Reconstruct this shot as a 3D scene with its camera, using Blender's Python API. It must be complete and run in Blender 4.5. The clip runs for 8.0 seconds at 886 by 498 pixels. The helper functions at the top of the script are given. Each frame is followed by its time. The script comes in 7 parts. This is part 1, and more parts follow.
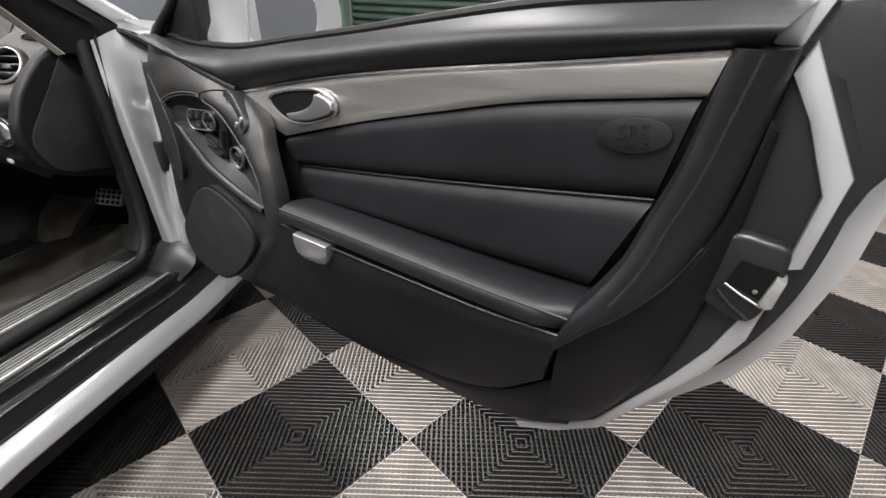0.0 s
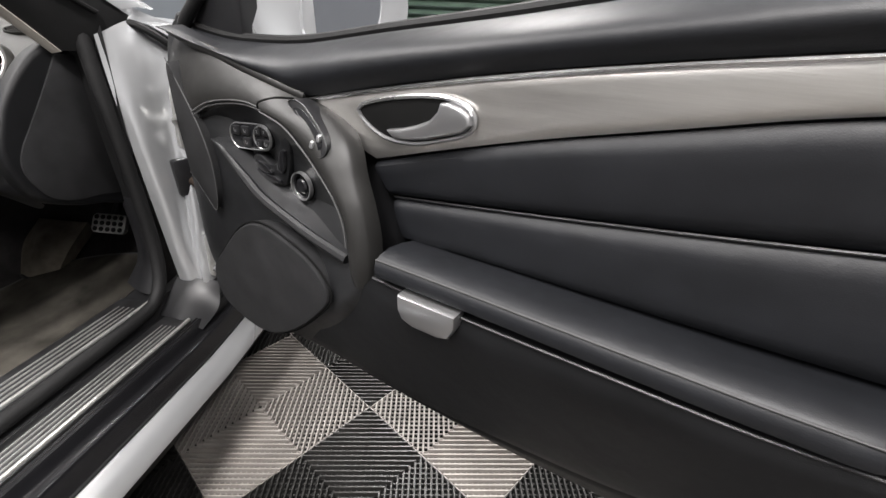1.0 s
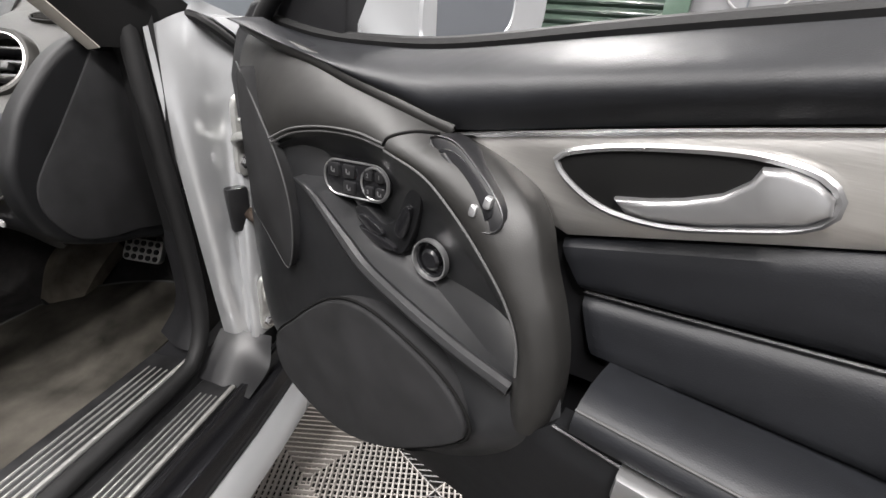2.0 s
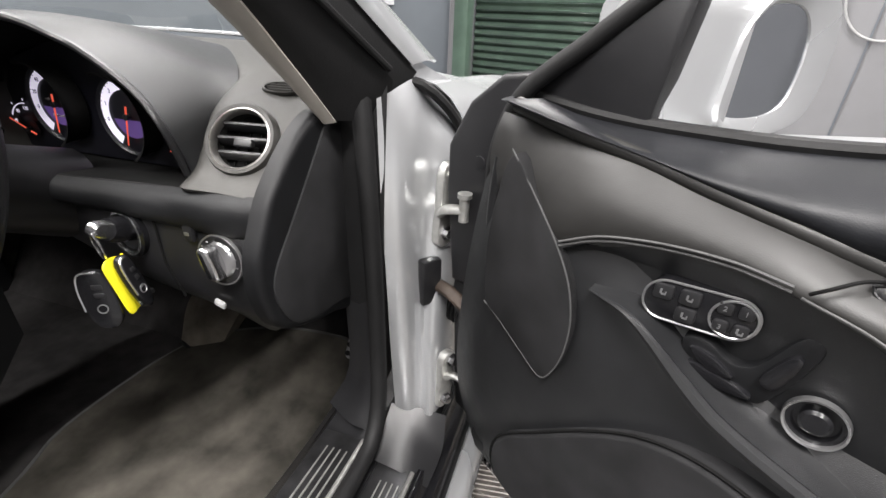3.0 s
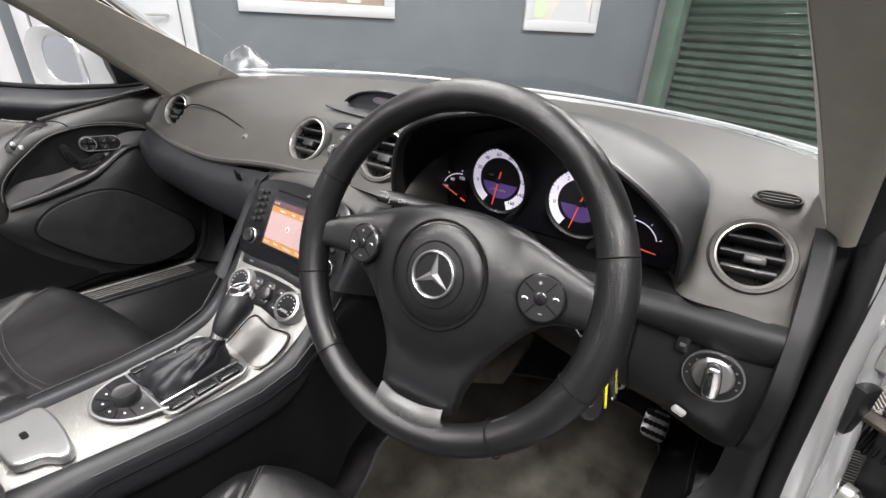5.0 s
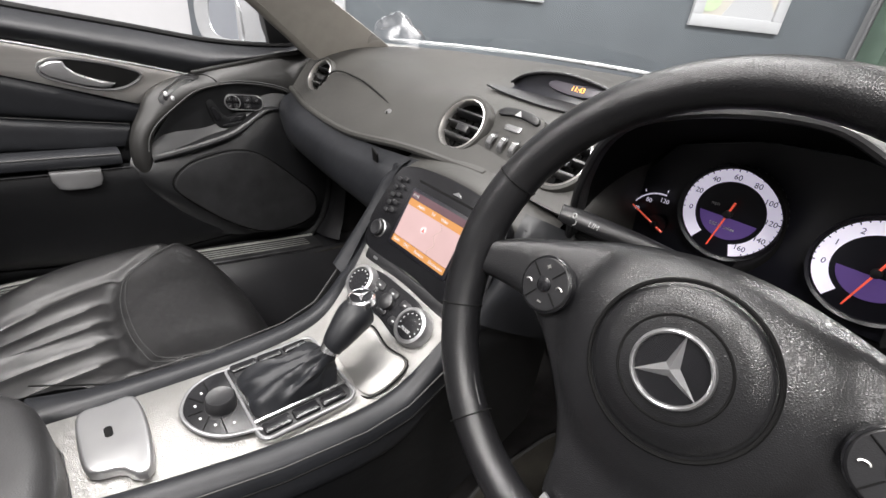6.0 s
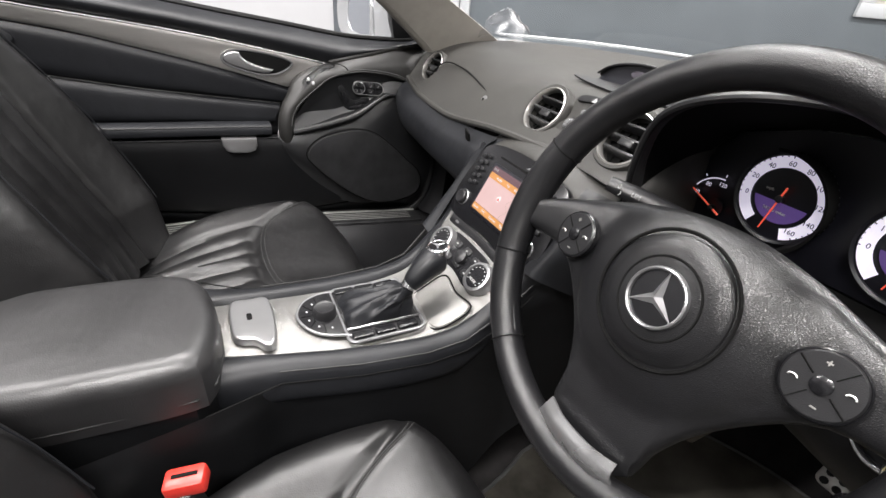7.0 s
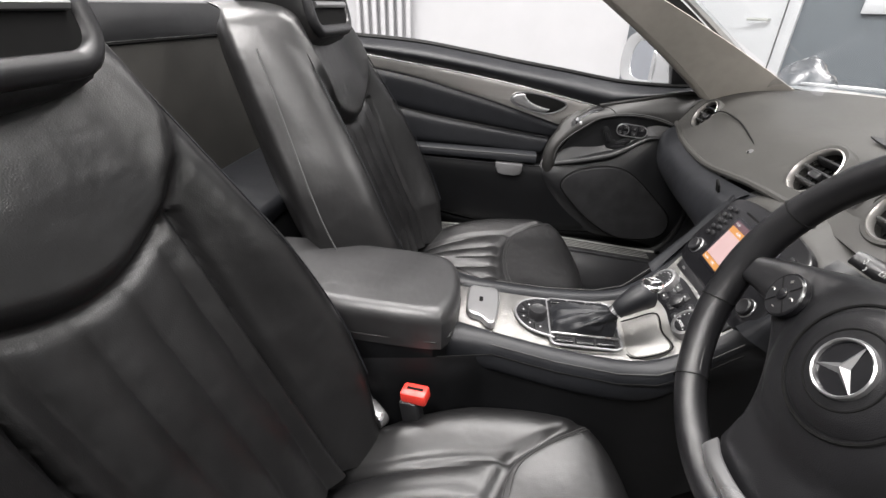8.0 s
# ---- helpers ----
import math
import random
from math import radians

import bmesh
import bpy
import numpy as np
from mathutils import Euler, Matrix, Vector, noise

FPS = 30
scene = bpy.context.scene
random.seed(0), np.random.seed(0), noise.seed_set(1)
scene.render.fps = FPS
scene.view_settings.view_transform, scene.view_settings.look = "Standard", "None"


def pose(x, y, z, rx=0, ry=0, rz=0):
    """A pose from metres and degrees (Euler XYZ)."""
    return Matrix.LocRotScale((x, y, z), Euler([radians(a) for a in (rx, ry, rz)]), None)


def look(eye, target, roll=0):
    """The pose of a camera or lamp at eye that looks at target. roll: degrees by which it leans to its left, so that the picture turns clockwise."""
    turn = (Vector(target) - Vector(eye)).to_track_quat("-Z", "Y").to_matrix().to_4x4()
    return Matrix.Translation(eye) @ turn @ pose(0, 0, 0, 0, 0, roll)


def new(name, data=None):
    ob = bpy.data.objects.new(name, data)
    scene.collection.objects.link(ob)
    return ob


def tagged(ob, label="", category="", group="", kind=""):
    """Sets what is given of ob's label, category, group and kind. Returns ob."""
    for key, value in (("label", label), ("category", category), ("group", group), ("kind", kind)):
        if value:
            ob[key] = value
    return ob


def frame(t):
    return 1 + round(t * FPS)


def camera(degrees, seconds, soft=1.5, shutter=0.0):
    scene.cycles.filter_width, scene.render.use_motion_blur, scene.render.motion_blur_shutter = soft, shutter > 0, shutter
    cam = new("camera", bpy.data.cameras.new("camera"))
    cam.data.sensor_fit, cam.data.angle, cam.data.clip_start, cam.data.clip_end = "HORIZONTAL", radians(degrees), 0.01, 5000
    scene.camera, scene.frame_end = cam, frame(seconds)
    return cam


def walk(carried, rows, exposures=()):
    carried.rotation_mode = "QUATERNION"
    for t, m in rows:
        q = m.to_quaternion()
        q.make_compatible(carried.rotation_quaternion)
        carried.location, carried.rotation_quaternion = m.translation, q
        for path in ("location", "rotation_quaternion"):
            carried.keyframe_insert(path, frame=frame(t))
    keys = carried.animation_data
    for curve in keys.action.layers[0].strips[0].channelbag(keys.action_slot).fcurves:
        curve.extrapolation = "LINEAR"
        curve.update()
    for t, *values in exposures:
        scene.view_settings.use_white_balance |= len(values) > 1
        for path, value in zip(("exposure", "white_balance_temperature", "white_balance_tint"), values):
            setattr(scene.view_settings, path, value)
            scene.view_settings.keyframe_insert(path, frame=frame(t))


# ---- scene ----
cam = camera(89.3, 8.0)
PATH = [
    (0, (1.673, -0.831, 1.004), (1.394, 0.869, -0.012), 1.2),
    (0.5, (1.538, -0.746, 0.985), (1.292, 0.955, -0.039), 1.1),
    (1, (1.439, -0.664, 0.964), (1.221, 1.053, -0.037), 1.4),
    (1.2, (1.403, -0.615, 0.957), (1.189, 1.108, -0.037), 1.4),
    (2.3, (1.17, -0.432, 0.935), (0.806, 1.289, -0.017), 3.4),
    (2.5, (1.115, -0.42, 0.941), (0.71, 1.304, 0.011), 3.0),
    (3, (0.971, -0.42, 0.978), (0.469, 1.281, 0.053), 2.5),
    (3.5, (0.837, -0.451, 1.004), (0.286, 1.25, 0.107), 3.6),
    (4, (0.741, -0.493, 1.028), (0.038, 1.15, 0.13), 2.8),
    (4.5, (0.648, -0.531, 1.041), (-0.209, 1.039, 0.145), 2.1),
    (5, (0.563, -0.559, 1.056), (-0.425, 0.931, 0.16), 2.8),
    (5.2, (0.526, -0.555, 1.05), (-0.517, 0.894, 0.149), 3.0),
    (6.3, (0.378, -0.482, 1.007), (-0.976, 0.608, 0.016), 7.2),
    (6.5, (0.402, -0.488, 1.005), (-0.993, 0.535, 0.001), 7.1),
    (7, (0.513, -0.519, 1.026), (-1.007, 0.291, 0.009), 5.0),
    (7.5, (0.581, -0.525, 1.044), (-1.094, -0.146, 0.018), 3.5),
    (8, (0.64, -0.516, 1.072), (-1.105, -0.723, 0.116), 1.3),
]
walk(cam, [(t, look(eye, target, roll)) for t, eye, target, roll in PATH],
     exposures=[(0.0, -0.04), (0.6, 0.08), (1.2, 0.15), (2.5, 0.42), (3.2, 0.44), (4.0, 0.56), (5.0, 0.32), (6.3, 0.28), (8.0, 0.27)])

# ---- world, light ----
world = bpy.data.worlds.new("world")
scene.world = world
world.use_nodes = True
world.node_tree.nodes["Background"].inputs[0].default_value = (0.62, 0.68, 0.75, 1)
world.node_tree.nodes["Background"].inputs[1].default_value = 0.25


# ---- materials ----
def mat(name, base, rough=0.5, metal=0.0, vary=0.15, scale=40.0, bump=0.0, bscale=400.0, kind="noise", spec=0.5, emit=None, power=0.0, alpha=None, coat=0.0, tint2=None, stretch=None, soft_wave=0.0):
    """Principled surface with two scales of colour variation and a fine relief."""
    m = bpy.data.materials.new(name)
    m.use_nodes = True
    t = m.node_tree
    b = t.nodes["Principled BSDF"]
    b.inputs["Roughness"].default_value = rough
    b.inputs["Metallic"].default_value = metal
    b.inputs["Specular IOR Level"].default_value = spec
    b.inputs["Coat Weight"].default_value = coat
    tc = t.nodes.new("ShaderNodeTexCoord")
    mp = t.nodes.new("ShaderNodeMapping")
    t.links.new(tc.outputs["Object"], mp.inputs[0])
    if stretch:
        mp.inputs["Scale"].default_value = stretch
    n1, n2 = t.nodes.new("ShaderNodeTexNoise"), t.nodes.new("ShaderNodeTexNoise")
    n1.inputs["Scale"].default_value, n2.inputs["Scale"].default_value = scale, scale * 0.12
    n1.inputs["Detail"].default_value, n2.inputs["Detail"].default_value = 4, 3
    mx = t.nodes.new("ShaderNodeMath")
    mx.operation = "ADD"
    for n, k in ((n1, 0), (n2, 1)):
        t.links.new(mp.outputs[0], n.inputs["Vector"])
        t.links.new(n.outputs[0], mx.inputs[k])
    ramp = t.nodes.new("ShaderNodeMapRange")
    ramp.inputs["From Min"].default_value, ramp.inputs["From Max"].default_value = 0.7, 1.3
    t.links.new(mx.outputs[0], ramp.inputs["Value"])
    mix = t.nodes.new("ShaderNodeMix")
    mix.data_type = "RGBA"
    c = Vector(base)
    d = Vector(tint2) if tint2 else c
    mix.inputs["A"].default_value = (*(c * (1 - vary)), 1)
    mix.inputs["B"].default_value = (*(d * (1 + vary)), 1)
    t.links.new(ramp.outputs[0], mix.inputs["Factor"])
    t.links.new(mix.outputs["Result"], b.inputs["Base Color"])
    rr = t.nodes.new("ShaderNodeMapRange")
    rr.inputs["To Min"].default_value, rr.inputs["To Max"].default_value = max(rough - 0.08, 0.02), min(rough + 0.1, 1)
    t.links.new(n2.outputs[0], rr.inputs["Value"])
    t.links.new(rr.outputs[0], b.inputs["Roughness"])
    if bump:
        bp = t.nodes.new("ShaderNodeBump")
        bp.inputs["Strength"].default_value, bp.inputs["Distance"].default_value = bump, 0.001
        if kind == "voronoi":
            v = t.nodes.new("ShaderNodeTexVoronoi")
            v.feature = "DISTANCE_TO_EDGE"
            out = v.outputs["Distance"]
        elif kind == "wave":
            v = t.nodes.new("ShaderNodeTexWave")
            out = v.outputs[0]
        else:
            v = t.nodes.new("ShaderNodeTexNoise")
            v.inputs["Detail"].default_value = 5
            out = v.outputs[0]
        v.inputs["Scale"].default_value = bscale
        t.links.new(mp.outputs[0], v.inputs["Vector"])
        t.links.new(out, bp.inputs["Height"])
        if soft_wave:
            w, bw = t.nodes.new("ShaderNodeTexNoise"), t.nodes.new("ShaderNodeBump")
            w.inputs["Scale"].default_value, w.inputs["Detail"].default_value = 14.0, 3
            bw.inputs["Strength"].default_value, bw.inputs["Distance"].default_value = soft_wave, 0.01
            t.links.new(tc.outputs["Object"], w.inputs["Vector"])
            t.links.new(w.outputs[0], bw.inputs["Height"])
            t.links.new(bw.outputs[0], bp.inputs["Normal"])
        t.links.new(bp.outputs[0], b.inputs["Normal"])
    if emit:
        b.inputs["Emission Color"].default_value = (*emit, 1)
        b.inputs["Emission Strength"].default_value = power
    return m


LEATHER = mat("black_leather", (0.0080, 0.0086, 0.0103), 0.46, vary=0.25, scale=22, bump=0.14, bscale=520, kind="voronoi", spec=0.32, soft_wave=0.22)
GRAINED = mat("grained_leather", (0.0065, 0.0065, 0.0072), 0.30, vary=0.25, scale=22, bump=0.32, bscale=720, kind="voronoi", soft_wave=0.15)
SEAT = mat("seat_leather", (0.0058, 0.0057, 0.0060), 0.38, vary=0.3, scale=16, bump=0.2, bscale=420, kind="voronoi", spec=0.50, soft_wave=0.35)
VINYL = mat("door_vinyl", (0.0095, 0.0098, 0.0106), 0.37, vary=0.2, scale=24, bump=0.2, bscale=800, kind="voronoi", spec=0.5, soft_wave=0.2)
# seat leather with a paler base: sheen on the lid is in the colour
SHEENLEATHER = mat("sheen_lid_leather", (0.020, 0.0198, 0.0205), 0.40, vary=0.3, scale=16, bump=0.2, bscale=420, kind="voronoi", spec=0.6, soft_wave=0.25)
BANDLEATHER = mat("band_leather", (0.0135, 0.0131, 0.0125), 0.47, vary=0.22, scale=22, bump=0.09, bscale=600, kind="voronoi", spec=0.40, soft_wave=0.2)
SEATTHREAD = mat("dark_thread", (0.016, 0.016, 0.016), 0.6)
# matt vinyl, base darkened so low and side panels carry shade in their colour
SHADEVINYL = mat("matt_shade_vinyl", (0.0048, 0.0050, 0.0056), 0.48, vary=0.25, scale=24, bump=0.25, bscale=800, kind="voronoi", spec=0.24, soft_wave=0.2)
DASH = mat("soft_dash", (0.036, 0.0350, 0.0325), 0.46, vary=0.16, scale=18, bump=0.4, bscale=900, kind="voronoi", spec=0.34, soft_wave=0.06)
HOOD = mat("smooth_hood", (0.024, 0.0248, 0.0258), 0.42, vary=0.12, scale=18, bump=0.3, bscale=900, kind="voronoi", spec=0.34, soft_wave=0.05)
PLASTIC = mat("black_plastic", (0.011, 0.011, 0.012), 0.34, vary=0.15, scale=50, bump=0.2, bscale=1300)
GLOSS = mat("gloss_black", (0.007, 0.007, 0.008), 0.22, vary=0.1)
RUBBER = mat("rubber", (0.0065, 0.0065, 0.0068), 0.62, vary=0.25, scale=25, bump=0.2, spec=0.3)
SILVER = mat("silver_paint", (0.52, 0.53, 0.54), 0.26, metal=0.62, vary=0.04, scale=8, bump=0.05, bscale=2500, coat=0.4)
ALU = mat("brushed_aluminium", (0.60, 0.585, 0.56), 0.34, metal=0.9, vary=0.05, scale=5, bump=0.12, bscale=6, stretch=(6, 6, 160))
PLATE = mat("patterned_aluminium", (0.25, 0.246, 0.238), 0.36, metal=0.92, vary=0.1, scale=20, bump=0.6, bscale=600, kind="voronoi")
SATIN = mat("satin_silver", (0.38, 0.38, 0.385), 0.28, metal=0.85, vary=0.04)
SPOKE = mat("grey_spoke_metal", (0.20, 0.20, 0.205), 0.42, metal=0.7, vary=0.06)
CHROME = mat("chrome", (0.72, 0.72, 0.73), 0.24, metal=1.0, vary=0.03)
STEEL = mat("zinc_steel", (0.50, 0.50, 0.48), 0.4, metal=0.8, vary=0.2, scale=80)
TREAD = mat("dark_tread_steel", (0.085, 0.085, 0.088), 0.3, metal=0.85, vary=0.4, scale=30, bump=0.1, bscale=300)
CARPET = mat("grey_carpet", (0.052, 0.048, 0.041), 0.95, vary=0.65, scale=14, bump=1.0, bscale=700, spec=0.1)
DARKCARPET = mat("dark_carpet", (0.020, 0.019, 0.019), 0.95, vary=0.4, scale=30, bump=1.0, bscale=800, spec=0.1)
THREAD = mat("pale_thread", (0.045, 0.045, 0.045), 0.7)
BEIGE = mat("pillar_trim", (0.30, 0.28, 0.25), 0.75, vary=0.08, scale=40, bump=0.3, bscale=1000)
WHITE = mat("white_print", (0.34, 0.34, 0.34), 0.6)
RED = mat("red_plastic", (0.55, 0.035, 0.025), 0.35, vary=0.08)
YELLOW = mat("yellow_tag", (0.75, 0.68, 0.02), 0.45, vary=0.05)
FELT = mat("felt_panel", (0.011, 0.011, 0.0118), 0.8, vary=0.5, scale=26, bump=0.6, bscale=1500, spec=0.25)
DARKT = mat("dark_tile_plastic", (0.026, 0.025, 0.024), 0.36, vary=0.35, scale=14, bump=0.2)
LIGHTT = mat("light_tile_plastic", (0.30, 0.278, 0.258), 0.42, vary=0.25, scale=14, bump=0.2)
# near-black for joints; on flat plates it paints the shade of hollows
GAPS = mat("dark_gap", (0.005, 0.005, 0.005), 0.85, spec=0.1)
GREEN = mat("green_shutter_steel", (0.075, 0.115, 0.088), 0.30, vary=0.25, scale=5, bump=0.1, bscale=30, coat=0.4)
WALLG = mat("grey_wall_paint", (0.098, 0.109, 0.122), 0.5, vary=0.08, scale=4, bump=0.15, bscale=60)
WALLW = mat("white_wall_paint", (0.42, 0.42, 0.435), 0.6, vary=0.03, scale=5, bump=0.1, bscale=80)
CEIL = mat("ceiling_paint", (0.42, 0.42, 0.42), 0.7, vary=0.1, scale=3, bump=0.1, bscale=40)
PANELG = mat("grey_panel_paint", (0.18, 0.18, 0.187), 0.55, vary=0.05, scale=5, bump=0.1, bscale=60)
CONCRETE = mat("concrete", (0.20, 0.20, 0.19), 0.85, vary=0.2, scale=6, bump=0.4, bscale=80)
SCREENBLACK = mat("display_black", (0.006, 0.006, 0.009), 0.35)
GAUGEW = mat("gauge_white", (0.7, 0.68, 0.75), 0.5, emit=(0.86, 0.80, 1.0), power=0.42)
GAUGEP = mat("gauge_purple", (0.05, 0.03, 0.09), 0.4, emit=(0.16, 0.09, 0.36), power=0.28)
NEEDLE = mat("needle_red", (0.7, 0.06, 0.03), 0.4, emit=(1.0, 0.16, 0.10), power=0.35)
MAPPINK = mat("map_background", (0.10, 0.07, 0.075), 0.25, emit=(0.92, 0.62, 0.58), power=0.52)
MAPORANGE = mat("map_bar", (0.10, 0.05, 0.02), 0.25, emit=(0.95, 0.42, 0.12), power=0.5)
MAPDARK = mat("map_header", (0.05, 0.03, 0.03), 0.25, emit=(0.10, 0.05, 0.08), power=0.5)
CLOCKLENS = mat("clock_lens", (0.05, 0.045, 0.055), 0.3, vary=0.05)
FOOTPAD = mat("worn_pad_carpet", (0.13, 0.115, 0.095), 0.9, vary=0.35, scale=30, bump=0.8, bscale=700, spec=0.1)
AMBER = mat("amber_digits", (0.5, 0.2, 0.03), 0.4, emit=(1.0, 0.42, 0.08), power=1.6)
LAMP = mat("lamp_diffuser", (0.9, 0.9, 0.9), 0.5, emit=(1.0, 0.99, 0.97), power=16.0)
RUST = mat("brown_grease", (0.032, 0.022, 0.016), 0.5, vary=0.4, scale=60, bump=0.3)
PAPER = mat("poster_paper", (0.62, 0.58, 0.52), 0.6, vary=0.2, scale=4, tint2=(0.35, 0.33, 0.30))
BROWN = mat("poster_brown", (0.25, 0.19, 0.14), 0.6, vary=0.2, scale=6)
LIME = mat("poster_green", (0.45, 0.55, 0.35), 0.6, vary=0.1)


def glass(name, tint, rough=0.0, gloss=0.45, least=0.045):
    m = bpy.data.materials.new(name)
    m.use_nodes = True
    t = m.node_tree
    t.nodes.remove(t.nodes["Principled BSDF"])
    out = t.nodes["Material Output"]
    a, g, mix, lw = (t.nodes.new(k) for k in ("ShaderNodeBsdfTransparent", "ShaderNodeBsdfGlossy", "ShaderNodeMixShader", "ShaderNodeLayerWeight"))
    pw, sc = t.nodes.new("ShaderNodeMath"), t.nodes.new("ShaderNodeMath")
    a.inputs[0].default_value = (*tint, 1)
    g.inputs["Roughness"].default_value = rough
    lw.inputs["Blend"].default_value = 0.5
    pw.operation, sc.operation = "POWER", "MULTIPLY_ADD"
    pw.inputs[1].default_value = 4.0
    sc.inputs[1].default_value, sc.inputs[2].default_value = gloss, least
    t.links.new(lw.outputs["Facing"], pw.inputs[0])
    t.links.new(pw.outputs[0], sc.inputs[0])
    t.links.new(sc.outputs[0], mix.inputs[0])
    t.links.new(a.outputs[0], mix.inputs[1])
    t.links.new(g.outputs[0], mix.inputs[2])
    t.links.new(mix.outputs[0], out.inputs[0])
    return m


GLASS = glass("windscreen_glass", (0.93, 0.96, 0.96))
FILM = glass("clear_film_sheet", (0.95, 0.95, 0.96), 0.30, 0.5, 0.07)
MIRROR = mat("mirror_glass", (0.55, 0.58, 0.62), 0.03, metal=1.0, vary=0.01)


# ---- building helpers ----
BASE = {}


def V(*a):
    return Vector(a)


def thing(name, at, label, category, group="", kind=""):
    ob = new(name)
    ob.location = at
    BASE[ob.name] = Vector(at)
    return tagged(ob, label, category, group, kind)


def part(name, bm, material, parent, label="", angle=38.0):
    """Links a bmesh, given in world places, as one mesh object under a thing or a part."""
    base = BASE[parent.name]
    bmesh.ops.recalc_face_normals(bm, faces=bm.faces)
    me = bpy.data.meshes.new(name)
    bmesh.ops.translate(bm, verts=bm.verts, vec=-base)
    bm.to_mesh(me)
    bm.free()
    me.materials.append(material)
    me.polygons.foreach_set("use_smooth", [True] * len(me.polygons))
    me.set_sharp_from_angle(angle=radians(angle))
    ob = new(name, me)
    ob.parent = parent
    BASE[ob.name] = base
    return tagged(ob, label)


def solo(name, bm, material, label, category, group="", kind="", at=(0, 0, 0), angle=38.0):
    """A thing that is one mesh."""
    bmesh.ops.recalc_face_normals(bm, faces=bm.faces)
    me = bpy.data.meshes.new(name)
    bmesh.ops.translate(bm, verts=bm.verts, vec=-Vector(at))
    bm.to_mesh(me)
    bm.free()
    me.materials.append(material)
    me.polygons.foreach_set("use_smooth", [True] * len(me.polygons))
    me.set_sharp_from_angle(angle=radians(angle))
    ob = new(name, me)
    ob.location = at
    BASE[ob.name] = Vector(at)
    return tagged(ob, label, category, group, kind)


def smooth(pts, n, closed=False):
    """n points evenly along a smooth curve through pts."""
    P = [Vector(p) for p in pts]
    if len(P) == 2 and not closed:
        return [P[0].lerp(P[1], i / (n - 1)) for i in range(n)]
    m = len(P)
    fine = []
    segs = m if closed else m - 1
    for i in range(segs):
        if closed:
            a, b, c, d = P[(i - 1) % m], P[i], P[(i + 1) % m], P[(i + 2) % m]
        else:
            a, b, c, d = P[i - 1] if i else 2 * P[0] - P[1], P[i], P[i + 1], P[i + 2] if i + 2 < m else 2 * P[-1] - P[-2]
        for k in range(12):
            t = k / 12
            fine.append(0.5 * (2 * b + (c - a) * t + (2 * a - 5 * b + 4 * c - d) * t * t + (3 * b - a - 3 * c + d) * t ** 3))
    fine.append(P[0].copy() if closed else P[-1].copy())
    s = [0.0]
    for a, b in zip(fine, fine[1:]):
        s.append(s[-1] + (b - a).length)
    out, j = [], 0
    for i in range(n):
        w = s[-1] * i / (n if closed else n - 1)
        while j < len(s) - 2 and s[j + 1] < w:
            j += 1
        f = (w - s[j]) / max(s[j + 1] - s[j], 1e-9)
        out.append(fine[j].lerp(fine[j + 1], min(max(f, 0), 1)))
    return out


def grid(rows, wrap_rows=False, wrap_cols=False, bm=None, caps=False):
    """Faces over a grid of points."""
    bm = bm or bmesh.new()
    vs = [[bm.verts.new(p) for p in r] for r in rows]
    nr, nc = len(vs), len(vs[0])
    for i in range(nr if wrap_rows else nr - 1):
        for j in range(nc if wrap_cols else nc - 1):
            a, b, c, d = vs[i][j], vs[i][(j + 1) % nc], vs[(i + 1) % nr][(j + 1) % nc], vs[(i + 1) % nr][j]
            bm.faces.new((a, b, c, d))
    if caps:
        bm.faces.new(vs[0])
        bm.faces.new(list(reversed(vs[-1])))
    return bm


def patch(rows, nu, nv, thick=0.0):
    """A smooth sheet through rows of control points; thick lays a back behind it."""
    r = [smooth(row, nu) for row in rows]
    cols = [smooth([row[i] for row in r], nv) for i in range(nu)]
    bm = grid(cols)
    if thick:
        bmesh.ops.recalc_face_normals(bm, faces=bm.faces)
        bmesh.ops.solidify(bm, geom=list(bm.faces), thickness=thick)
    return bm


def tube(path, radius, seg=10, closed=False, flat=1.0, up=None, bm=None):
    """A pipe along points; radius is one number or one for each point; flat squeezes it along its second axis."""
    P = [Vector(p) for p in path]
    n = len(P)
    rad = radius if isinstance(radius, (list, tuple)) else [radius] * n
    rows, side = [], None
    for i, p in enumerate(P):
        t = (P[(i + 1) % n] - P[i - 1]) if closed else (P[min(i + 1, n - 1)] - P[max(i - 1, 0)])
        t.normalize()
        if up is not None:
            side = Vector(up).cross(t).normalized()
        elif side is None:
            side = t.orthogonal().normalized()
        else:
            side = (side - t * side.dot(t)).normalized()
        other = t.cross(side)
        rows.append([p + rad[i] * (math.cos(a) * side + flat * math.sin(a) * other) for a in (2 * math.pi * k / seg for k in range(seg))])
    return grid(rows, wrap_rows=closed, wrap_cols=True, bm=bm, caps=not closed)


def axes(z):
    z = Vector(z).normalized()
    x = Vector((0, 0, 1)).cross(z)
    x = x.normalized() if x.length > 1e-4 else Vector((1, 0, 0))
    return x, z.cross(x), z


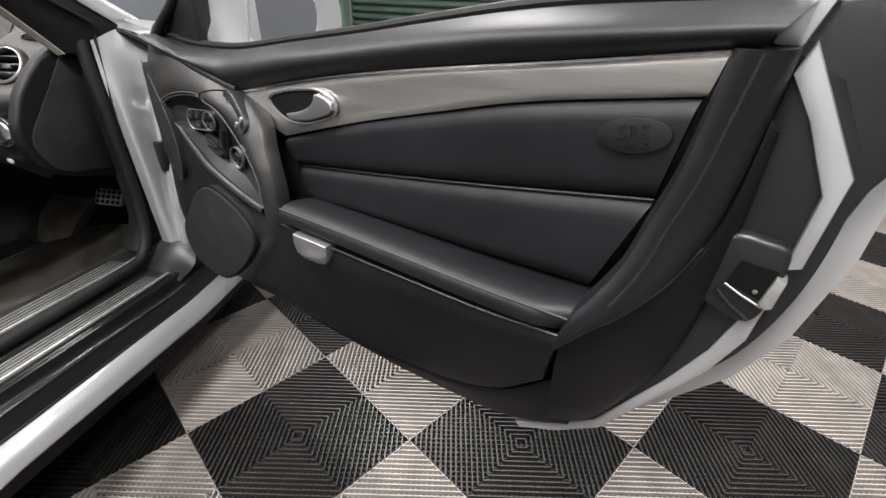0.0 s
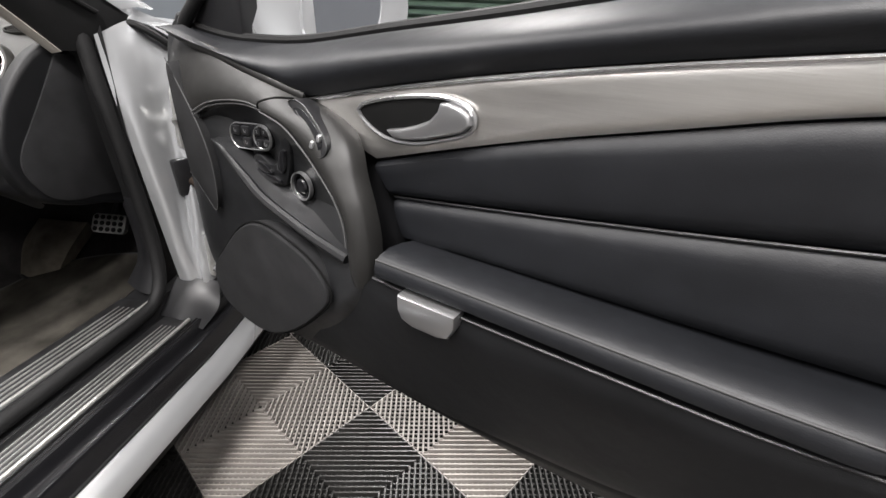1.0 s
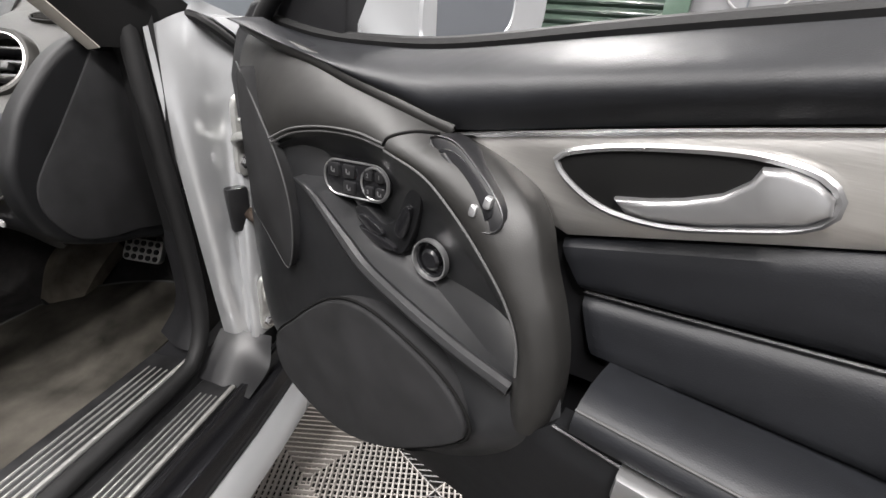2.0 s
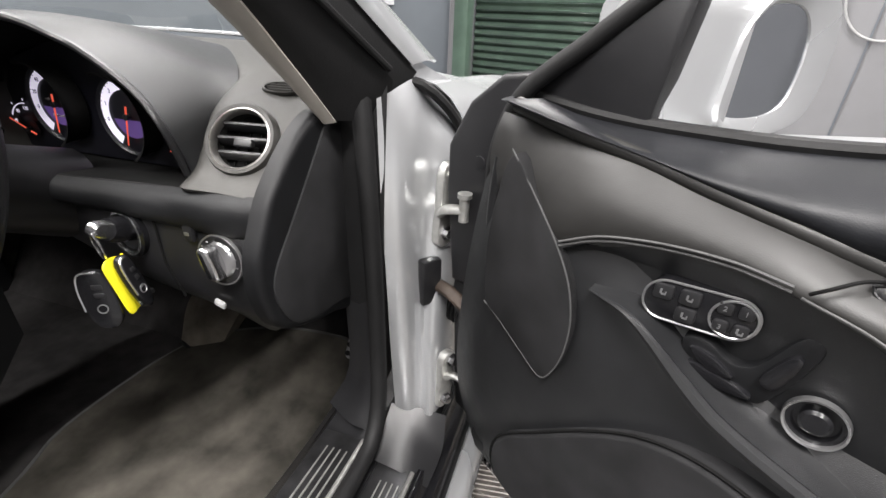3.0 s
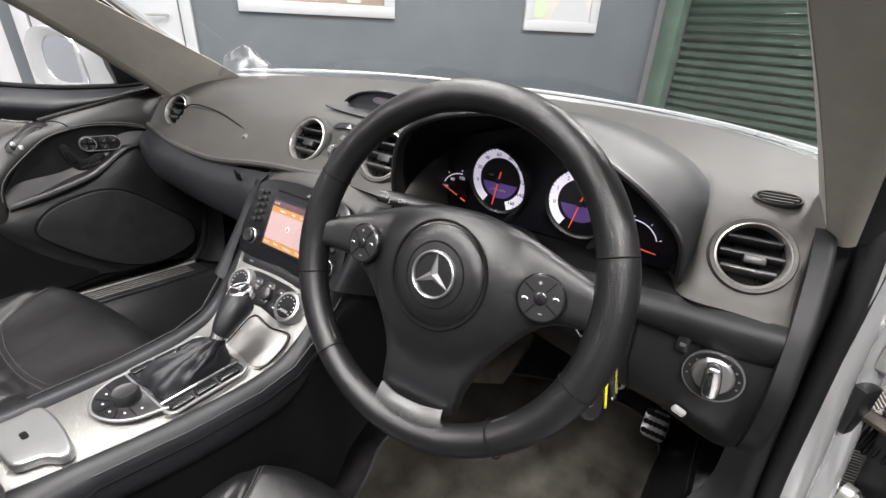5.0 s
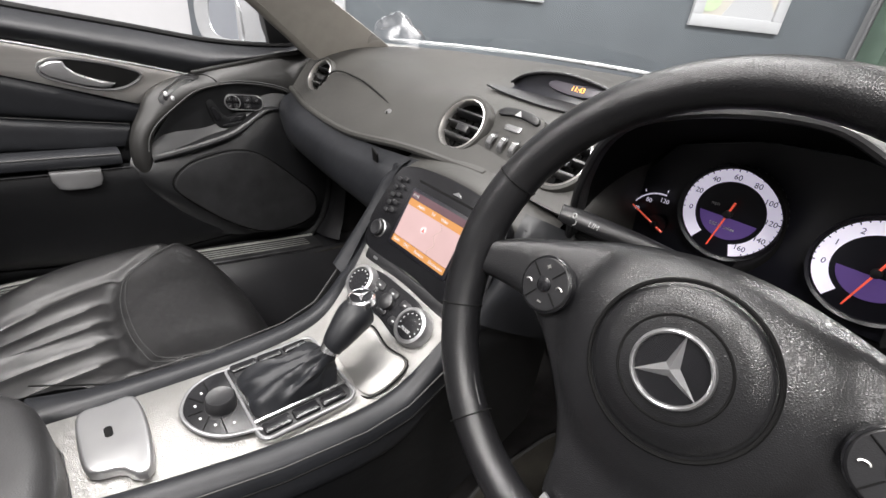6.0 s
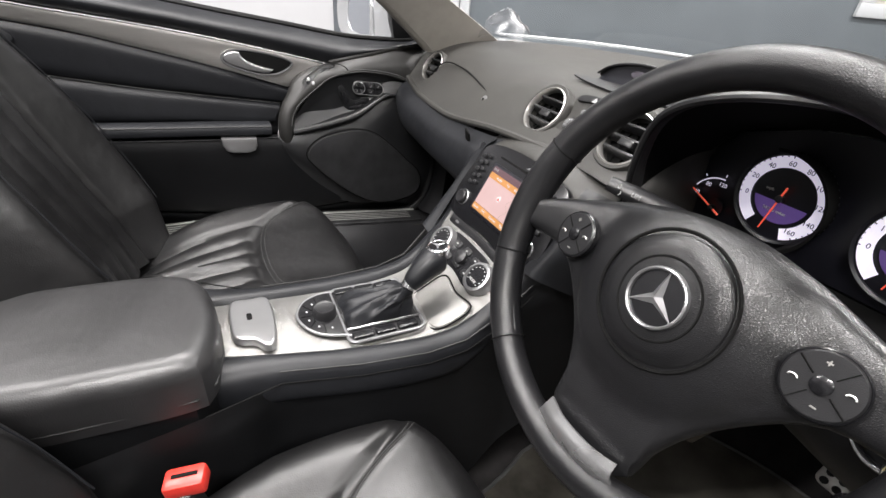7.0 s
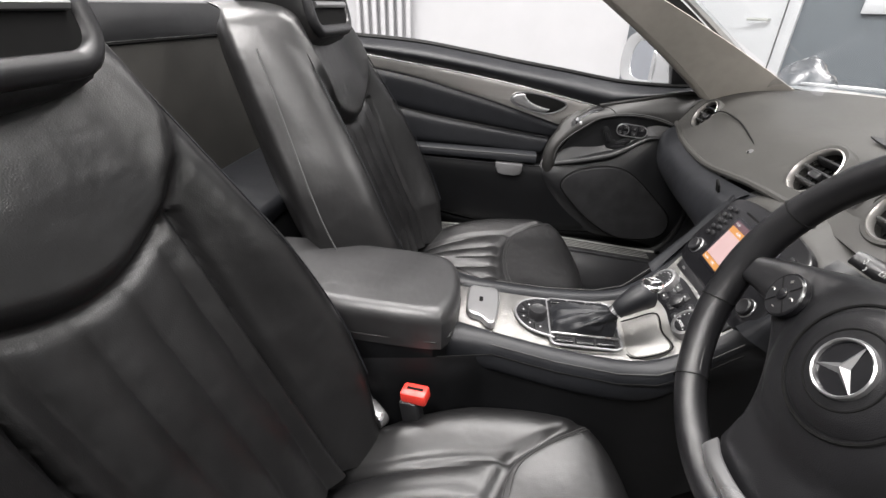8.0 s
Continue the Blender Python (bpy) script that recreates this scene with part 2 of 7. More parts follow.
def lathe(c, axis, profile, seg=28, bm=None, sx=1.0, sy=1.0):
    """A turned form about axis through c: pairs of radius and height."""
    x, y, z = axes(axis)
    c = Vector(c)
    bm = bm or bmesh.new()
    rows = []
    for r, h in profile:
        if r < 1e-6:
            rows.append([bm.verts.new(c + z * h)])
        else:
            rows.append([bm.verts.new(c + z * h + r * (sx * math.cos(a) * x + sy * math.sin(a) * y)) for a in (2 * math.pi * k / seg for k in range(seg))])
    for a, b in zip(rows, rows[1:]):
        for k in range(seg):
            p, q = a[k % len(a)], a[(k + 1) % len(a)]
            r, s = b[(k + 1) % len(b)], b[k % len(b)]
            vs = []
            for v in (p, q, r, s):
                if v not in vs:
                    vs.append(v)
            if len(vs) > 2:
                bm.faces.new(vs)
    if len(rows[0]) > 1 and len(rows[-1]) > 1:
        for k in range(seg):
            bm.faces.new((rows[-1][k], rows[-1][(k + 1) % seg], rows[0][(k + 1) % seg], rows[0][k]))
    elif len(rows[-1]) > 1:
        bm.faces.new(rows[-1])
    return bm


def box(c, size, m=None, bevel=0.0, seg=2, bm=None):
    """A box about c with its edges rounded, turned by the 3x3 or pose m."""
    b = bmesh.new()
    bmesh.ops.create_cube(b, size=1.0)
    bmesh.ops.scale(b, verts=b.verts, vec=size)
    if bevel:
        bmesh.ops.bevel(b, geom=list(b.edges), offset=bevel, segments=seg, profile=0.5, affect="EDGES")
    if m is not None:
        bmesh.ops.transform(b, matrix=m.to_4x4() if hasattr(m, "to_4x4") else m, verts=b.verts)
    bmesh.ops.translate(b, verts=b.verts, vec=Vector(c))
    if bm is None:
        return b
    return join(bm, b)


def join(bm, other):
    me = bpy.data.meshes.new("tmp")
    other.to_mesh(me)
    other.free()
    bm.from_mesh(me)
    bpy.data.meshes.remove(me)
    return bm


def slab(outline, f, d0, d1, bevel=0.0, seg=2):
    """A plate: the outline, pairs, laid into space by f(a, b, d), between depths d0 and d1; the edges at d1 are rounded."""
    bm = bmesh.new()
    lo = [bm.verts.new(f(a, b, d0)) for a, b in outline]
    hi = [bm.verts.new(f(a, b, d1)) for a, b in outline]
    bm.faces.new(lo)
    top = bm.faces.new(list(reversed(hi)))
    n = len(lo)
    for i in range(n):
        bm.faces.new((lo[i], lo[(i + 1) % n], hi[(i + 1) % n], hi[i]))
    bmesh.ops.recalc_face_normals(bm, faces=bm.faces)
    if bevel:
        bmesh.ops.bevel(bm, geom=list(top.edges), offset=bevel, segments=seg, profile=0.5, affect="EDGES")
    bmesh.ops.triangulate(bm, faces=[q for q in bm.faces if len(q.verts) > 4])
    return bm


def rounded(w, h, r, n=5, cx=0.0, cy=0.0):
    """Outline of a rectangle with round corners."""
    out = []
    for sx, sy, a0 in ((1, 1, 0), (-1, 1, 90), (-1, -1, 180), (1, -1, 270)):
        for k in range(n + 1):
            a = radians(a0 + 90 * k / n)
            out.append((cx + sx * (w / 2 - r) + r * math.cos(a), cy + sy * (h / 2 - r) + r * math.sin(a)))
    return out


def flat2(pts, n, closed=True):
    """A smooth closed outline of n pairs."""
    return [(p.x, p.y) for p in smooth([(a, b, 0) for a, b in pts], n, closed)]


def smooth2(line, n):
    return [(p.x, p.y) for p in smooth([(a, b, 0) for a, b in line], n)]


def plane_map(o, ax, ay, az):
    o, ax, ay, az = (Vector(q) for q in (o, ax, ay, az))
    return lambda a, b, d=0.0: o + ax * a + ay * b + az * d


def facing(o, normal, up=(0, 0, 1)):
    """A map (right, up, out) on a face at o seen from where normal points."""
    z = Vector(normal).normalized()
    x = Vector(up).cross(z).normalized()
    return plane_map(o, x, z.cross(x), z), x, z.cross(x), z


def letters(s, size, o, x, y, material, parent, name="lettering", thick=0.0004, label="", align="CENTER"):
    cu = bpy.data.curves.new(name, "FONT")
    cu.body, cu.size, cu.extrude, cu.align_x, cu.align_y = s, size, thick, align, "CENTER"
    cu.resolution_u = 3
    tmp = new("tmp", cu)
    me = bpy.data.meshes.new_from_object(tmp)
    bpy.data.objects.remove(tmp)
    bpy.data.curves.remove(cu)
    x, y = Vector(x).normalized(), Vector(y).normalized()
    z = x.cross(y)
    m = Matrix.Translation(Vector(o) - BASE[parent.name]) @ Matrix((x, y, z)).transposed().to_4x4()
    me.transform(m)
    me.materials.clear()
    me.materials.append(material)
    ob = new(name, me)
    ob.parent = parent
    BASE[ob.name] = BASE[parent.name]
    return tagged(ob, label)


# ---- the room ----
def wall_piece(name, a, b, z0, z1, thick, material, label, holes=()):
    """A wall from a to b (plan), its inner face on that line, with openings (s0, s1, z0, z1) through it."""
    a, b = V(*a, 0), V(*b, 0)
    d = (b - a).normalized()
    out = V(-d.y, d.x, 0)
    length = (b - a).length
    xs = sorted({0.0, length, *[h[0] for h in holes], *[h[1] for h in holes]})
    zs = sorted({z0, z1, *[h[2] for h in holes], *[h[3] for h in holes]})
    bm = bmesh.new()
    for s0, s1 in zip(xs, xs[1:]):
        for w0, w1 in zip(zs, zs[1:]):
            if any(h[0] <= s0 and s1 <= h[1] and h[2] <= w0 and w1 <= h[3] for h in holes):
                continue
            c = a + d * ((s0 + s1) / 2) + out * (thick / 2) + V(0, 0, (w0 + w1) / 2)
            box(c, (s1 - s0, thick, w1 - w0), Matrix((d, out, V(0, 0, 1))).transposed(), bm=bm)
    bmesh.ops.remove_doubles(bm, verts=bm.verts, dist=0.0005)
    return solo(name, bm, material, label, "wall", kind="structure")


CORNER, BDIR = V(-0.473, 4.34, 0), V(0.927, -0.375, 0).normalized()
ADIR = V(-0.62, -0.785, 0).normalized()
BEND = CORNER + BDIR * 6.0
AEND = CORNER + ADIR * 4.95
SH0, SH1, SHTOP, SHLOW = 0.24, 2.74, 2.9, 0.14

wall_piece("wall_north", CORNER[:2], BEND[:2], 0, 3.4, 0.2, PANELG, "mid-grey panelled workshop wall beside the roller shutter", holes=[(SH0, SH1, SHLOW, SHTOP)])
wall_piece("wall_west", AEND[:2], CORNER[:2], 0, 3.4, 0.2, WALLG, "dark blue-grey painted workshop wall with framed pictures")
wall_piece("wall_south", (-3.75, AEND.y - 4.6), (AEND.x - 0.0, AEND.y), 0, 3.4, 0.2, WALLW, "white painted wall beyond the passenger side")
wall_piece("wall_east", BEND[:2], (BEND.x + 0.4, -5.0), 0, 3.4, 0.2, PANELG, "grey workshop wall closing the far side")
wall_piece("wall_back", (BEND.x + 0.4, -5.0), (-3.75, AEND.y - 4.6), 0, 3.4, 0.2, WALLW, "pale workshop wall behind the car")

bm = box((0.6, 0, -0.075), (13, 15, 0.1))
solo("floor", bm, CONCRETE, "grey concrete workshop floor under plastic tiles", "floor", kind="structure")
bm = box((0.6, 0, 3.45), (13, 15, 0.1))
solo("ceiling", bm, CEIL, "grey-white workshop ceiling", "ceiling", kind="structure")

# white threshold below the shutter
m3 = Matrix((BDIR, V(-BDIR.y, BDIR.x, 0), V(0, 0, 1))).transposed()
inn = V(BDIR.y, -BDIR.x, 0)
c = CORNER + BDIR * ((SH0 + SH1) / 2) + inn * 0.22
solo("threshold", box((c.x, c.y, 0.065), (SH1 - SH0 + 0.8, 0.5, 0.13), m3, 0.01), WALLW, "white painted raised threshold below the roller shutter", "trim", kind="structure")


def shutter():
    c = CORNER + BDIR * ((SH0 + SH1) / 2)
    root = thing("roller_shutter", (c.x, c.y, SHLOW), "dark green ribbed steel roller shutter, closed", "shutter")
    pitch = 0.069
    n = int((SHTOP - SHLOW) / pitch)
    prof = [(0.012, 0.0), (0.030, 0.002), (0.033, 0.005), (0.030, 0.010), (0.020, 0.021), (0.010, 0.030), (0.005, 0.036), (0.005, 0.042), (0.011, 0.050), (0.021, 0.058), (0.028, 0.063), (0.027, 0.066), (0.012, pitch - 0.001)]
    for k in range(n):
        z = SHLOW + k * pitch
        rows = []
        for s in (SH0 + 0.02, SH1 - 0.02):
            rows.append([CORNER + BDIR * s - inn * 0.10 + inn * d + V(0, 0, z + h) for d, h in prof])
        bm = grid(rows)
        bmesh.ops.solidify(bm, geom=list(bm.faces), thickness=0.002)
        part("slat", bm, GREEN, root, angle=60)
    for s in (SH0 - 0.04, SH1 + 0.06):
        p = CORNER + BDIR * s + inn * 0.03
        part("guide_rail", box((p.x, p.y, (SHTOP + SHLOW) / 2), (0.16, 0.10, SHTOP - SHLOW), m3, 0.006), GREEN, root)


shutter()

# vertical steel conduit left of the shutter, panel joints on the right
p = CORNER + BDIR * 0.07 + inn * 0.02
solo("conduit", tube([p + V(0, 0, 0), p + V(0, 0, 3.4)], 0.018), PANELG, "grey painted steel conduit running up the wall", "conduit", kind="structure")
for k in range(7):
    p = CORNER + BDIR * (2.87 + 0.335 * k) + inn * 0.004
    solo("trim", box((p.x, p.y, 1.7), (0.012, 0.012, 3.4), m3), WALLG, "dark joint strip between grey wall panels", "trim", kind="structure")
p = CORNER + BDIR * 3.25 + inn * 0.03
hang = [p + BDIR * (0.23 * math.sin(a)) + V(0, 0, 1.20 - 0.26 * math.cos(a)) for a in (radians(q) for q in range(-170, 171, 17))]
solo("cable", tube(smooth(hang, 40), 0.007, 8), WHITE, "white cable hanging in a loop on the wall", "cable", at=hang[10])


def picture(s0, s1, z0, z1, scene_kind):
    """A framed picture on the dark wall."""
    n = V(-ADIR.y, ADIR.x, 0)
    if n.dot(V(0, 0, 0) - CORNER) < 0:
        n = -n
    o = CORNER + ADIR * ((s0 + s1) / 2) + n * 0.002
    root = thing("framed_picture", (o.x, o.y, z0), "white-framed picture on the dark grey wall", "picture", "pictures on the wall")
    f, x, y, z = facing((o.x, o.y, (z0 + z1) / 2), n)
    w, h = s1 - s0, z1 - z0
    for a, b, sx, sy in ((0, h / 2 - 0.04, w, 0.08), (0, -h / 2 + 0.04, w, 0.08), (-w / 2 + 0.04, 0, 0.08, h - 0.16), (w / 2 - 0.04, 0, 0.08, h - 0.16)):
        part("frame_bar", slab(rounded(sx, sy, 0.004, 2, a, b), f, 0.0, 0.03, 0.004), WALLW, root)
    part("print", slab(rounded(w - 0.15, h - 0.15, 0.004, 2), f, 0.0, 0.008), PAPER if scene_kind else BROWN, root)
    if scene_kind:
        part("printed_shape", slab([(-0.12, -h / 2 + 0.08), (0.30, -h / 2 + 0.08), (0.18, -h / 2 + 0.26), (-0.02, -h / 2 + 0.26)], f, 0.0, 0.012), WALLW, root)
        part("printed_shape", slab([(0.05, -h / 2 + 0.27), (0.31, -h / 2 + 0.27), (0.31, 0.2), (0.05, 0.2)], f, 0.0, 0.011), BROWN, root)
        part("printed_disc", lathe(f(-0.23, -h / 2 + 0.18, 0.0), z, [(0.08, 0.0), (0.08, 0.013), (0.0, 0.013)], 20), LIME, root)
    else:
        for k in range(3):
            part("printed_shape", slab(rounded(0.1, 0.5, 0.01, 2, -0.35 + 0.3 * k, 0.0), f, 0.0, 0.012), PAPER, root)


picture(0.63, 1.33, 1.04, 1.66, True)
picture(2.43, 3.54, 1.075, 1.76, False)


def room_door():
    """White door at the end of the dark wall."""
    n = V(-ADIR.y, ADIR.x, 0)
    if n.dot(-CORNER) < 0:
        n = -n
    o = AEND - ADIR * 0.60 + n * 0.002
    f, x, y, z = facing((o.x, o.y, 1.03), n)
    root = thing("door_1", (o.x, o.y, 0.0), "white panel door with a steel lever handle, closed", "door", kind="structure")
    part("door_leaf", slab(rounded(0.86, 2.04, 0.004, 2), f, 0.0, 0.03, 0.004), WALLW, root)
    for a, w, h, b in ((-0.475, 0.07, 2.12, 0.03), (0.475, 0.07, 2.12, 0.03)):
        part("door_frame", slab(rounded(w, h, 0.004, 2, a, b), f, 0.0, 0.045, 0.004), WALLW, root)
    part("door_frame", slab(rounded(0.88, 0.07, 0.004, 2, 0, 1.055), f, 0.0, 0.045, 0.004), WALLW, root)
    part("lever_handle", tube([f(0.36, 0.0, 0.03), f(0.36, 0.0, 0.08), f(0.24, 0.0, 0.085)], 0.009, 8), STEEL, root)


room_door()

# ribbed white radiator-like panel on the white wall
for k in range(7):
    p = V(-3.60 + 0.008 * k, -1.80 + 0.075 * k, 0)
    solo("wall_rib", box((p.x, p.y, 1.2), (0.06, 0.045, 2.2), None, 0.015), WALLW, "white vertical rib of a profiled wall panel", "wall rib", "ribs of the wall panel")


def ceiling_light(x, y, rz, watts):
    root = thing("ceiling_light", (x, y, 3.38), "long white fluorescent batten light, switched on", "ceiling light", "ceiling lights")
    m = pose(0, 0, 0, 0, 0, rz).to_3x3()
    part("housing", box((x, y, 3.37), (1.6, 0.18, 0.06), m, 0.01), WALLW, root)
    part("diffuser", box((x, y, 3.325), (1.56, 0.14, 0.04), m, 0.015), LAMP, root, "glowing white diffuser")
    L = bpy.data.lights.new("batten_lamp", "AREA")
    L.shape, L.size, L.size_y, L.energy, L.color = "RECTANGLE", 1.5, 0.14, watts, (1.0, 0.962, 0.945)
    ob = new("batten_lamp", L)
    ob.matrix_world = pose(x, y, 3.29, 0, 0, rz)


for x, y, rz, watts in ((0.9, 2.7, 65, 140), (-0.8, 0.6, 65, 45), (2.6, 0.4, 65, 82), (-0.6, -0.6, 65, 88), (1.2, -1.6, 65, 165), (-1.9, 1.6, 65, 35), (-1.2, -2.6, 65, 115), (2.9, -2.4, 65, 50)):
    ceiling_light(x, y, rz, watts)



# ---- the car: doors ----
HINGE, TURNED = V(0.81, 0.16, 0), radians(27.0)
DU, DN = V(math.cos(TURNED), -math.sin(TURNED), 0), V(-math.sin(TURNED), -math.cos(TURNED), 0)


def open_side(u, n, z):
    return HINGE + DU * u + DN * n + V(0, 0, z)


def closed_side(u, n, z):
    return V(-0.81 + n, 0.215 - u, z - 0.016 * min(1.0, max(0.0, (z - 0.65) / 0.13)))


def strip(D, A, B, n=40, k=10, bulge=0.012, lip=0.012, shape=None):
    """A padded panel between two edges (u, n, z), swelling out by bulge, its rim turned in by lip."""
    a, b = smooth(A, n), smooth(B, n)
    rows = []
    for p, q in zip(a, b):
        row = [p - V(0, lip, 0)]
        for i in range(k + 1):
            t = i / k
            c = p.lerp(q, t)
            if shape:
                c.y += shape(t)
            else:
                c.y += bulge * (1 - (2 * t - 1) ** 4) ** 0.5 if bulge > 0 else bulge * math.sin(math.pi * t)
            row.append(c)
        row.append(q - V(0, lip, 0))
        rows.append(row)
    for r, s in ((0, 1), (-1, -2)):
        end = [p - V(0, lip, 0) for p in rows[r]]
        rows.insert(0 if r == 0 else len(rows), end)
    return grid([[D(*p) for p in row] for row in rows])


def stitch(D, pts, name, root, mat_=None, r=0.0012, n=60):
    return part(name, tube([D(*p) for p in smooth(pts, n)], r, 6), mat_ or THREAD, root)


def car_door(D, name, label, opened):
    at = D(0.05, 0, 0.36)
    root = thing(name, at, label, "car door", "car doors")
    f = lambda a, b, d=0.0: D(a, d, b)
    # outer shell with thickness
    shell = [(0.03, 0.36), (0.12, 0.325), (0.3, 0.315), (0.6, 0.325), (0.9, 0.345), (1.03, 0.36), (1.12, 0.42), (1.20, 0.50), (1.270, 0.60), (1.302, 0.68), (1.320, 0.79), (1.320, 0.86), (1.30, 0.90), (1.27, 0.95), (1.22, 0.99), (1.0, 0.978), (0.7, 0.945), (0.5, 0.915), (0.3, 0.885), (0.17, 0.87), (0.02, 0.84), (0.0, 0.6)]
    part("outer_skin", slab(shell, f, -0.035, -0.105, 0.02, 3), SILVER, root, "silver painted outer skin")
    inner = [(0.03, 0.37), (0.12, 0.345), (0.3, 0.335), (0.6, 0.345), (0.9, 0.36), (1.02, 0.38), (1.10, 0.44), (1.18, 0.52), (1.248, 0.63), (1.272, 0.70), (1.288, 0.80), (1.298, 0.86), (1.314, 0.90), (1.318, 0.94), (1.300, 0.99), (1.262, 1.012), (1.225, 1.0), (1.0, 0.98), (0.7, 0.942), (0.5, 0.912), (0.3, 0.885), (0.1, 0.885), (0.03, 0.84), (0.01, 0.6)]
    part("door_core", slab(inner, f, -0.036, 0.0, 0.006), PLASTIC, root)
    # belt seal and upper pad
    belt = [(0.10, 0.012, 0.902), (0.2, 0.008, 0.890), (0.30, 0.006, 0.890), (0.40, 0.006, 0.897), (0.55, 0.006, 0.920), (0.70, 0.006, 0.942), (0.83, 0.006, 0.963), (1.0, 0.006, 0.987), (1.215, 0.006, 1.001)]
    padlow = [(0.15, 0.058, 0.908), (0.276, 0.06, 0.881), (0.344, 0.06, 0.862), (0.403, 0.058, 0.849), (0.445, 0.055, 0.841), (0.594, 0.052, 0.872), (0.732, 0.05, 0.899), (0.873, 0.05, 0.922), (1.035, 0.05, 0.945), (1.19, 0.05, 0.967)]
    part("upper_pad", strip(D, belt, padlow, 60, 16, 0.022, 0.02, shape=lambda t: 0.09 * (1 - (1 - t) ** 3 - t)), LEATHER, root, "black leather upper pad")
    part("belt_seal", tube([D(u, n - 0.012, z + 0.004) for u, n, z in smooth(belt, 50)], 0.007, 8), RUBBER, root)
    ttop = [(0.442, 0.05, 0.836), (0.594, 0.05, 0.869), (0.732, 0.05, 0.896), (0.873, 0.05, 0.919), (1.035, 0.05, 0.942), (1.172, 0.05, 0.963)]
    tbot = [(0.556, 0.046, 0.778), (0.736, 0.045, 0.832), (0.885, 0.045, 0.871), (1.0, 0.045, 0.899), (1.164, 0.045, 0.927)]
    part("trim_strip", strip(D, ttop, tbot, 50, 10, 0.004, 0.012), ALU, root, "brushed aluminium trim strip")
    part("trim_edge", tube([D(u, n + 0.003, z - 0.001) for u, n, z in smooth(ttop, 50)], 0.0026, 6), CHROME, root)
    seam = [(0.578, 0.036, 0.729), (0.76, 0.036, 0.757), (0.94, 0.036, 0.787), (1.144, 0.036, 0.824)]
    tb2 = [(0.553, 0.042, 0.772), (0.736, 0.042, 0.829), (0.885, 0.042, 0.868), (1.0, 0.042, 0.896), (1.16, 0.042, 0.924)]
    part("middle_pad", strip(D, tb2, [(u, n, z + 0.002) for u, n, z in seam], 50, 10, 0.010, 0.014), LEATHER, root)
    part("welt", tube([D(u, n + 0.003, z) for u, n, z in smooth(seam, 60)], 0.0018, 6), VINYL, root)
    aback = [(0.60, 0.046, 0.672), (0.75, 0.046, 0.681), (0.906, 0.046, 0.689), (1.10, 0.046, 0.702)]
    part("lower_pad", strip(D, [(u, n, z - 0.002) for u, n, z in seam], [(u, 0.04, z + 0.001) for u, n, z in aback], 50, 10, 0.010, 0.014), LEATHER, root)
    # armrest
    af = [(0.615, 0.0, 0.688), (0.74, 0.0, 0.693), (0.868, 0.0, 0.697), (1.0, 0.0, 0.702), (1.108, 0.0, 0.709)]
    rows = []
    sec = [(0.03, -0.012), (0.046, -0.009), (0.07, -0.001), (0.095, 0.003), (0.112, 0.001), (0.121, -0.005), (0.124, -0.014), (0.122, -0.024), (0.114, -0.030), (0.09, -0.031)]
    for p in smooth(af, 44):
        w = min(1.0, max(0.0, (1.12 - p.x) / 0.05)) ** 0.5
        rows.append([D(p.x, n * (0.75 + 0.25 * w), p.z + h) for n, h in sec])
    part("armrest", grid(rows, caps=True), LEATHER, root, "padded black leather armrest")
    stitch(D, [(u, 0.120, z - 0.002) for u, _, z in af], "stitching", root, n=50)
    # storage pocket
    ptop = [(0.600, 0.108, 0.650), (0.73, 0.113, 0.654), (0.868, 0.113, 0.660), (1.0, 0.112, 0.666), (1.100, 0.105, 0.672)]
    pbot = [(0.415, 0.082, 0.432), (0.55, 0.078, 0.424), (0.674, 0.075, 0.427), (0.82, 0.075, 0.448), (0.939, 0.075, 0.472), (1.018, 0.075, 0.507), (1.080, 0.075, 0.566)]
    part("pocket_lid", strip(D, ptop, pbot, 50, 14, 0.012, 0.02), SHADEVINYL, root, "black door pocket lid")
    part("pocket_edge", tube([D(u, n + 0.004, z) for u, n, z in smooth(ptop, 50)], 0.0018, 6), VINYL, root)
    tab = [(-0.040, 0.016), (0.040, 0.020), (0.040, 0.002), (0.032, -0.014), (0.018, -0.019), (-0.018, -0.021), (-0.034, -0.016), (-0.040, -0.004)]
    part("pocket_latch", slab([(0.694 + a, 0.641 + b) for a, b in tab], f, 0.110, 0.131, 0.004), SATIN, root, "satin silver pocket latch")
    low = [(0.12, 0.03, 0.352), (0.30, 0.03, 0.350), (0.457, 0.03, 0.366), (0.61, 0.03, 0.366), (0.77, 0.03, 0.370), (0.906, 0.03, 0.385), (1.02, 0.03, 0.405), (1.112, 0.03, 0.455)]
    pb2 = [(0.12, 0.06, 0.43), (0.28, 0.075, 0.425), (0.43, 0.074, 0.425), (0.55, 0.070, 0.417), (0.674, 0.068, 0.420), (0.82, 0.068, 0.441), (0.945, 0.068, 0.467), (1.024, 0.068, 0.502), (1.090, 0.06, 0.560)]
    part("lower_panel", strip(D, pb2, low, 50, 8, 0.006, 0.02), SHADEVINYL, root)
    # rear bolster: upright roll behind the pads
    bl = [(1.173, 0.056, 0.966), (1.168, 0.058, 0.93), (1.160, 0.062, 0.872), (1.148, 0.068, 0.822), (1.136, 0.078, 0.772), (1.120, 0.090, 0.735), (1.106, 0.100, 0.708), (1.100, 0.106, 0.682)]
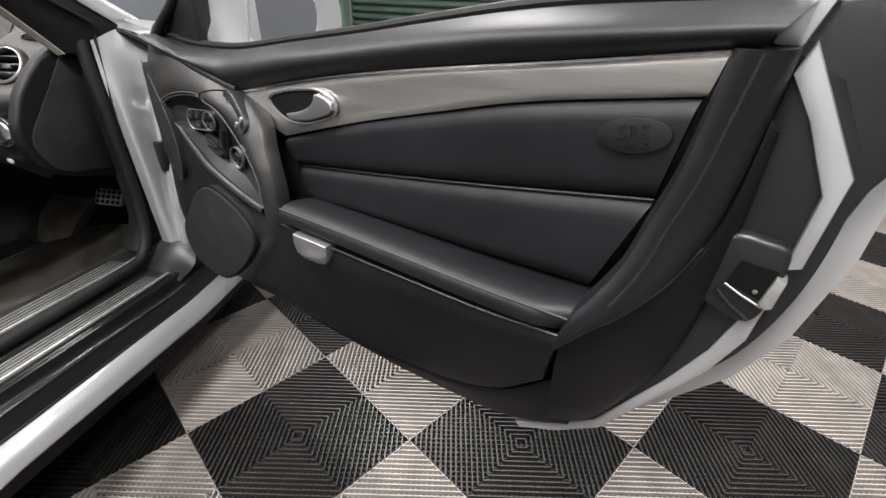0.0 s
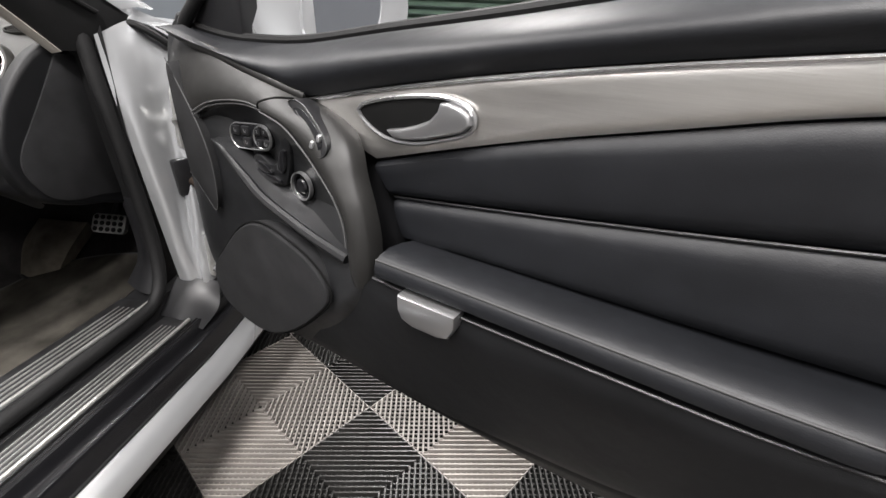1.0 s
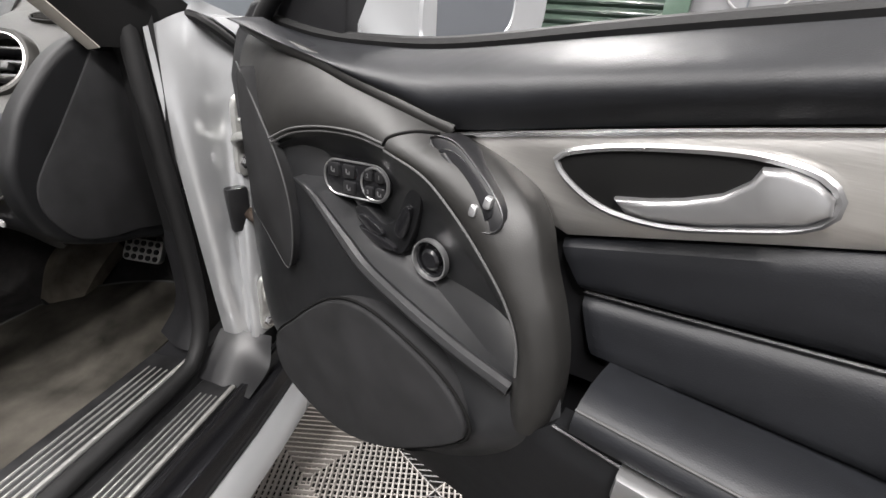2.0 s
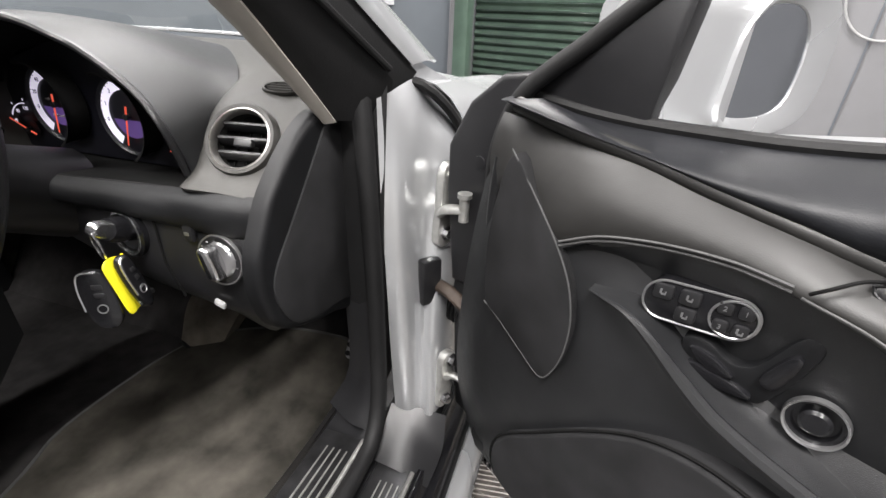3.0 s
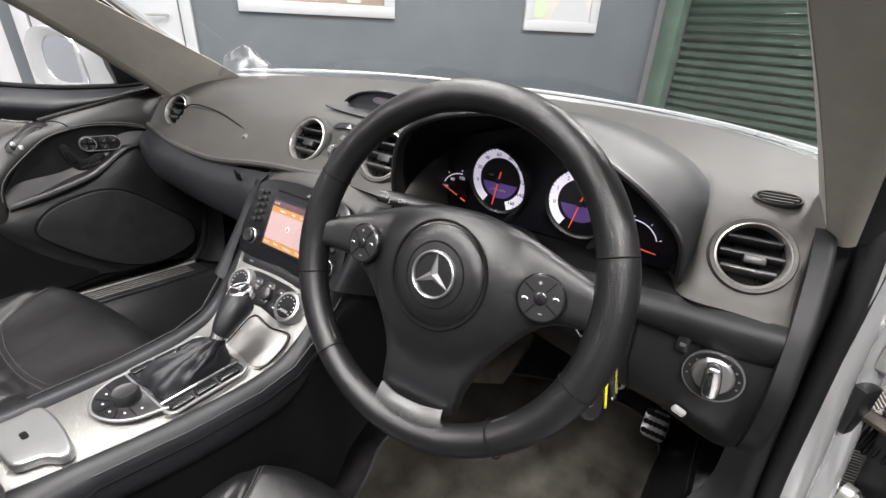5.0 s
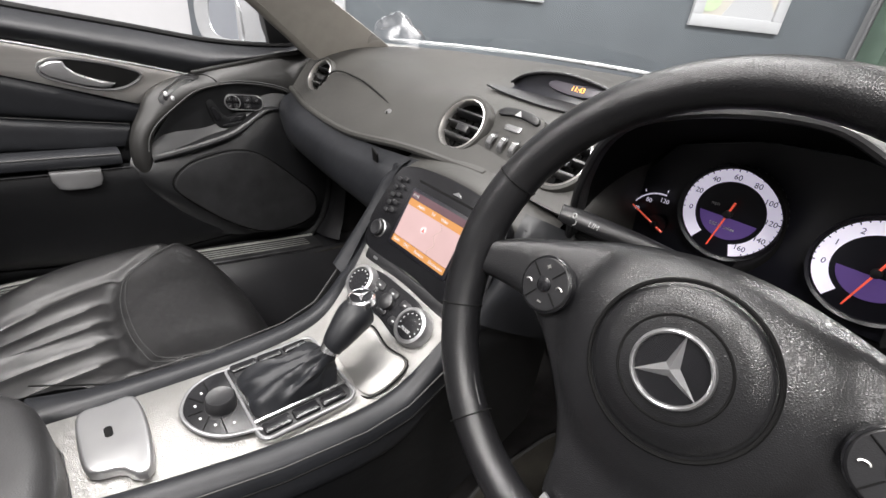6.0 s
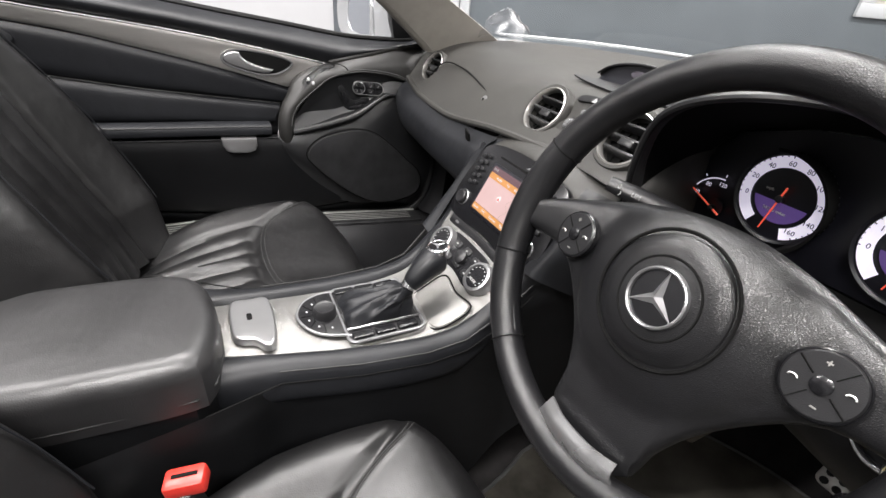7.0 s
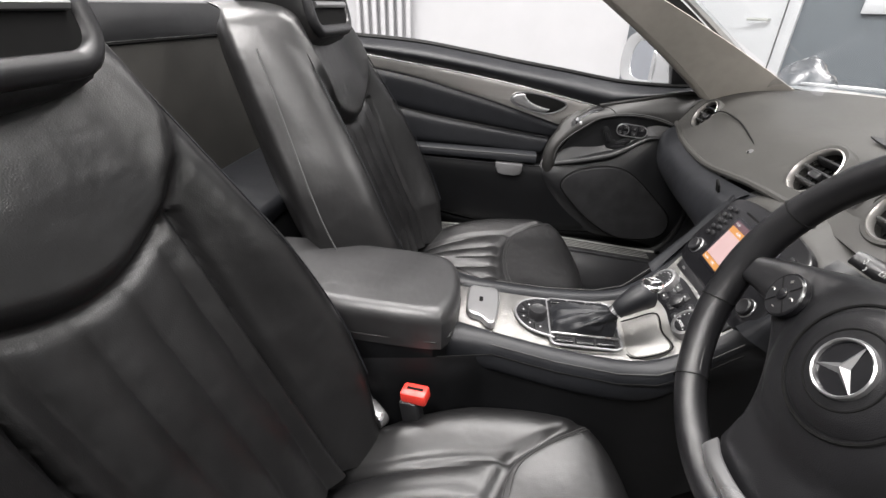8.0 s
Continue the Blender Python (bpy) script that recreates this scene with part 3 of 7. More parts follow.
    br = [(1.216, 0.02, 0.967), (1.212, 0.022, 0.91), (1.208, 0.028, 0.85), (1.198, 0.040, 0.79), (1.178, 0.060, 0.745), (1.150, 0.082, 0.710), (1.122, 0.095, 0.682), (1.098, 0.100, 0.652)]
    part("rear_bolster", strip(D, bl, br, 44, 10, 0.022, 0.03), LEATHER, root, "rounded black leather rear roll")
    part("roll_welt", tube([D(u, n + 0.001, z) for u, n, z in smooth(br[3:], 30)], 0.0022, 6), VINYL, root)
    rlow = [(1.222, 0.010, 0.90), (1.222, 0.008, 0.80), (1.218, 0.008, 0.72), (1.205, 0.010, 0.63), (1.175, 0.016, 0.55), (1.135, 0.030, 0.485), (1.088, 0.055, 0.475)]
    part("rear_panel", strip(D, [(u, n - 0.004, z) for u, n, z in br[1:]], rlow, 44, 8, 0.008, 0.02), SHADEVINYL, root)
    shut_in = [(1.214, 0.008, 0.962), (1.214, 0.006, 0.90), (1.216, 0.004, 0.82), (1.214, 0.004, 0.74), (1.200, 0.004, 0.64), (1.165, 0.004, 0.54), (1.115, 0.004, 0.45)]
    part("shut_face", strip(D, shut_in, [(1.250, 0.0, 0.945), (1.285, 0.0, 0.88), (1.292, 0.0, 0.82), (1.285, 0.0, 0.74), (1.262, 0.0, 0.66), (1.215, 0.0, 0.575), (1.150, 0.0, 0.46)], 40, 6, 0.004, 0.015), PLASTIC, root)
    stitch(D, [(u + 0.022, n + 0.022, z) for u, n, z in bl[:6]], "stitching", root, VINYL)
    # latch plate and bright frame
    latch = flat2([(1.203, 0.745), (1.205, 0.788), (1.220, 0.804), (1.245, 0.804), (1.266, 0.798), (1.268, 0.760), (1.258, 0.714), (1.216, 0.718)], 40)
    part("latch_plate", slab(latch, f, 0.0, 0.020, 0.006, 3), PLASTIC, root, "black recessed latch panel")
    # flat dark plate: the shade inside the latch mouth is its colour
    part("latch_mouth_plate", slab([(1.226, 0.752), (1.232, 0.779), (1.264, 0.778), (1.262, 0.742)], f, 0.0, 0.0215), GAPS, root)
    part("latch_ledge", tube([D(u, 0.0215, z) for u, z in ((1.221, 0.742), (1.238, 0.728), (1.256, 0.718))], 0.0024, 8), PLASTIC, root)
    part("latch_lip", tube([D(u, 0.0225, z) for u, z in ((1.226, 0.751), (1.244, 0.743), (1.262, 0.737))], 0.0012, 6), STEEL, root)
    part("latch_bolt", slab([(1.258, 0.742), (1.263, 0.774), (1.272, 0.770), (1.270, 0.740), (1.264, 0.736)], f, 0.0, 0.026, 0.002), STEEL, root, "worn bright steel latch bolt")
    part("latch_rivet", lathe(D(1.252, 0.0215, 0.752), D(0, 1, 0) - D(0, 0, 0), [(0.0028, 0.0), (0.0024, 0.002), (0.0, 0.0022)], 10), CHROME, root)
    part("bright_frame", slab([(1.215, 0.946), (1.223, 0.972), (1.240, 0.944), (1.283, 0.872), (1.282, 0.850), (1.279, 0.783), (1.266, 0.777), (1.268, 0.853), (1.238, 0.912)], f, -0.03, 0.014, 0.003), SILVER, root, "exposed silver painted frame edge")
    part("bright_frame", slab([(1.193, 0.966), (1.199, 1.008), (1.228, 1.008), (1.215, 0.966)], f, -0.03, 0.012, 0.004), SILVER, root)
    part("bright_frame", slab([(1.254, 0.722), (1.268, 0.736), (1.264, 0.684), (1.244, 0.628), (1.222, 0.586), (1.150, 0.454), (1.092, 0.402), (1.03, 0.362), (1.02, 0.372), (1.085, 0.414), (1.140, 0.466), (1.206, 0.588), (1.236, 0.656)], f, -0.03, 0.008, 0.003), SILVER, root)
    # front moulding with the switch pod
    cols = [
        [(0.10, 0.015, 0.895), (0.085, 0.035, 0.80), (0.075, 0.05, 0.65), (0.075, 0.05, 0.5), (0.11, 0.035, 0.36)],
        [(0.16, 0.030, 0.890), (0.15, 0.064, 0.80), (0.145, 0.077, 0.65), (0.145, 0.085, 0.5), (0.17, 0.055, 0.375)],
        [(0.215, 0.044, 0.880), (0.22, 0.080, 0.80), (0.24, 0.090, 0.66), (0.24, 0.098, 0.52), (0.24, 0.07, 0.40)],
        [(0.33, 0.050, 0.858), (0.335, 0.060, 0.78), (0.35, 0.098, 0.68), (0.36, 0.114, 0.54), (0.33, 0.085, 0.42)],
        [(0.40, 0.055, 0.84), (0.42, 0.052, 0.75), (0.45, 0.088, 0.675), (0.46, 0.120, 0.56), (0.40, 0.085, 0.43)],
        [(0.45, 0.065, 0.825), (0.50, 0.060, 0.745), (0.55, 0.100, 0.672), (0.55, 0.122, 0.60), (0.455, 0.086, 0.450)],
        [(0.49, 0.05, 0.80), (0.55, 0.065, 0.72), (0.60, 0.100, 0.655), (0.585, 0.105, 0.60), (0.50, 0.084, 0.475)],
    ]
    part("front_moulding", patch([[D(*p) for p in c] for c in cols], 40, 40, 0.004), VINYL, root, "moulded black vinyl front panel")
    inset = [(0.153, 0.858), (0.192, 0.822), (0.226, 0.785), (0.246, 0.752), (0.255, 0.715), (0.254, 0.680), (0.246, 0.652), (0.232, 0.634), (0.200, 0.646), (0.160, 0.664), (0.134, 0.676), (0.126, 0.74), (0.135, 0.81)]
    part("dark_inset", slab(flat2(inset, 52), lambda a, b, d: D(a, d + 0.20 * (a - 0.14) + 0.05 * max(0.0, 0.72 - b), b), 0.05, 0.0775, 0.002), FELT, root, "felt-covered inset")
    # pale colour on the welt paints the highlight along the inset edge
    part("inset_welt_highlight", tube([D(a, 0.0765 + 0.20 * (a - 0.14) + 0.05 * max(0.0, 0.72 - b), b) for a, b in smooth2([(0.150, 0.863), *inset[1:10], (0.132, 0.673)], 60)], 0.0010, 6), THREAD, root)
    pod_t = [(0.226, 0.088, 0.785), (0.262, 0.084, 0.802), (0.31, 0.082, 0.813), (0.36, 0.083, 0.818), (0.40, 0.088, 0.817), (0.446, 0.090, 0.806), (0.483, 0.093, 0.783), (0.514, 0.096, 0.757), (0.548, 0.100, 0.708), (0.560, 0.103, 0.678)]
    pod_b = [(0.264, 0.096, 0.760), (0.31, 0.108, 0.758), (0.360, 0.110, 0.724), (0.395, 0.112, 0.704), (0.455, 0.114, 0.686), (0.51, 0.116, 0.674), (0.56, 0.115, 0.664)]
    part("switch_pod", strip(D, pod_t, pod_b, 44, 24, -0.026, 0.008, shape=lambda t: -0.009 * min(1.0, t / 0.35) - 0.036 * t if t < 0.86 else -0.040 * (1 - ((t - 0.86) / 0.14) ** 2)), VINYL, root, "recessed switch pod")
    stitch(D, [(u, n + 0.0065, z + 0.005) for u, n, z in pod_t[:5]], "stitching", root)
    stitch(D, [(u, n + 0.0085, z + 0.010) for u, n, z in pod_t[:5]], "stitching", root)
    part("pod_lip", tube([D(u, n, z) for u, n, z in smooth(pod_b, 40)], [0.001 + 0.006 * min(1.0, k / 14) for k in range(40)], 8), VINYL, root)
    grille = [(0.196, 0.510), (0.248, 0.566), (0.301, 0.616), (0.345, 0.648), (0.39, 0.662), (0.44, 0.658), (0.499, 0.641), (0.531, 0.608), (0.516, 0.572), (0.433, 0.491), (0.349, 0.440), (0.27, 0.430), (0.20, 0.452)]
    gm = lambda a, b, d: D(a, d + 0.06 * (a - 0.38), b)
    part("speaker_grille", slab(flat2(grille, 60), gm, 0.09, 0.122, 0.003, 3), FELT, root, "black speaker grille")
    part("grille_joint", tube([gm(a, b, 0.117) for a, b in flat2([(0.37 + (a - 0.37) * 1.02, 0.55 + (b - 0.55) * 1.025) for a, b in grille], 70)], 0.0016, 6, closed=True), GAPS, root)
    # broad leather band that runs from the front corner into the grab handle
    bandr = [(0.10, 0.030, 0.886), (0.24, 0.060, 0.880), (0.33, 0.061, 0.864), (0.40, 0.060, 0.851), (0.446, 0.054, 0.839), (0.49, 0.062, 0.829), (0.525, 0.072, 0.813), (0.548, 0.082, 0.793), (0.563, 0.092, 0.765), (0.580, 0.100, 0.735), (0.592, 0.105, 0.70), (0.596, 0.108, 0.66), (0.592, 0.105, 0.628)]
    bandl = [(0.10, 0.042, 0.81), (0.19, 0.083, 0.789), (0.25, 0.088, 0.799), (0.31, 0.086, 0.814), (0.36, 0.087, 0.819), (0.40, 0.092, 0.819), (0.446, 0.094, 0.808), (0.483, 0.097, 0.785), (0.514, 0.101, 0.760), (0.538, 0.104, 0.735), (0.553, 0.107, 0.708), (0.559, 0.111, 0.680), (0.561, 0.112, 0.650), (0.562, 0.108, 0.628)]
    part("grab_handle", strip(D, bandr, bandl, 70, 14, 0.010, 0.022, shape=lambda t: 0.012 * math.sin(math.pi * t) ** 0.8), BANDLEATHER, root, "leather-wrapped band forming the grab handle")
    stitch(D, [(u + 0.006, n + 0.0085, z + 0.004) for u, n, z in bandl[5:12]], "stitching", root)
    part("band_crease", tube([D(u, n + 0.003, z) for u, n, z in smooth([(0.13, 0.046, 0.900), (0.20, 0.054, 0.888), (0.276, 0.056, 0.876), (0.344, 0.057, 0.862), (0.403, 0.056, 0.850), (0.445, 0.050, 0.840)], 40)], 0.008, 10), BANDLEATHER, root)
    part("band_seam", tube([D(u, n, z) for u, n, z in smooth([(0.409, 0.104, 0.829), (0.418, 0.106, 0.838), (0.430, 0.090, 0.842), (0.443, 0.072, 0.840)], 16)], 0.0014, 6), GAPS, root)
    part("grab_recess", slab([(0.49, 0.83), (0.555, 0.79), (0.60, 0.74), (0.62, 0.69), (0.62, 0.64), (0.5, 0.62), (0.44, 0.72)], f, 0.0, 0.034, 0.002), PLASTIC, root)
    # window switches set in the band
    bez = [(0.436, 0.836), (0.462, 0.838), (0.492, 0.824), (0.517, 0.808), (0.526, 0.795), (0.517, 0.785), (0.500, 0.787), (0.478, 0.801), (0.452, 0.821)]
    g = lambda a, b, d=0.0: D(a, d + 0.0885 + 0.10 * (a - 0.48) - 0.36 * (b - 0.812), b)
    bz = part("switch_bezel", slab(flat2(bez, 40), g, -0.02, 0.0, 0.002), PLASTIC, root, "dark grey window switch bezel")
    part("bezel_rim", tube([g(a, b, 0.0) for a, b in flat2(bez, 44)], 0.0010, 6, closed=True), PLASTIC, bz)
    part("switch_well", slab(flat2([(0.486 + 0.76 * (a - 0.486), 0.811 + 0.74 * (b - 0.811)) for a, b in bez], 32), g, -0.015, 0.0008, 0.0004), GLOSS, bz)
    part("well_rib", slab([(0.452, 0.827), (0.456, 0.829), (0.492, 0.808), (0.488, 0.804)], g, -0.01, 0.0022, 0.0006), PLASTIC, bz)
    for a, b in ((0.499, 0.797), (0.510, 0.806)):
        part("window_switch", slab(rounded(0.0075, 0.0090, 0.0025, 3, a, b), g, -0.01, 0.0045, 0.002), SATIN, bz, "silver rocker switch")
    # memory panel
    g2 = lambda a, b, d=0.0: D(0.350 + 0.90 * (a - 0.354), d + 0.0805 - 0.10 * (a - 0.35), 0.777 + 0.92 * (b - 0.782) + 0.07 * (a - 0.354))
    mp = part("seat_memory_panel", slab(rounded(0.092, 0.040, 0.019, 8, 0.354, 0.782), g2, -0.02, 0.004, 0.002), GLOSS, root, "black seat memory panel with silver rim")
    part("rim", tube([g2(a, b, 0.004) for a, b in rounded(0.092, 0.040, 0.019, 8, 0.354, 0.782)], 0.0011, 6, closed=True), SATIN, mp)
    part("button_ring", tube([g2(0.3815 + 0.0178 * math.cos(q), 0.782 + 0.0178 * math.sin(q), 0.0055) for q in (2 * math.pi * k / 36 for k in range(36))], 0.0011, 6, closed=True), SATIN, mp)
    for a in (0.324, 0.346, 0.3735, 0.389):
        for b in (0.773, 0.791):
            if a == 0.324 and b == 0.773:
                continue
            part("button", slab(rounded(0.017 if a < 0.36 else 0.012, 0.015 if a < 0.36 else 0.012, 0.003, 3, a, b), g2, 0.0, 0.0065, 0.001), PLASTIC, mp)
            if a > 0.36 and (a < 0.38 or b > 0.78):
                way = (g2(a + 0.01, b) - g2(a, b)) * (1 if opened else -1)
                letters({(0.3735, 0.791): "2", (0.389, 0.791): "1"}.get((a, b), "3"), 0.006, g2(a, b, 0.0067), way, g2(a, b + 0.01) - g2(a, b), SATIN, mp)
                continue
            part("symbol", slab(rounded(0.0018, 0.0052, 0.0007, 2, a - 0.0020, b + 0.0006), g2, 0.0, 0.0068), SATIN, mp)
            part("symbol", slab(rounded(0.0044, 0.0018, 0.0006, 2, a + 0.0006, b - 0.0022), g2, 0.0, 0.0068), SATIN, mp)
            part("symbol", slab(rounded(0.0012, 0.0020, 0.0004, 2, a + 0.0022, b - 0.0002), g2, 0.0, 0.0068), SATIN, mp)
    # seat adjuster in the shape of a seat
    g3 = lambda a, b, d=0.0: D(a + 0.004, d + 0.0860 - 0.03 * (a - 0.38), b)
    sc = part("seat_control", slab(flat2([(0.343, 0.748), (0.360, 0.752), (0.380, 0.742), (0.396, 0.750), (0.413, 0.785), (0.428, 0.783), (0.420, 0.745), (0.405, 0.716), (0.380, 0.716), (0.350, 0.728)], 40), g3, -0.02, -0.0035, 0.002), SHADEVINYL, root, "black seat-shaped adjuster")
    part("seat_key", slab(flat2([(0.350, 0.744), (0.368, 0.743), (0.386, 0.732), (0.366, 0.730)], 20), g3, -0.005, 0.0015, 0.002), GLOSS, sc)
    part("seat_key", slab(flat2([(0.352, 0.731), (0.39, 0.727), (0.402, 0.720), (0.372, 0.718)], 20), g3, -0.005, 0.002, 0.002), GLOSS, sc)
    part("seat_key", slab(flat2([(0.400, 0.742), (0.412, 0.770), (0.420, 0.768), (0.412, 0.738)], 20), g3, -0.005, 0.002, 0.002), GLOSS, sc)
    if opened:
        c, ax = D(0.445, 0.082, 0.724), D(0.443, 1.0, 0.78) - D(0.443, 0, 0.726)
        sw = part("mirror_switch", lathe(c, ax, [(0.019, -0.02), (0.019, -0.002), (0.015, -0.002), (0.014, -0.006), (0.0, -0.006)], 24), GLOSS, root, "round mirror switch")
        part("ring", lathe(c, ax, [(0.0180, -0.004), (0.0183, 0.0015), (0.0200, 0.002), (0.0206, -0.004)], 36), SATIN, sw)
        part("knob", lathe(c, ax, [(0.0105, -0.008), (0.0105, -0.001), (0.008, 0.001), (0.0, 0.001)], 24), GLOSS, sw)
    # opener: nothing is cut, a flat dark plate carries the shade of the hollow
    plate_edge = [(0.540, 0.838), (0.558, 0.849), (0.60, 0.860), (0.655, 0.868), (0.690, 0.864), (0.703, 0.850), (0.694, 0.835), (0.660, 0.822), (0.624, 0.812), (0.585, 0.811), (0.556, 0.822)]
    hd = part("opener_plate", slab(flat2(plate_edge, 44), f, 0.03, 0.0555, 0.001), GAPS, root, "flat dark plate with the shade of the opener hollow in its colour")
    part("opener_rim", tube([D(a, 0.0555, b) for a, b in flat2(plate_edge, 44)], 0.0028, 6, closed=True), SATIN, hd)
    lever = [(0.588, 0.823), (0.61, 0.828), (0.629, 0.834), (0.649, 0.843), (0.660, 0.854), (0.663, 0.863), (0.674, 0.865), (0.688, 0.862), (0.699, 0.855), (0.701, 0.846), (0.692, 0.837), (0.675, 0.831), (0.645, 0.821), (0.613, 0.8145), (0.598, 0.815)]
    part("opener_lever", slab(lever, f, 0.045, 0.064, 0.004, 3), SATIN, hd, "satin silver pull lever")
    # raised oval badge with lettering
    c = D(1.114, 0.0515, 0.886)
    side = (D(1, 0, 0) - D(0, 0, 0)) * (1 if opened else -1)
    nrm = D(0, 1, 0) - D(0, 0, 0)
    g4 = plane_map(c, side, (0, 0, 1), nrm)
    th = radians(10 if opened else -10)
    ex, ez = side * math.cos(th) + V(0, 0, 1) * math.sin(th), V(0, 0, 1) * math.cos(th) - side * math.sin(th)
    oval = [(0.034 * math.cos(a), 0.017 * math.sin(a)) for a in (2 * math.pi * k / 32 for k in range(32))]
    bd = part("airbag_badge", slab(oval, lambda a, b, d: c + ex * a + ez * b + nrm * d, -0.005, 0.003, 0.0015), LEATHER, root, "embossed oval badge")
    letters("SRS", 0.019, c + nrm * 0.0032 + ez * 0.0035, ex, ez, LEATHER, bd, thick=0.0012)
    letters("AIRBAG", 0.0085, c + nrm * 0.0032 - ez * 0.0085, ex, ez, LEATHER, bd, thick=0.0012)
    # sail panel and window seal at the front corner
    sail = [(0.10, 0.897), (0.17, 0.891), (0.232, 0.888), (0.246, 0.895), (0.266, 1.02), (0.255, 1.03)]
    part("sail_panel", slab(sail, f, -0.03, 0.0, 0.004), PLASTIC, root, "black triangular mirror sail panel")
    # front end: seals, black corner piece, painted end
    sl = [(0.268, -0.004, 1.036), (0.18, 0.0, 0.966), (0.115, 0.016, 0.908), (0.092, 0.024, 0.848), (0.088, 0.024, 0.78), (0.090, 0.024, 0.688), (0.088, 0.024, 0.58), (0.098, 0.024, 0.486), (0.122, 0.024, 0.40), (0.17, 0.024, 0.352)]
    part("front_seal", tube([D(*p) for p in smooth(sl, 60)], 0.010, 10), RUBBER, root, "black rubber seal along the front edge")
    part("front_seal", tube([D(u + 0.022, n + 0.022, z - 0.006) for u, n, z in smooth(sl[3:], 60)], 0.008, 10), VINYL, root)
    part("corner_piece", slab([(0.012, 0.62), (-0.006, 0.76), (-0.006, 0.825), (0.028, 0.885), (0.075, 0.922), (0.125, 0.930), (0.12, 0.86), (0.10, 0.76), (0.09, 0.62)], f, -0.055, 0.008, 0.008, 3), PLASTIC, root, "black plastic front corner cover")
    part("corner_screw", lathe(D(0.052, 0.006, 0.812), D(0, 1, 0) - D(0, 0, 0), [(0.010, 0.0), (0.009, 0.003), (0.0, 0.004)], 14), PLASTIC, root)
    part("door_end", slab([(0.030, 0.775), (0.050, 0.778), (0.052, 0.73), (0.046, 0.66), (0.040, 0.62), (0.028, 0.64), (0.034, 0.70)], f, -0.05, 0.004, 0.004), SILVER, root, "silver painted door end")
    # door mirror: foot, housing open to the rear, glass
    def arc(shift, u, grow):
        return [D(u + 0.030 - 0.22 * (n + 0.222) * grow, -0.204 + shift + 0.86 * (n + 0.222) * grow, 0.945 + (z - 0.945) * grow) for n, z in flat2([(-0.095, 0.885), (-0.16, 0.868), (-0.26, 0.866), (-0.322, 0.885), (-0.340, 0.935), (-0.325, 0.99), (-0.27, 1.022), (-0.17, 1.02), (-0.105, 0.985), (-0.09, 0.93)], 40)]
    hs = part("mirror_housing", grid([arc(0.028, 0.258, 0.70), arc(0.028, 0.263, 0.72), arc(0.010, 0.273, 0.86), arc(0, 0.276, 0.96), arc(0, 0.268, 1.0), arc(0, 0.24, 1.0), arc(0, 0.19, 0.93), arc(0, 0.155, 0.74), arc(0, 0.14, 0.4), arc(0, 0.137, 0.05)], wrap_cols=True), SILVER, root, "silver painted door mirror housing")
    bm = bmesh.new()
    bm.faces.new([bm.verts.new(p) for p in arc(0.028, 0.261, 0.715)])
    part("mirror_glass", bm, MIRROR, hs, "mirror glass")
    part("mirror_foot", slab(rounded(0.10, 0.14, 0.02, 4), lambda a, b, d: D(0.208 + a * 0.8 + 0.34 * d, -0.018 - d, 0.935 + b), 0.0, 0.10, 0.004), SILVER, root, "silver mirror foot")
    return root


car_door(open_side, "driver_door", "wide-open silver car door with black leather lining and aluminium trim", True)
car_door(closed_side, "passenger_door", "closed car door with black leather lining and aluminium trim", False)


# ---- the car: body round the cabin ----
def mirrored(side):
    return (lambda x, y, z: V(x, y, z)) if side > 0 else (lambda x, y, z: V(-x, y, z))


def extruded(section, y0, y1, M, n=2, drop=None):
    """A section of (x, z) pairs drawn along y."""
    ys = [y0 + (y1 - y0) * i / (n - 1) for i in range(n)]
    return grid([[M(x, y, z) for x, z in section] for y in ys])


def rising(y):
    """The sill climbs a little towards the rear."""
    return 0.10 * min(0.5, max(0.0, 0.0 - y))


def sill_bar(section, y0, y1, M, n=14):
    """A closed section of (x, z) pairs drawn along the sill."""
    ys = [y0 + (y1 - y0) * i / (n - 1) for i in range(n)]
    return grid([[M(x, y, z + rising(y)) for x, z in section] for y in ys], wrap_cols=True, caps=True)


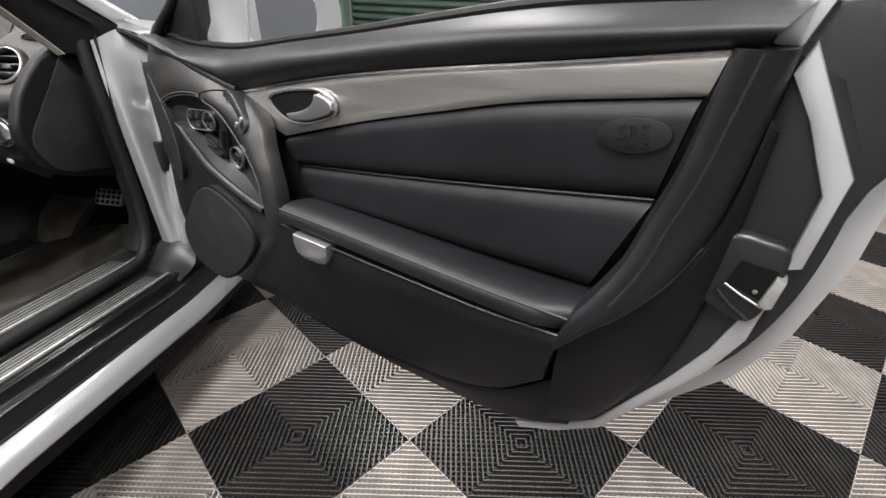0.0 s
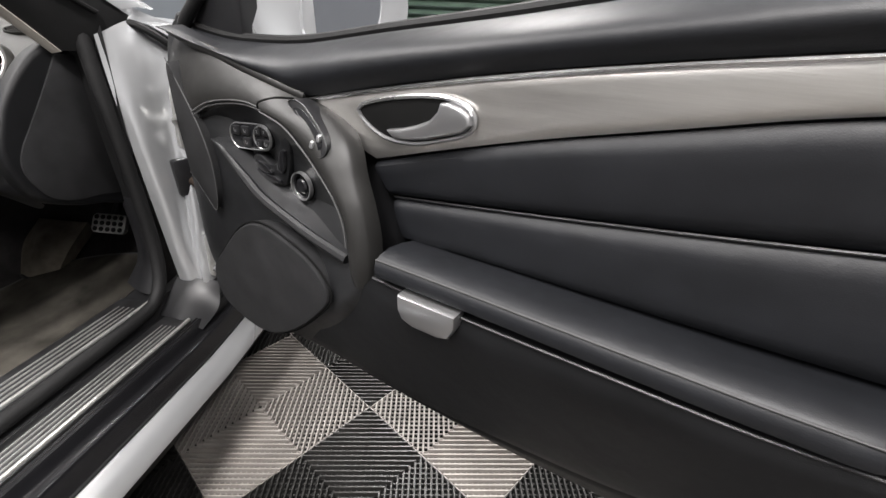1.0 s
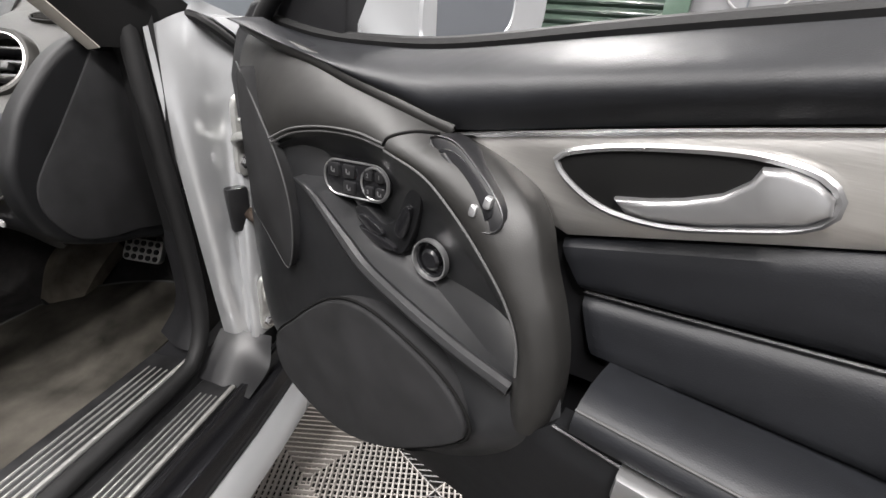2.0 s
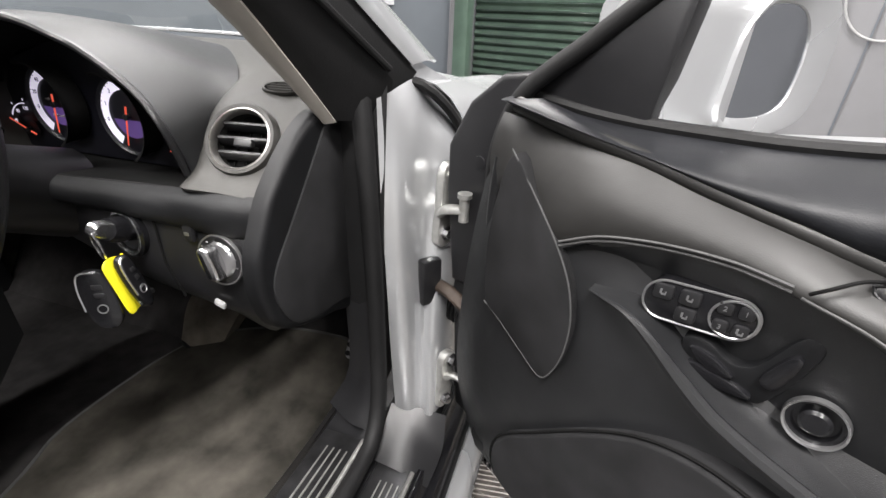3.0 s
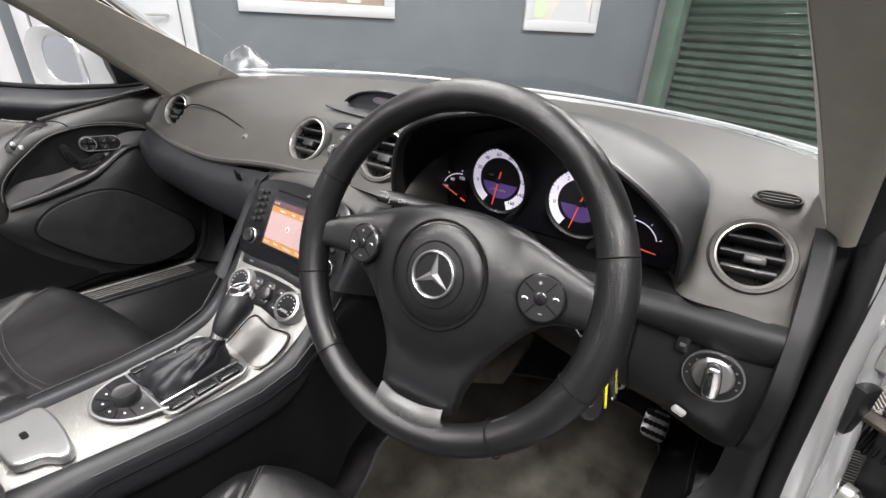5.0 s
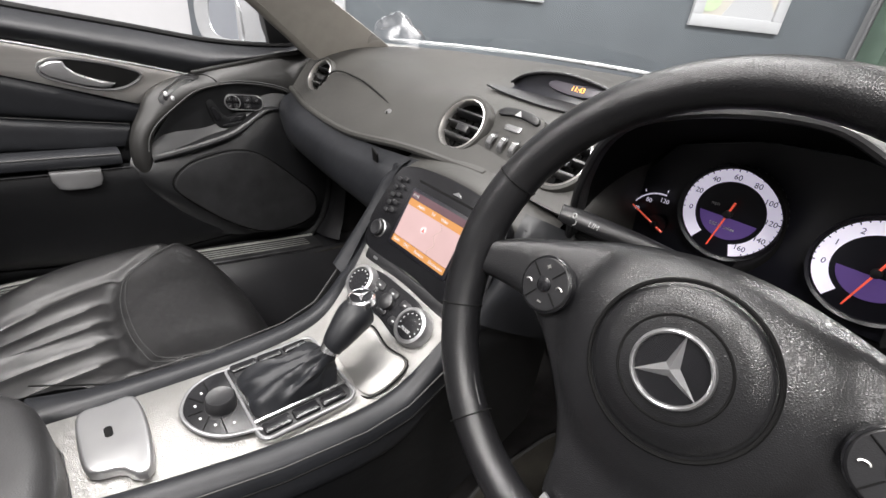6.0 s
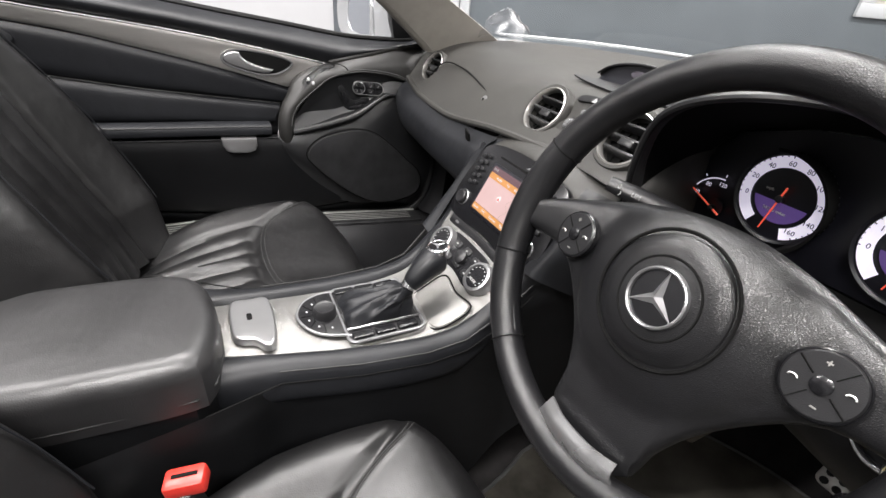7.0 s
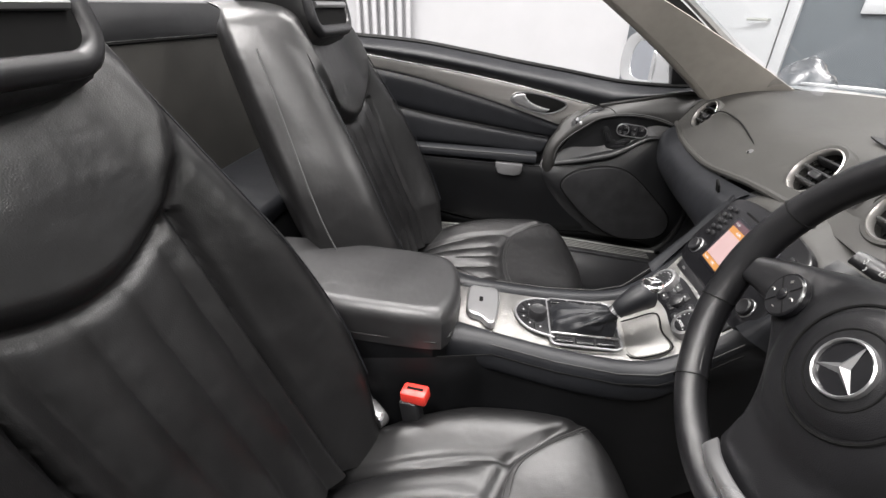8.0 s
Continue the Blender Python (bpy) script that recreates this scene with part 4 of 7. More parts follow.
body = thing("convertible", (0, 0, 0.12), "silver convertible with the roof folded away and one door open", "car")
for side in (1, -1):
    M = mirrored(side)
    y0, y1 = 0.02, -1.35
    sec = [(0.815, 0.335), (0.824, 0.330), (0.830, 0.314), (0.836, 0.308), (0.846, 0.306), (0.850, 0.300), (0.851, 0.276), (0.856, 0.266)]
    R_ = lambda x, y, z: M(x, y, z + rising(y))
    part("sill_step", extruded(sec, 0.22, y1, R_, 20), GLOSS, body, "gloss black door sill step")
    part("sill", extruded([(0.856, 0.264), (0.862, 0.268), (0.872, 0.265), (0.886, 0.252), (0.894, 0.238), (0.896, 0.228), (0.890, 0.220)], 0.45, y1, R_, 24), SILVER, body, "silver painted sill")
    part("sill_skirt", extruded([(0.890, 0.219), (0.880, 0.212), (0.862, 0.19), (0.835, 0.14), (0.80, 0.115), (0.6, 0.12)], 0.45, y1, R_, 24), RUBBER, body, "black lower sill skirt")
    part("sill_gap", tube([R_(0.855, 0.3 - 0.11 * k, 0.266) for k in range(16)], 0.004, 6), RUBBER, body)
    # ribbed tread plates
    for name, x0, x1, z, front in (("inner_tread_plate", 0.655, 0.729, 0.374, 0.018), ("outer_tread_plate", 0.750, 0.814, 0.341, 0.012)):
        pl = part(name, sill_bar([(x0, z - 0.012), (x1, z - 0.012), (x1, z - 0.002), (x1 - 0.002, z), (x0 + 0.002, z), (x0, z - 0.002)], front, y1, M), TREAD, body, "scuffed ribbed metal tread plate")
        w = x1 - x0
        for k in range(4):
            x = x0 + w * (0.30 + 0.15 * k)
            h = w * 0.022
            part("rib", sill_bar([(x - h, z - 0.001), (x + h, z - 0.001), (x + h * 0.6, z + 0.002), (x - h * 0.6, z + 0.002)], front - 0.03, y1, M), STEEL, pl)
        part("bright_edge", tube([R_(x1 - 0.004, front - 0.002 + (y1 - front) * k / 14, z + 0.001) for k in range(15)], 0.004, 8), STEEL, pl, "polished edge")
    part("sill_base", extruded([(0.58, 0.20), (0.62, 0.33), (0.652, 0.366), (0.73, 0.366), (0.738, 0.34), (0.745, 0.333), (0.82, 0.333)], 0.30, y1, R_, 20), PLASTIC, body)
    seal = [(0.705, 0.095, 0.90), (0.715, 0.085, 0.80), (0.722, 0.080, 0.65), (0.728, 0.072, 0.50), (0.734, 0.055, 0.425), (0.738, 0.025, 0.385), (0.739, -0.05, 0.367), (0.739, -0.5, 0.360), (0.739, y1, 0.36)]
    part("door_seal", tube([R_(*p) for p in smooth(seal, 60)], 0.0135, 10), RUBBER, body, "black rubber door seal")
    # hinge pillar
    L = [(0.722, 0.105, 0.925), (0.728, 0.095, 0.80), (0.735, 0.092, 0.65), (0.742, 0.090, 0.50), (0.750, 0.086, 0.388)]
    C = [(0.752, 0.165, 0.925), (0.762, 0.130, 0.80), (0.765, 0.122, 0.67), (0.776, 0.104, 0.52), (0.782, 0.093, 0.386)]
    R = [(0.790, 0.270, 0.880), (0.800, 0.205, 0.78), (0.804, 0.175, 0.66), (0.808, 0.135, 0.52), (0.815, 0.100, 0.382)]
    C1 = [((a[0] + b[0]) / 2 + 0.007 * k, (a[1] + b[1]) / 2 - 0.008 * k, (a[2] + b[2]) / 2) for a, b, k in zip(L, C, (0.0, 0.6, 1.0, 1.0, 0.5))]
    C2 = [(a[0] * 0.7 + b[0] * 0.3 - 0.004 * k, a[1] * 0.7 + b[1] * 0.3 + 0.012 * k, a[2] * 0.7 + b[2] * 0.3) for a, b, k in zip(C, R, (0.0, 0.7, 1.0, 1.0, 0.4))]
    E = [(0.808, 0.36, 0.83), (0.824, 0.34, 0.74), (0.828, 0.32, 0.62), (0.830, 0.28, 0.50), (0.830, 0.24, 0.38)]
    part("hinge_pillar", patch([[M(*p) for p in r] for r in (L, C1, C, C2, R, E)], 30, 40, 0.0), SILVER, body, "silver painted hinge pillar with pressed creases")
    part("pillar_foot", patch([[M(0.742, 0.088, 0.392), M(0.785, 0.095, 0.389), M(0.835, 0.10, 0.384)], [M(0.742, 0.06, 0.375), M(0.79, 0.06, 0.365), M(0.84, 0.07, 0.335)], [M(0.742, 0.01, 0.345), M(0.79, 0.005, 0.343), M(0.835, 0.01, 0.318)]], 14, 14), PLASTIC, body, "black plastic pillar foot cover")
    part("kick_panel", patch([[M(0.66, 0.10, 0.60), M(0.70, 0.09, 0.60), M(0.725, 0.085, 0.60)], [M(0.665, 0.09, 0.45), M(0.70, 0.07, 0.45), M(0.728, 0.07, 0.45)], [M(0.64, 0.06, 0.385), M(0.69, 0.035, 0.382), M(0.73, 0.03, 0.382)]], 10, 10), PLASTIC, body)
    part("kick_side", patch([[M(0.712, 0.085, 0.64), M(0.700, 0.25, 0.64), M(0.69, 0.42, 0.62)], [M(0.716, 0.075, 0.48), M(0.700, 0.25, 0.48), M(0.69, 0.42, 0.46)], [M(0.712, 0.045, 0.375), M(0.690, 0.25, 0.34), M(0.67, 0.42, 0.32)]], 10, 10), DARKCARPET, body)
    part("cowl_filler", patch([[M(0.66, 0.10, 0.88), M(0.69, 0.10, 0.89), M(0.735, 0.11, 0.90)], [M(0.66, 0.10, 0.72), M(0.69, 0.09, 0.72), M(0.735, 0.09, 0.72)], [M(0.66, 0.10, 0.58), M(0.69, 0.09, 0.58), M(0.735, 0.085, 0.58)]], 8, 8), RUBBER, body)
    # windscreen pillar: pale inner trim, black outer face, bright edge
    if side > 0:
        inner, mid, outer, edge, fore = V(0.667, 0.067, 0.862), V(0.687, 0.060, 0.865), V(0.735, 0.112, 0.866), V(0.752, 0.16, 0.905), V(0.655, 0.13, 0.885)
        d_in, d_mid, d_out, d_edge, d_fore = V(-0.40, -0.72, 1.0), V(-0.20, -0.80, 1.0), V(-0.20, -0.72, 1.0), V(-0.26, -0.80, 1.0), V(-0.39, -0.86, 1.0)
    else:
        inner, mid, outer, edge, fore = V(0.690, 0.040, 0.866), V(0.704, 0.012, 0.874), V(0.742, 0.06, 0.880), V(0.752, 0.16, 0.905), V(0.640, 0.205, 0.905)
        d_in = d_mid = d_out = d_edge = V(-0.33, -1.25, 1.0)
        d_fore = V(-0.25, -1.80, 1.0)
    ridge = lambda s: V(0.727, 0.133, 0.857) if s < 0 else V(0.740, 0.115, 0.906) if s < 0.05 else V(0.757 - 0.447 * s, 0.174 - 1.38 * s, 0.866 + s)
    strip_in = lambda s: V(0.751 - 0.455 * max(s - 0.056, -0.01), 0.144 - 1.28 * max(s - 0.056, -0.01), 0.922 + max(s - 0.056, -0.01))
    strip_out = lambda s: V(0.760 - 0.455 * max(s - 0.056, 0), 0.213 - 1.50 * max(s - 0.056, 0), 0.919 + max(s - 0.056, 0))
    for nm, a, b, da, db, mt, lb in (("pillar_trim", inner, mid, d_in, d_mid, BEIGE, "pale grey pillar lining"), ("pillar_face", mid, outer, d_mid, d_out, RUBBER, "black pillar face"), ("pillar_edge", outer, edge, d_out, d_edge, RUBBER, ""), ("pillar_back", fore, inner, d_fore, d_in, BEIGE, "")):
        rows = []
        for s in (-0.004, 0.04, 0.10, 0.17, 0.26, 0.36, 0.46):
            bend = V(0, -0.10 * s * s, -0.35 * s * s)
            lo, hi = a + da * s + bend, b + db * s + bend
            if side > 0 and nm == "pillar_face":
                hi = ridge(s)
            elif side > 0 and nm == "pillar_edge":
                lo, hi = ridge(s), strip_in(s)
            rows.append([M(*(lo.lerp(hi, q) + (V(0, -0.010, 0.0) * math.sin(math.pi * q) if nm != "pillar_edge" else V(0, 0, 0)))) for q in (0, 0.25, 0.5, 0.75, 1)])
        bm = grid(rows)
        bmesh.ops.recalc_face_normals(bm, faces=bm.faces)
        bmesh.ops.solidify(bm, geom=list(bm.faces), thickness=0.003)
        part(nm, bm, mt, body, lb)
    if side > 0:
        bm = grid([[strip_in(s).lerp(strip_out(s), q) + V(0.006, -0.002, 0.004) * math.sin(math.pi * q) for q in (0, 0.2, 0.5, 0.8, 1)] for s in (0.056, 0.10, 0.17, 0.26, 0.36, 0.46)])
        bmesh.ops.recalc_face_normals(bm, faces=bm.faces)
        bmesh.ops.solidify(bm, geom=list(bm.faces), thickness=0.004)
        part("pillar_rail", bm, SILVER, body, "silver windscreen frame edge")
        part("channel_lip", tube([ridge(s) + V(0.006, 0.0, 0.003) for s in (0.05, 0.10, 0.17, 0.26, 0.36, 0.46)], 0.004, 8), RUBBER, body)
    else:
        part("pillar_rail", tube([M(*(edge + V(0.004, 0.02, 0.005) + d_edge * s + V(0, -0.10 * s * s, -0.35 * s * s))) for s in (-0.02, 0.1, 0.2, 0.3, 0.46)], 0.012, 8), SILVER, body, "silver windscreen frame edge")
    # front wing and scuttle corner
    W = [[(0.745, 0.17, 0.905), (0.755, 0.40, 0.878), (0.735, 0.80, 0.83), (0.66, 1.4, 0.74)],
         [(0.778, 0.18, 0.893), (0.80, 0.40, 0.885), (0.80, 0.80, 0.84), (0.74, 1.4, 0.70)],
         [(0.806, 0.235, 0.825), (0.85, 0.42, 0.83), (0.87, 0.80, 0.79), (0.82, 1.4, 0.64)],
         [(0.84, 0.30, 0.60), (0.90, 0.45, 0.62), (0.91, 0.80, 0.62), (0.86, 1.4, 0.52)],
         [(0.84, 0.32, 0.34), (0.89, 0.45, 0.30), (0.90, 0.62, 0.30), (0.86, 1.4, 0.32)]]
    part("front_wing", patch([[M(*p) for p in r] for r in W], 20, 20, 0.002), SILVER, body, "silver front wing")
    part("wing_seal", tube([M(*p) for p in smooth([(0.742, 0.155, 0.902), (0.772, 0.17, 0.888), (0.802, 0.225, 0.825), (0.81, 0.27, 0.70), (0.82, 0.28, 0.5)], 24)], 0.007, 8), RUBBER, body)
# bonnet and scuttle
rows = []
for y, z, w in ((0.52, 0.878, 0.70), (0.58, 0.885, 0.70), (0.75, 0.875, 0.70), (1.1, 0.82, 0.68), (1.5, 0.76, 0.62), (1.75, 0.62, 0.55)):
    rows.append([V(x * w, y + 0.10 * (1 - x * x) - 0.30 * x * x * (y < 0.6), z - 0.05 * x * x) for x in (-1, -0.8, -0.6, -0.4, -0.2, 0, 0.2, 0.4, 0.6, 0.8, 1)])
part("bonnet", patch(rows, 30, 24, 0.002), SILVER, body, "silver bonnet")
# rear bulkhead (charcoal base stands in for lit black leather), parcel shelf, far quarter trims
part("rear_bulkhead", patch([[V(x, -1.11 - 0.07 * (1 - (x / 0.75) ** 2) - 0.10 * (z - 0.7), z) for x in (-0.76, -0.4, 0, 0.4, 0.76)] for z in (0.30, 0.55, 0.80, 0.92, 1.0)], 24, 16), DASH, body, "black leather rear bulkhead, light on it put into a charcoal colour")
part("bulkhead_seam", tube([V(x, -1.138 - 0.07 * (1 - (x / 0.75) ** 2), 1.0) for x in [q / 12 * 0.74 for q in range(-12, 13)]], 0.003, 6), GAPS, body)
part("parcel_shelf", patch([[V(x, y - 0.07 * (1 - (x / 0.75) ** 2), z) for x in (-0.76, -0.4, 0, 0.4, 0.76)] for y, z in ((-1.136, 1.004), (-1.135, 1.03), (-1.15, 1.055), (-1.20, 1.066), (-1.6, 1.05))], 20, 16), VINYL, body, "black padded rear deck")
for side in (1, -1):
    M = mirrored(side)
    part("quarter_trim", patch([[M(0.725, -1.02, 1.005), M(0.735, -1.02, 0.85), M(0.70, -1.02, 0.60), M(0.68, -1.02, 0.36)], [M(0.69, -1.12, 0.985), M(0.70, -1.12, 0.85), M(0.68, -1.12, 0.6), M(0.66, -1.12, 0.36)], [M(0.60, -1.20, 0.955), M(0.62, -1.20, 0.85), M(0.60, -1.20, 0.6), M(0.58, -1.20, 0.36)]], 14, 12), VINYL, body, "black vinyl quarter trim")
    part("quarter_cap", tube([M(*p) for p in smooth([(0.73, -1.0, 1.005), (0.70, -1.12, 0.995), (0.60, -1.22, 0.97)], 14)], 0.022, 10), LEATHER, body)
    part("quarter_panel", patch([[M(0.76, -1.08, 1.0), M(0.85, -1.08, 0.94), M(0.90, -1.08, 0.7), M(0.89, -1.08, 0.3)], [M(0.74, -1.5, 1.02), M(0.84, -1.5, 0.96), M(0.90, -1.5, 0.7), M(0.89, -1.5, 0.3)], [M(0.70, -2.0, 0.98), M(0.80, -2.0, 0.92), M(0.86, -2.0, 0.7), M(0.85, -2.0, 0.3)]], 14, 14, 0.002), SILVER, body, "silver rear quarter")
part("boot_lid", patch([[V(x, y, z + 0.03 - 0.05 * (x / 0.75) ** 2) for x in (-0.75, -0.4, 0, 0.4, 0.75)] for y, z in ((-1.6, 0.99), (-1.9, 1.0), (-2.2, 0.93))], 16, 10, 0.002), SILVER, body)
# floor pan, bulkhead, tunnel sides
part("floor_pan", box((0, -0.45, 0.185), (1.30, 1.75, 0.03)), DARKCARPET, body, "black carpeted floor pan")
part("toe_board", patch([[V(x, 0.26, 0.19), V(x, 0.34, 0.26), V(x, 0.42, 0.40), V(x, 0.44, 0.70)] for x in (-0.70, 0, 0.70)], 10, 12), DARKCARPET, body)
for side in (1, -1):
    M = mirrored(side)
    part("carpet_side", patch([[M(0.645, 0.40, 0.36), M(0.645, 0, 0.362), M(0.645, -1.1, 0.362)], [M(0.600, 0.40, 0.20), M(0.600, 0, 0.20), M(0.600, -1.1, 0.20)]], 10, 4), CARPET, body)
# windscreen
ws = patch([[V(x, 0.50 - 0.20 * (x / 0.70) ** 4 - 0.06 * (x / 0.7) ** 2, 0.918 - 0.02 * (x / 0.7) ** 2) for x in (-0.70, -0.35, 0, 0.35, 0.70)],
            [V(x * 0.93, 0.10 - 0.30 * (x / 0.70) ** 2, 1.17) for x in (-0.70, -0.35, 0, 0.35, 0.70)],
            [V(x * 0.85, -0.22 - 0.16 * (x / 0.70) ** 2, 1.335) for x in (-0.70, -0.35, 0, 0.35, 0.70)]], 24, 16)
wsob = part("windscreen", ws, GLASS, body, "clear windscreen glass")
wsob.visible_shadow = False
part("windscreen_header", tube([V(x * 0.85, -0.22 - 0.16 * (x / 0.70) ** 2, 1.34) for x in (-0.72, -0.5, -0.25, 0, 0.25, 0.5, 0.72)], 0.03, 10), BEIGE, body)
part("wiper_edge", tube([V(x, 0.492 - 0.20 * (x / 0.70) ** 4 - 0.06 * (x / 0.7) ** 2, 0.924 - 0.012 * (x / 0.7) ** 2) for x in [q / 20 * 0.69 for q in range(-20, 21)]], 0.0042, 6), SILVER, body, "bright scuttle edge below the glass")


def wheel_at(x, y, side):
    root = thing("road_wheel", (x, y, 0.0), "black tyre on a silver alloy wheel", "wheel", "road wheels")
    ax, c = (side, 0, 0), V(x, y, 0.318)
    part("tyre", lathe(c, ax, [(0.225, -0.11), (0.29, -0.115), (0.314, -0.095), (0.318, 0.0), (0.314, 0.095), (0.29, 0.115), (0.225, 0.11)], 48), RUBBER, root)
    rimp = part("rim", lathe(c, ax, [(0.228, -0.10), (0.226, 0.10), (0.214, 0.104), (0.205, 0.06), (0.20, -0.10)], 48), SILVER, root)
    for k in range(5):
        a = radians(90 + 72 * k)
        u = V(0, math.cos(a), math.sin(a))
        part("spoke", tube([c + V(side * 0.075, 0, 0), c + V(side * 0.085, 0, 0) + u * 0.10, c + V(side * 0.07, 0, 0) + u * 0.212], [0.04, 0.026, 0.034], 10, flat=0.5, up=ax), SILVER, rimp)
    part("hub_cap", lathe(c + V(side * 0.06, 0, 0), ax, [(0.06, 0.0), (0.055, 0.045), (0.0, 0.05)], 24), SILVER, rimp)


for x, y, side in ((0.78, 1.18, 1), (-0.78, 1.18, -1), (0.78, -1.42, 1), (-0.78, -1.42, -1)):
    wheel_at(x, y, side)


# ---- hinges, check strap and loom between pillar and open door ----
def hinge(c, tall, arm):
    root = thing("door_hinge", V(*c) - V(0, 0, 0.05), "bright zinc-plated door hinge with two bolts", "hinge", "door hinges")
    f, x, y, z = facing(c, (0.86, -0.50, 0.05))
    h = tall / 0.11
    part("pillar_leaf", slab(flat2([(-0.020, -0.058 * h), (0.004, -0.060 * h), (0.012, -0.02 * h), (0.014, 0.02 * h), (0.020, 0.050 * h), (0.006, 0.062 * h), (-0.008, 0.050 * h), (-0.014, 0.0)], 30), f, -0.008, 0.006, 0.002), STEEL, root)
    for a, b in ((-0.006, -0.042 * h), (0.008, 0.046 * h)):
        part("bolt", lathe(f(a, b, 0.006), z, [(0.011, 0.0), (0.011, 0.003), (0.0075, 0.003), (0.0075, 0.011), (0.0, 0.011)], 6), CHROME, root, "hexagon bolt")
    arm = [V(*q) for q in arm]
    part("arm", tube(smooth(arm, 16), [0.012 - 0.004 * k / 15 for k in range(16)], 12, flat=0.6), STEEL, root)
    q = arm[-1] - V(0, 0, 0.016)
    part("pin", lathe(q, (0, 0, 1), [(0.007, 0.0), (0.007, 0.034), (0.010, 0.034), (0.010, 0.040), (0.0, 0.042)], 14), STEEL, root, "worn hinge pin")


hinge((0.798, 0.170, 0.732), 0.11, [(0.797, 0.158, 0.724), (0.807, 0.140, 0.736), (0.822, 0.131, 0.742), (0.838, 0.122, 0.747)])
hinge((0.823, 0.124, 0.443), 0.09, [(0.818, 0.126, 0.437), (0.829, 0.122, 0.450), (0.842, 0.115, 0.460), (0.866, 0.103, 0.464)])
strap = thing("check_strap", (0.78, 0.16, 0.56), "greasy brown door check strap in a black socket", "check strap")
part("socket", box((0.785, 0.143, 0.613), (0.020, 0.034, 0.078), pose(0, 0, 0, 0, 0, -38).to_3x3(), 0.005), PLASTIC, strap)
part("strap", tube([V(0.795, 0.150, 0.606), V(0.822, 0.134, 0.605), V(0.852, 0.112, 0.600), V(0.90, 0.085, 0.595)], 0.010, 8, flat=0.6), RUST, strap)
loom = [(0.80, 0.19, 0.555), (0.83, 0.18, 0.552), (0.86, 0.165, 0.55), (0.90, 0.15, 0.55)]
path = smooth(loom, 40)
solo("wiring_boot", tube(path, [0.026 + 0.004 * (i % 4 < 2) for i in range(40)], 14), RUBBER, "ribbed black rubber wiring boot between pillar and door", "wiring boot", at=(0.84, 0.17, 0.53))


# ---- floor of the footwell: mat and pedals ----
matp = flat2([(0.115, -0.13), (0.084, -0.05), (0.084, 0.08), (0.10, 0.20), (0.155, 0.262), (0.30, 0.315), (0.45, 0.335), (0.56, 0.325), (0.60, 0.26), (0.612, 0.16), (0.60, -0.30), (0.58, -0.60), (0.16, -0.60), (0.14, -0.25)], 80)
mat_up = lambda a, b, d=0.0: V(a, b, 0.202 + d + 0.55 * max(0.0, b - 0.22))
mt = thing("floor_mat", (0.37, 0.0, 0.20), "worn grey-brown carpet floor mat with a bound edge", "floor mat")
part("mat_carpet", slab(matp, mat_up, 0.0, 0.014, 0.003), CARPET, mt)
part("binding", tube([mat_up(a, b, 0.012) for a, b in matp], 0.0045, 6, closed=True), THREAD, mt, "pale bound edge")


def pedal(name, c, w, h, tilt, label, studs, material):
    root = thing(name, c, label, "pedal", "pedals")
    f, x, y, z = facing(c, (0, -math.cos(radians(tilt)), math.sin(radians(tilt))))
    part("plate", slab(rounded(w, h, 0.012, 4), f, -0.008, 0.004, 0.002), material, root)
    if studs:
        for i in range(5):
            for j in range(3):
                part("stud", lathe(f(-w / 2 + w * (i + 0.7) / 5.4, -h / 2 + h * (j + 0.6) / 3.2, 0.004), z, [(0.006, 0.0), (0.006, 0.002), (0.0, 0.0025)], 10), RUBBER, root)
    part("arm", tube([f(0, 0, -0.006), f(0, 0.10, -0.03), f(0, 0.26, -0.02)], 0.010, 8), PLASTIC, root)


pedal("brake_pedal", (0.448, 0.25, 0.419), 0.095, 0.05, 35, "drilled steel brake pedal with rubber studs", True, STEEL)
pedal("accelerator_pedal", (0.570, 0.292, 0.304), 0.050, 0.062, 40, "drilled steel accelerator pedal with rubber studs", True, SATIN)
foot = thing("footrest", (0.25, 0.20, 0.22), "worn grey carpeted footrest block", "footrest")
part("pad", patch([[V(0.085, 0.37, 0.345), V(0.16, 0.36, 0.35), V(0.245, 0.37, 0.345)], [V(0.088, 0.295, 0.300), V(0.16, 0.28, 0.305), V(0.240, 0.295, 0.300)], [V(0.108, 0.235, 0.232), V(0.16, 0.222, 0.232), V(0.220, 0.235, 0.232)]], 18, 14, 0.04), FOOTPAD, foot)
part("edge_binding", tube([V(*p) for p in smooth([(0.103, 0.242, 0.229), (0.16, 0.220, 0.230), (0.225, 0.242, 0.229)], 16)], 0.006, 8), RUBBER, foot)


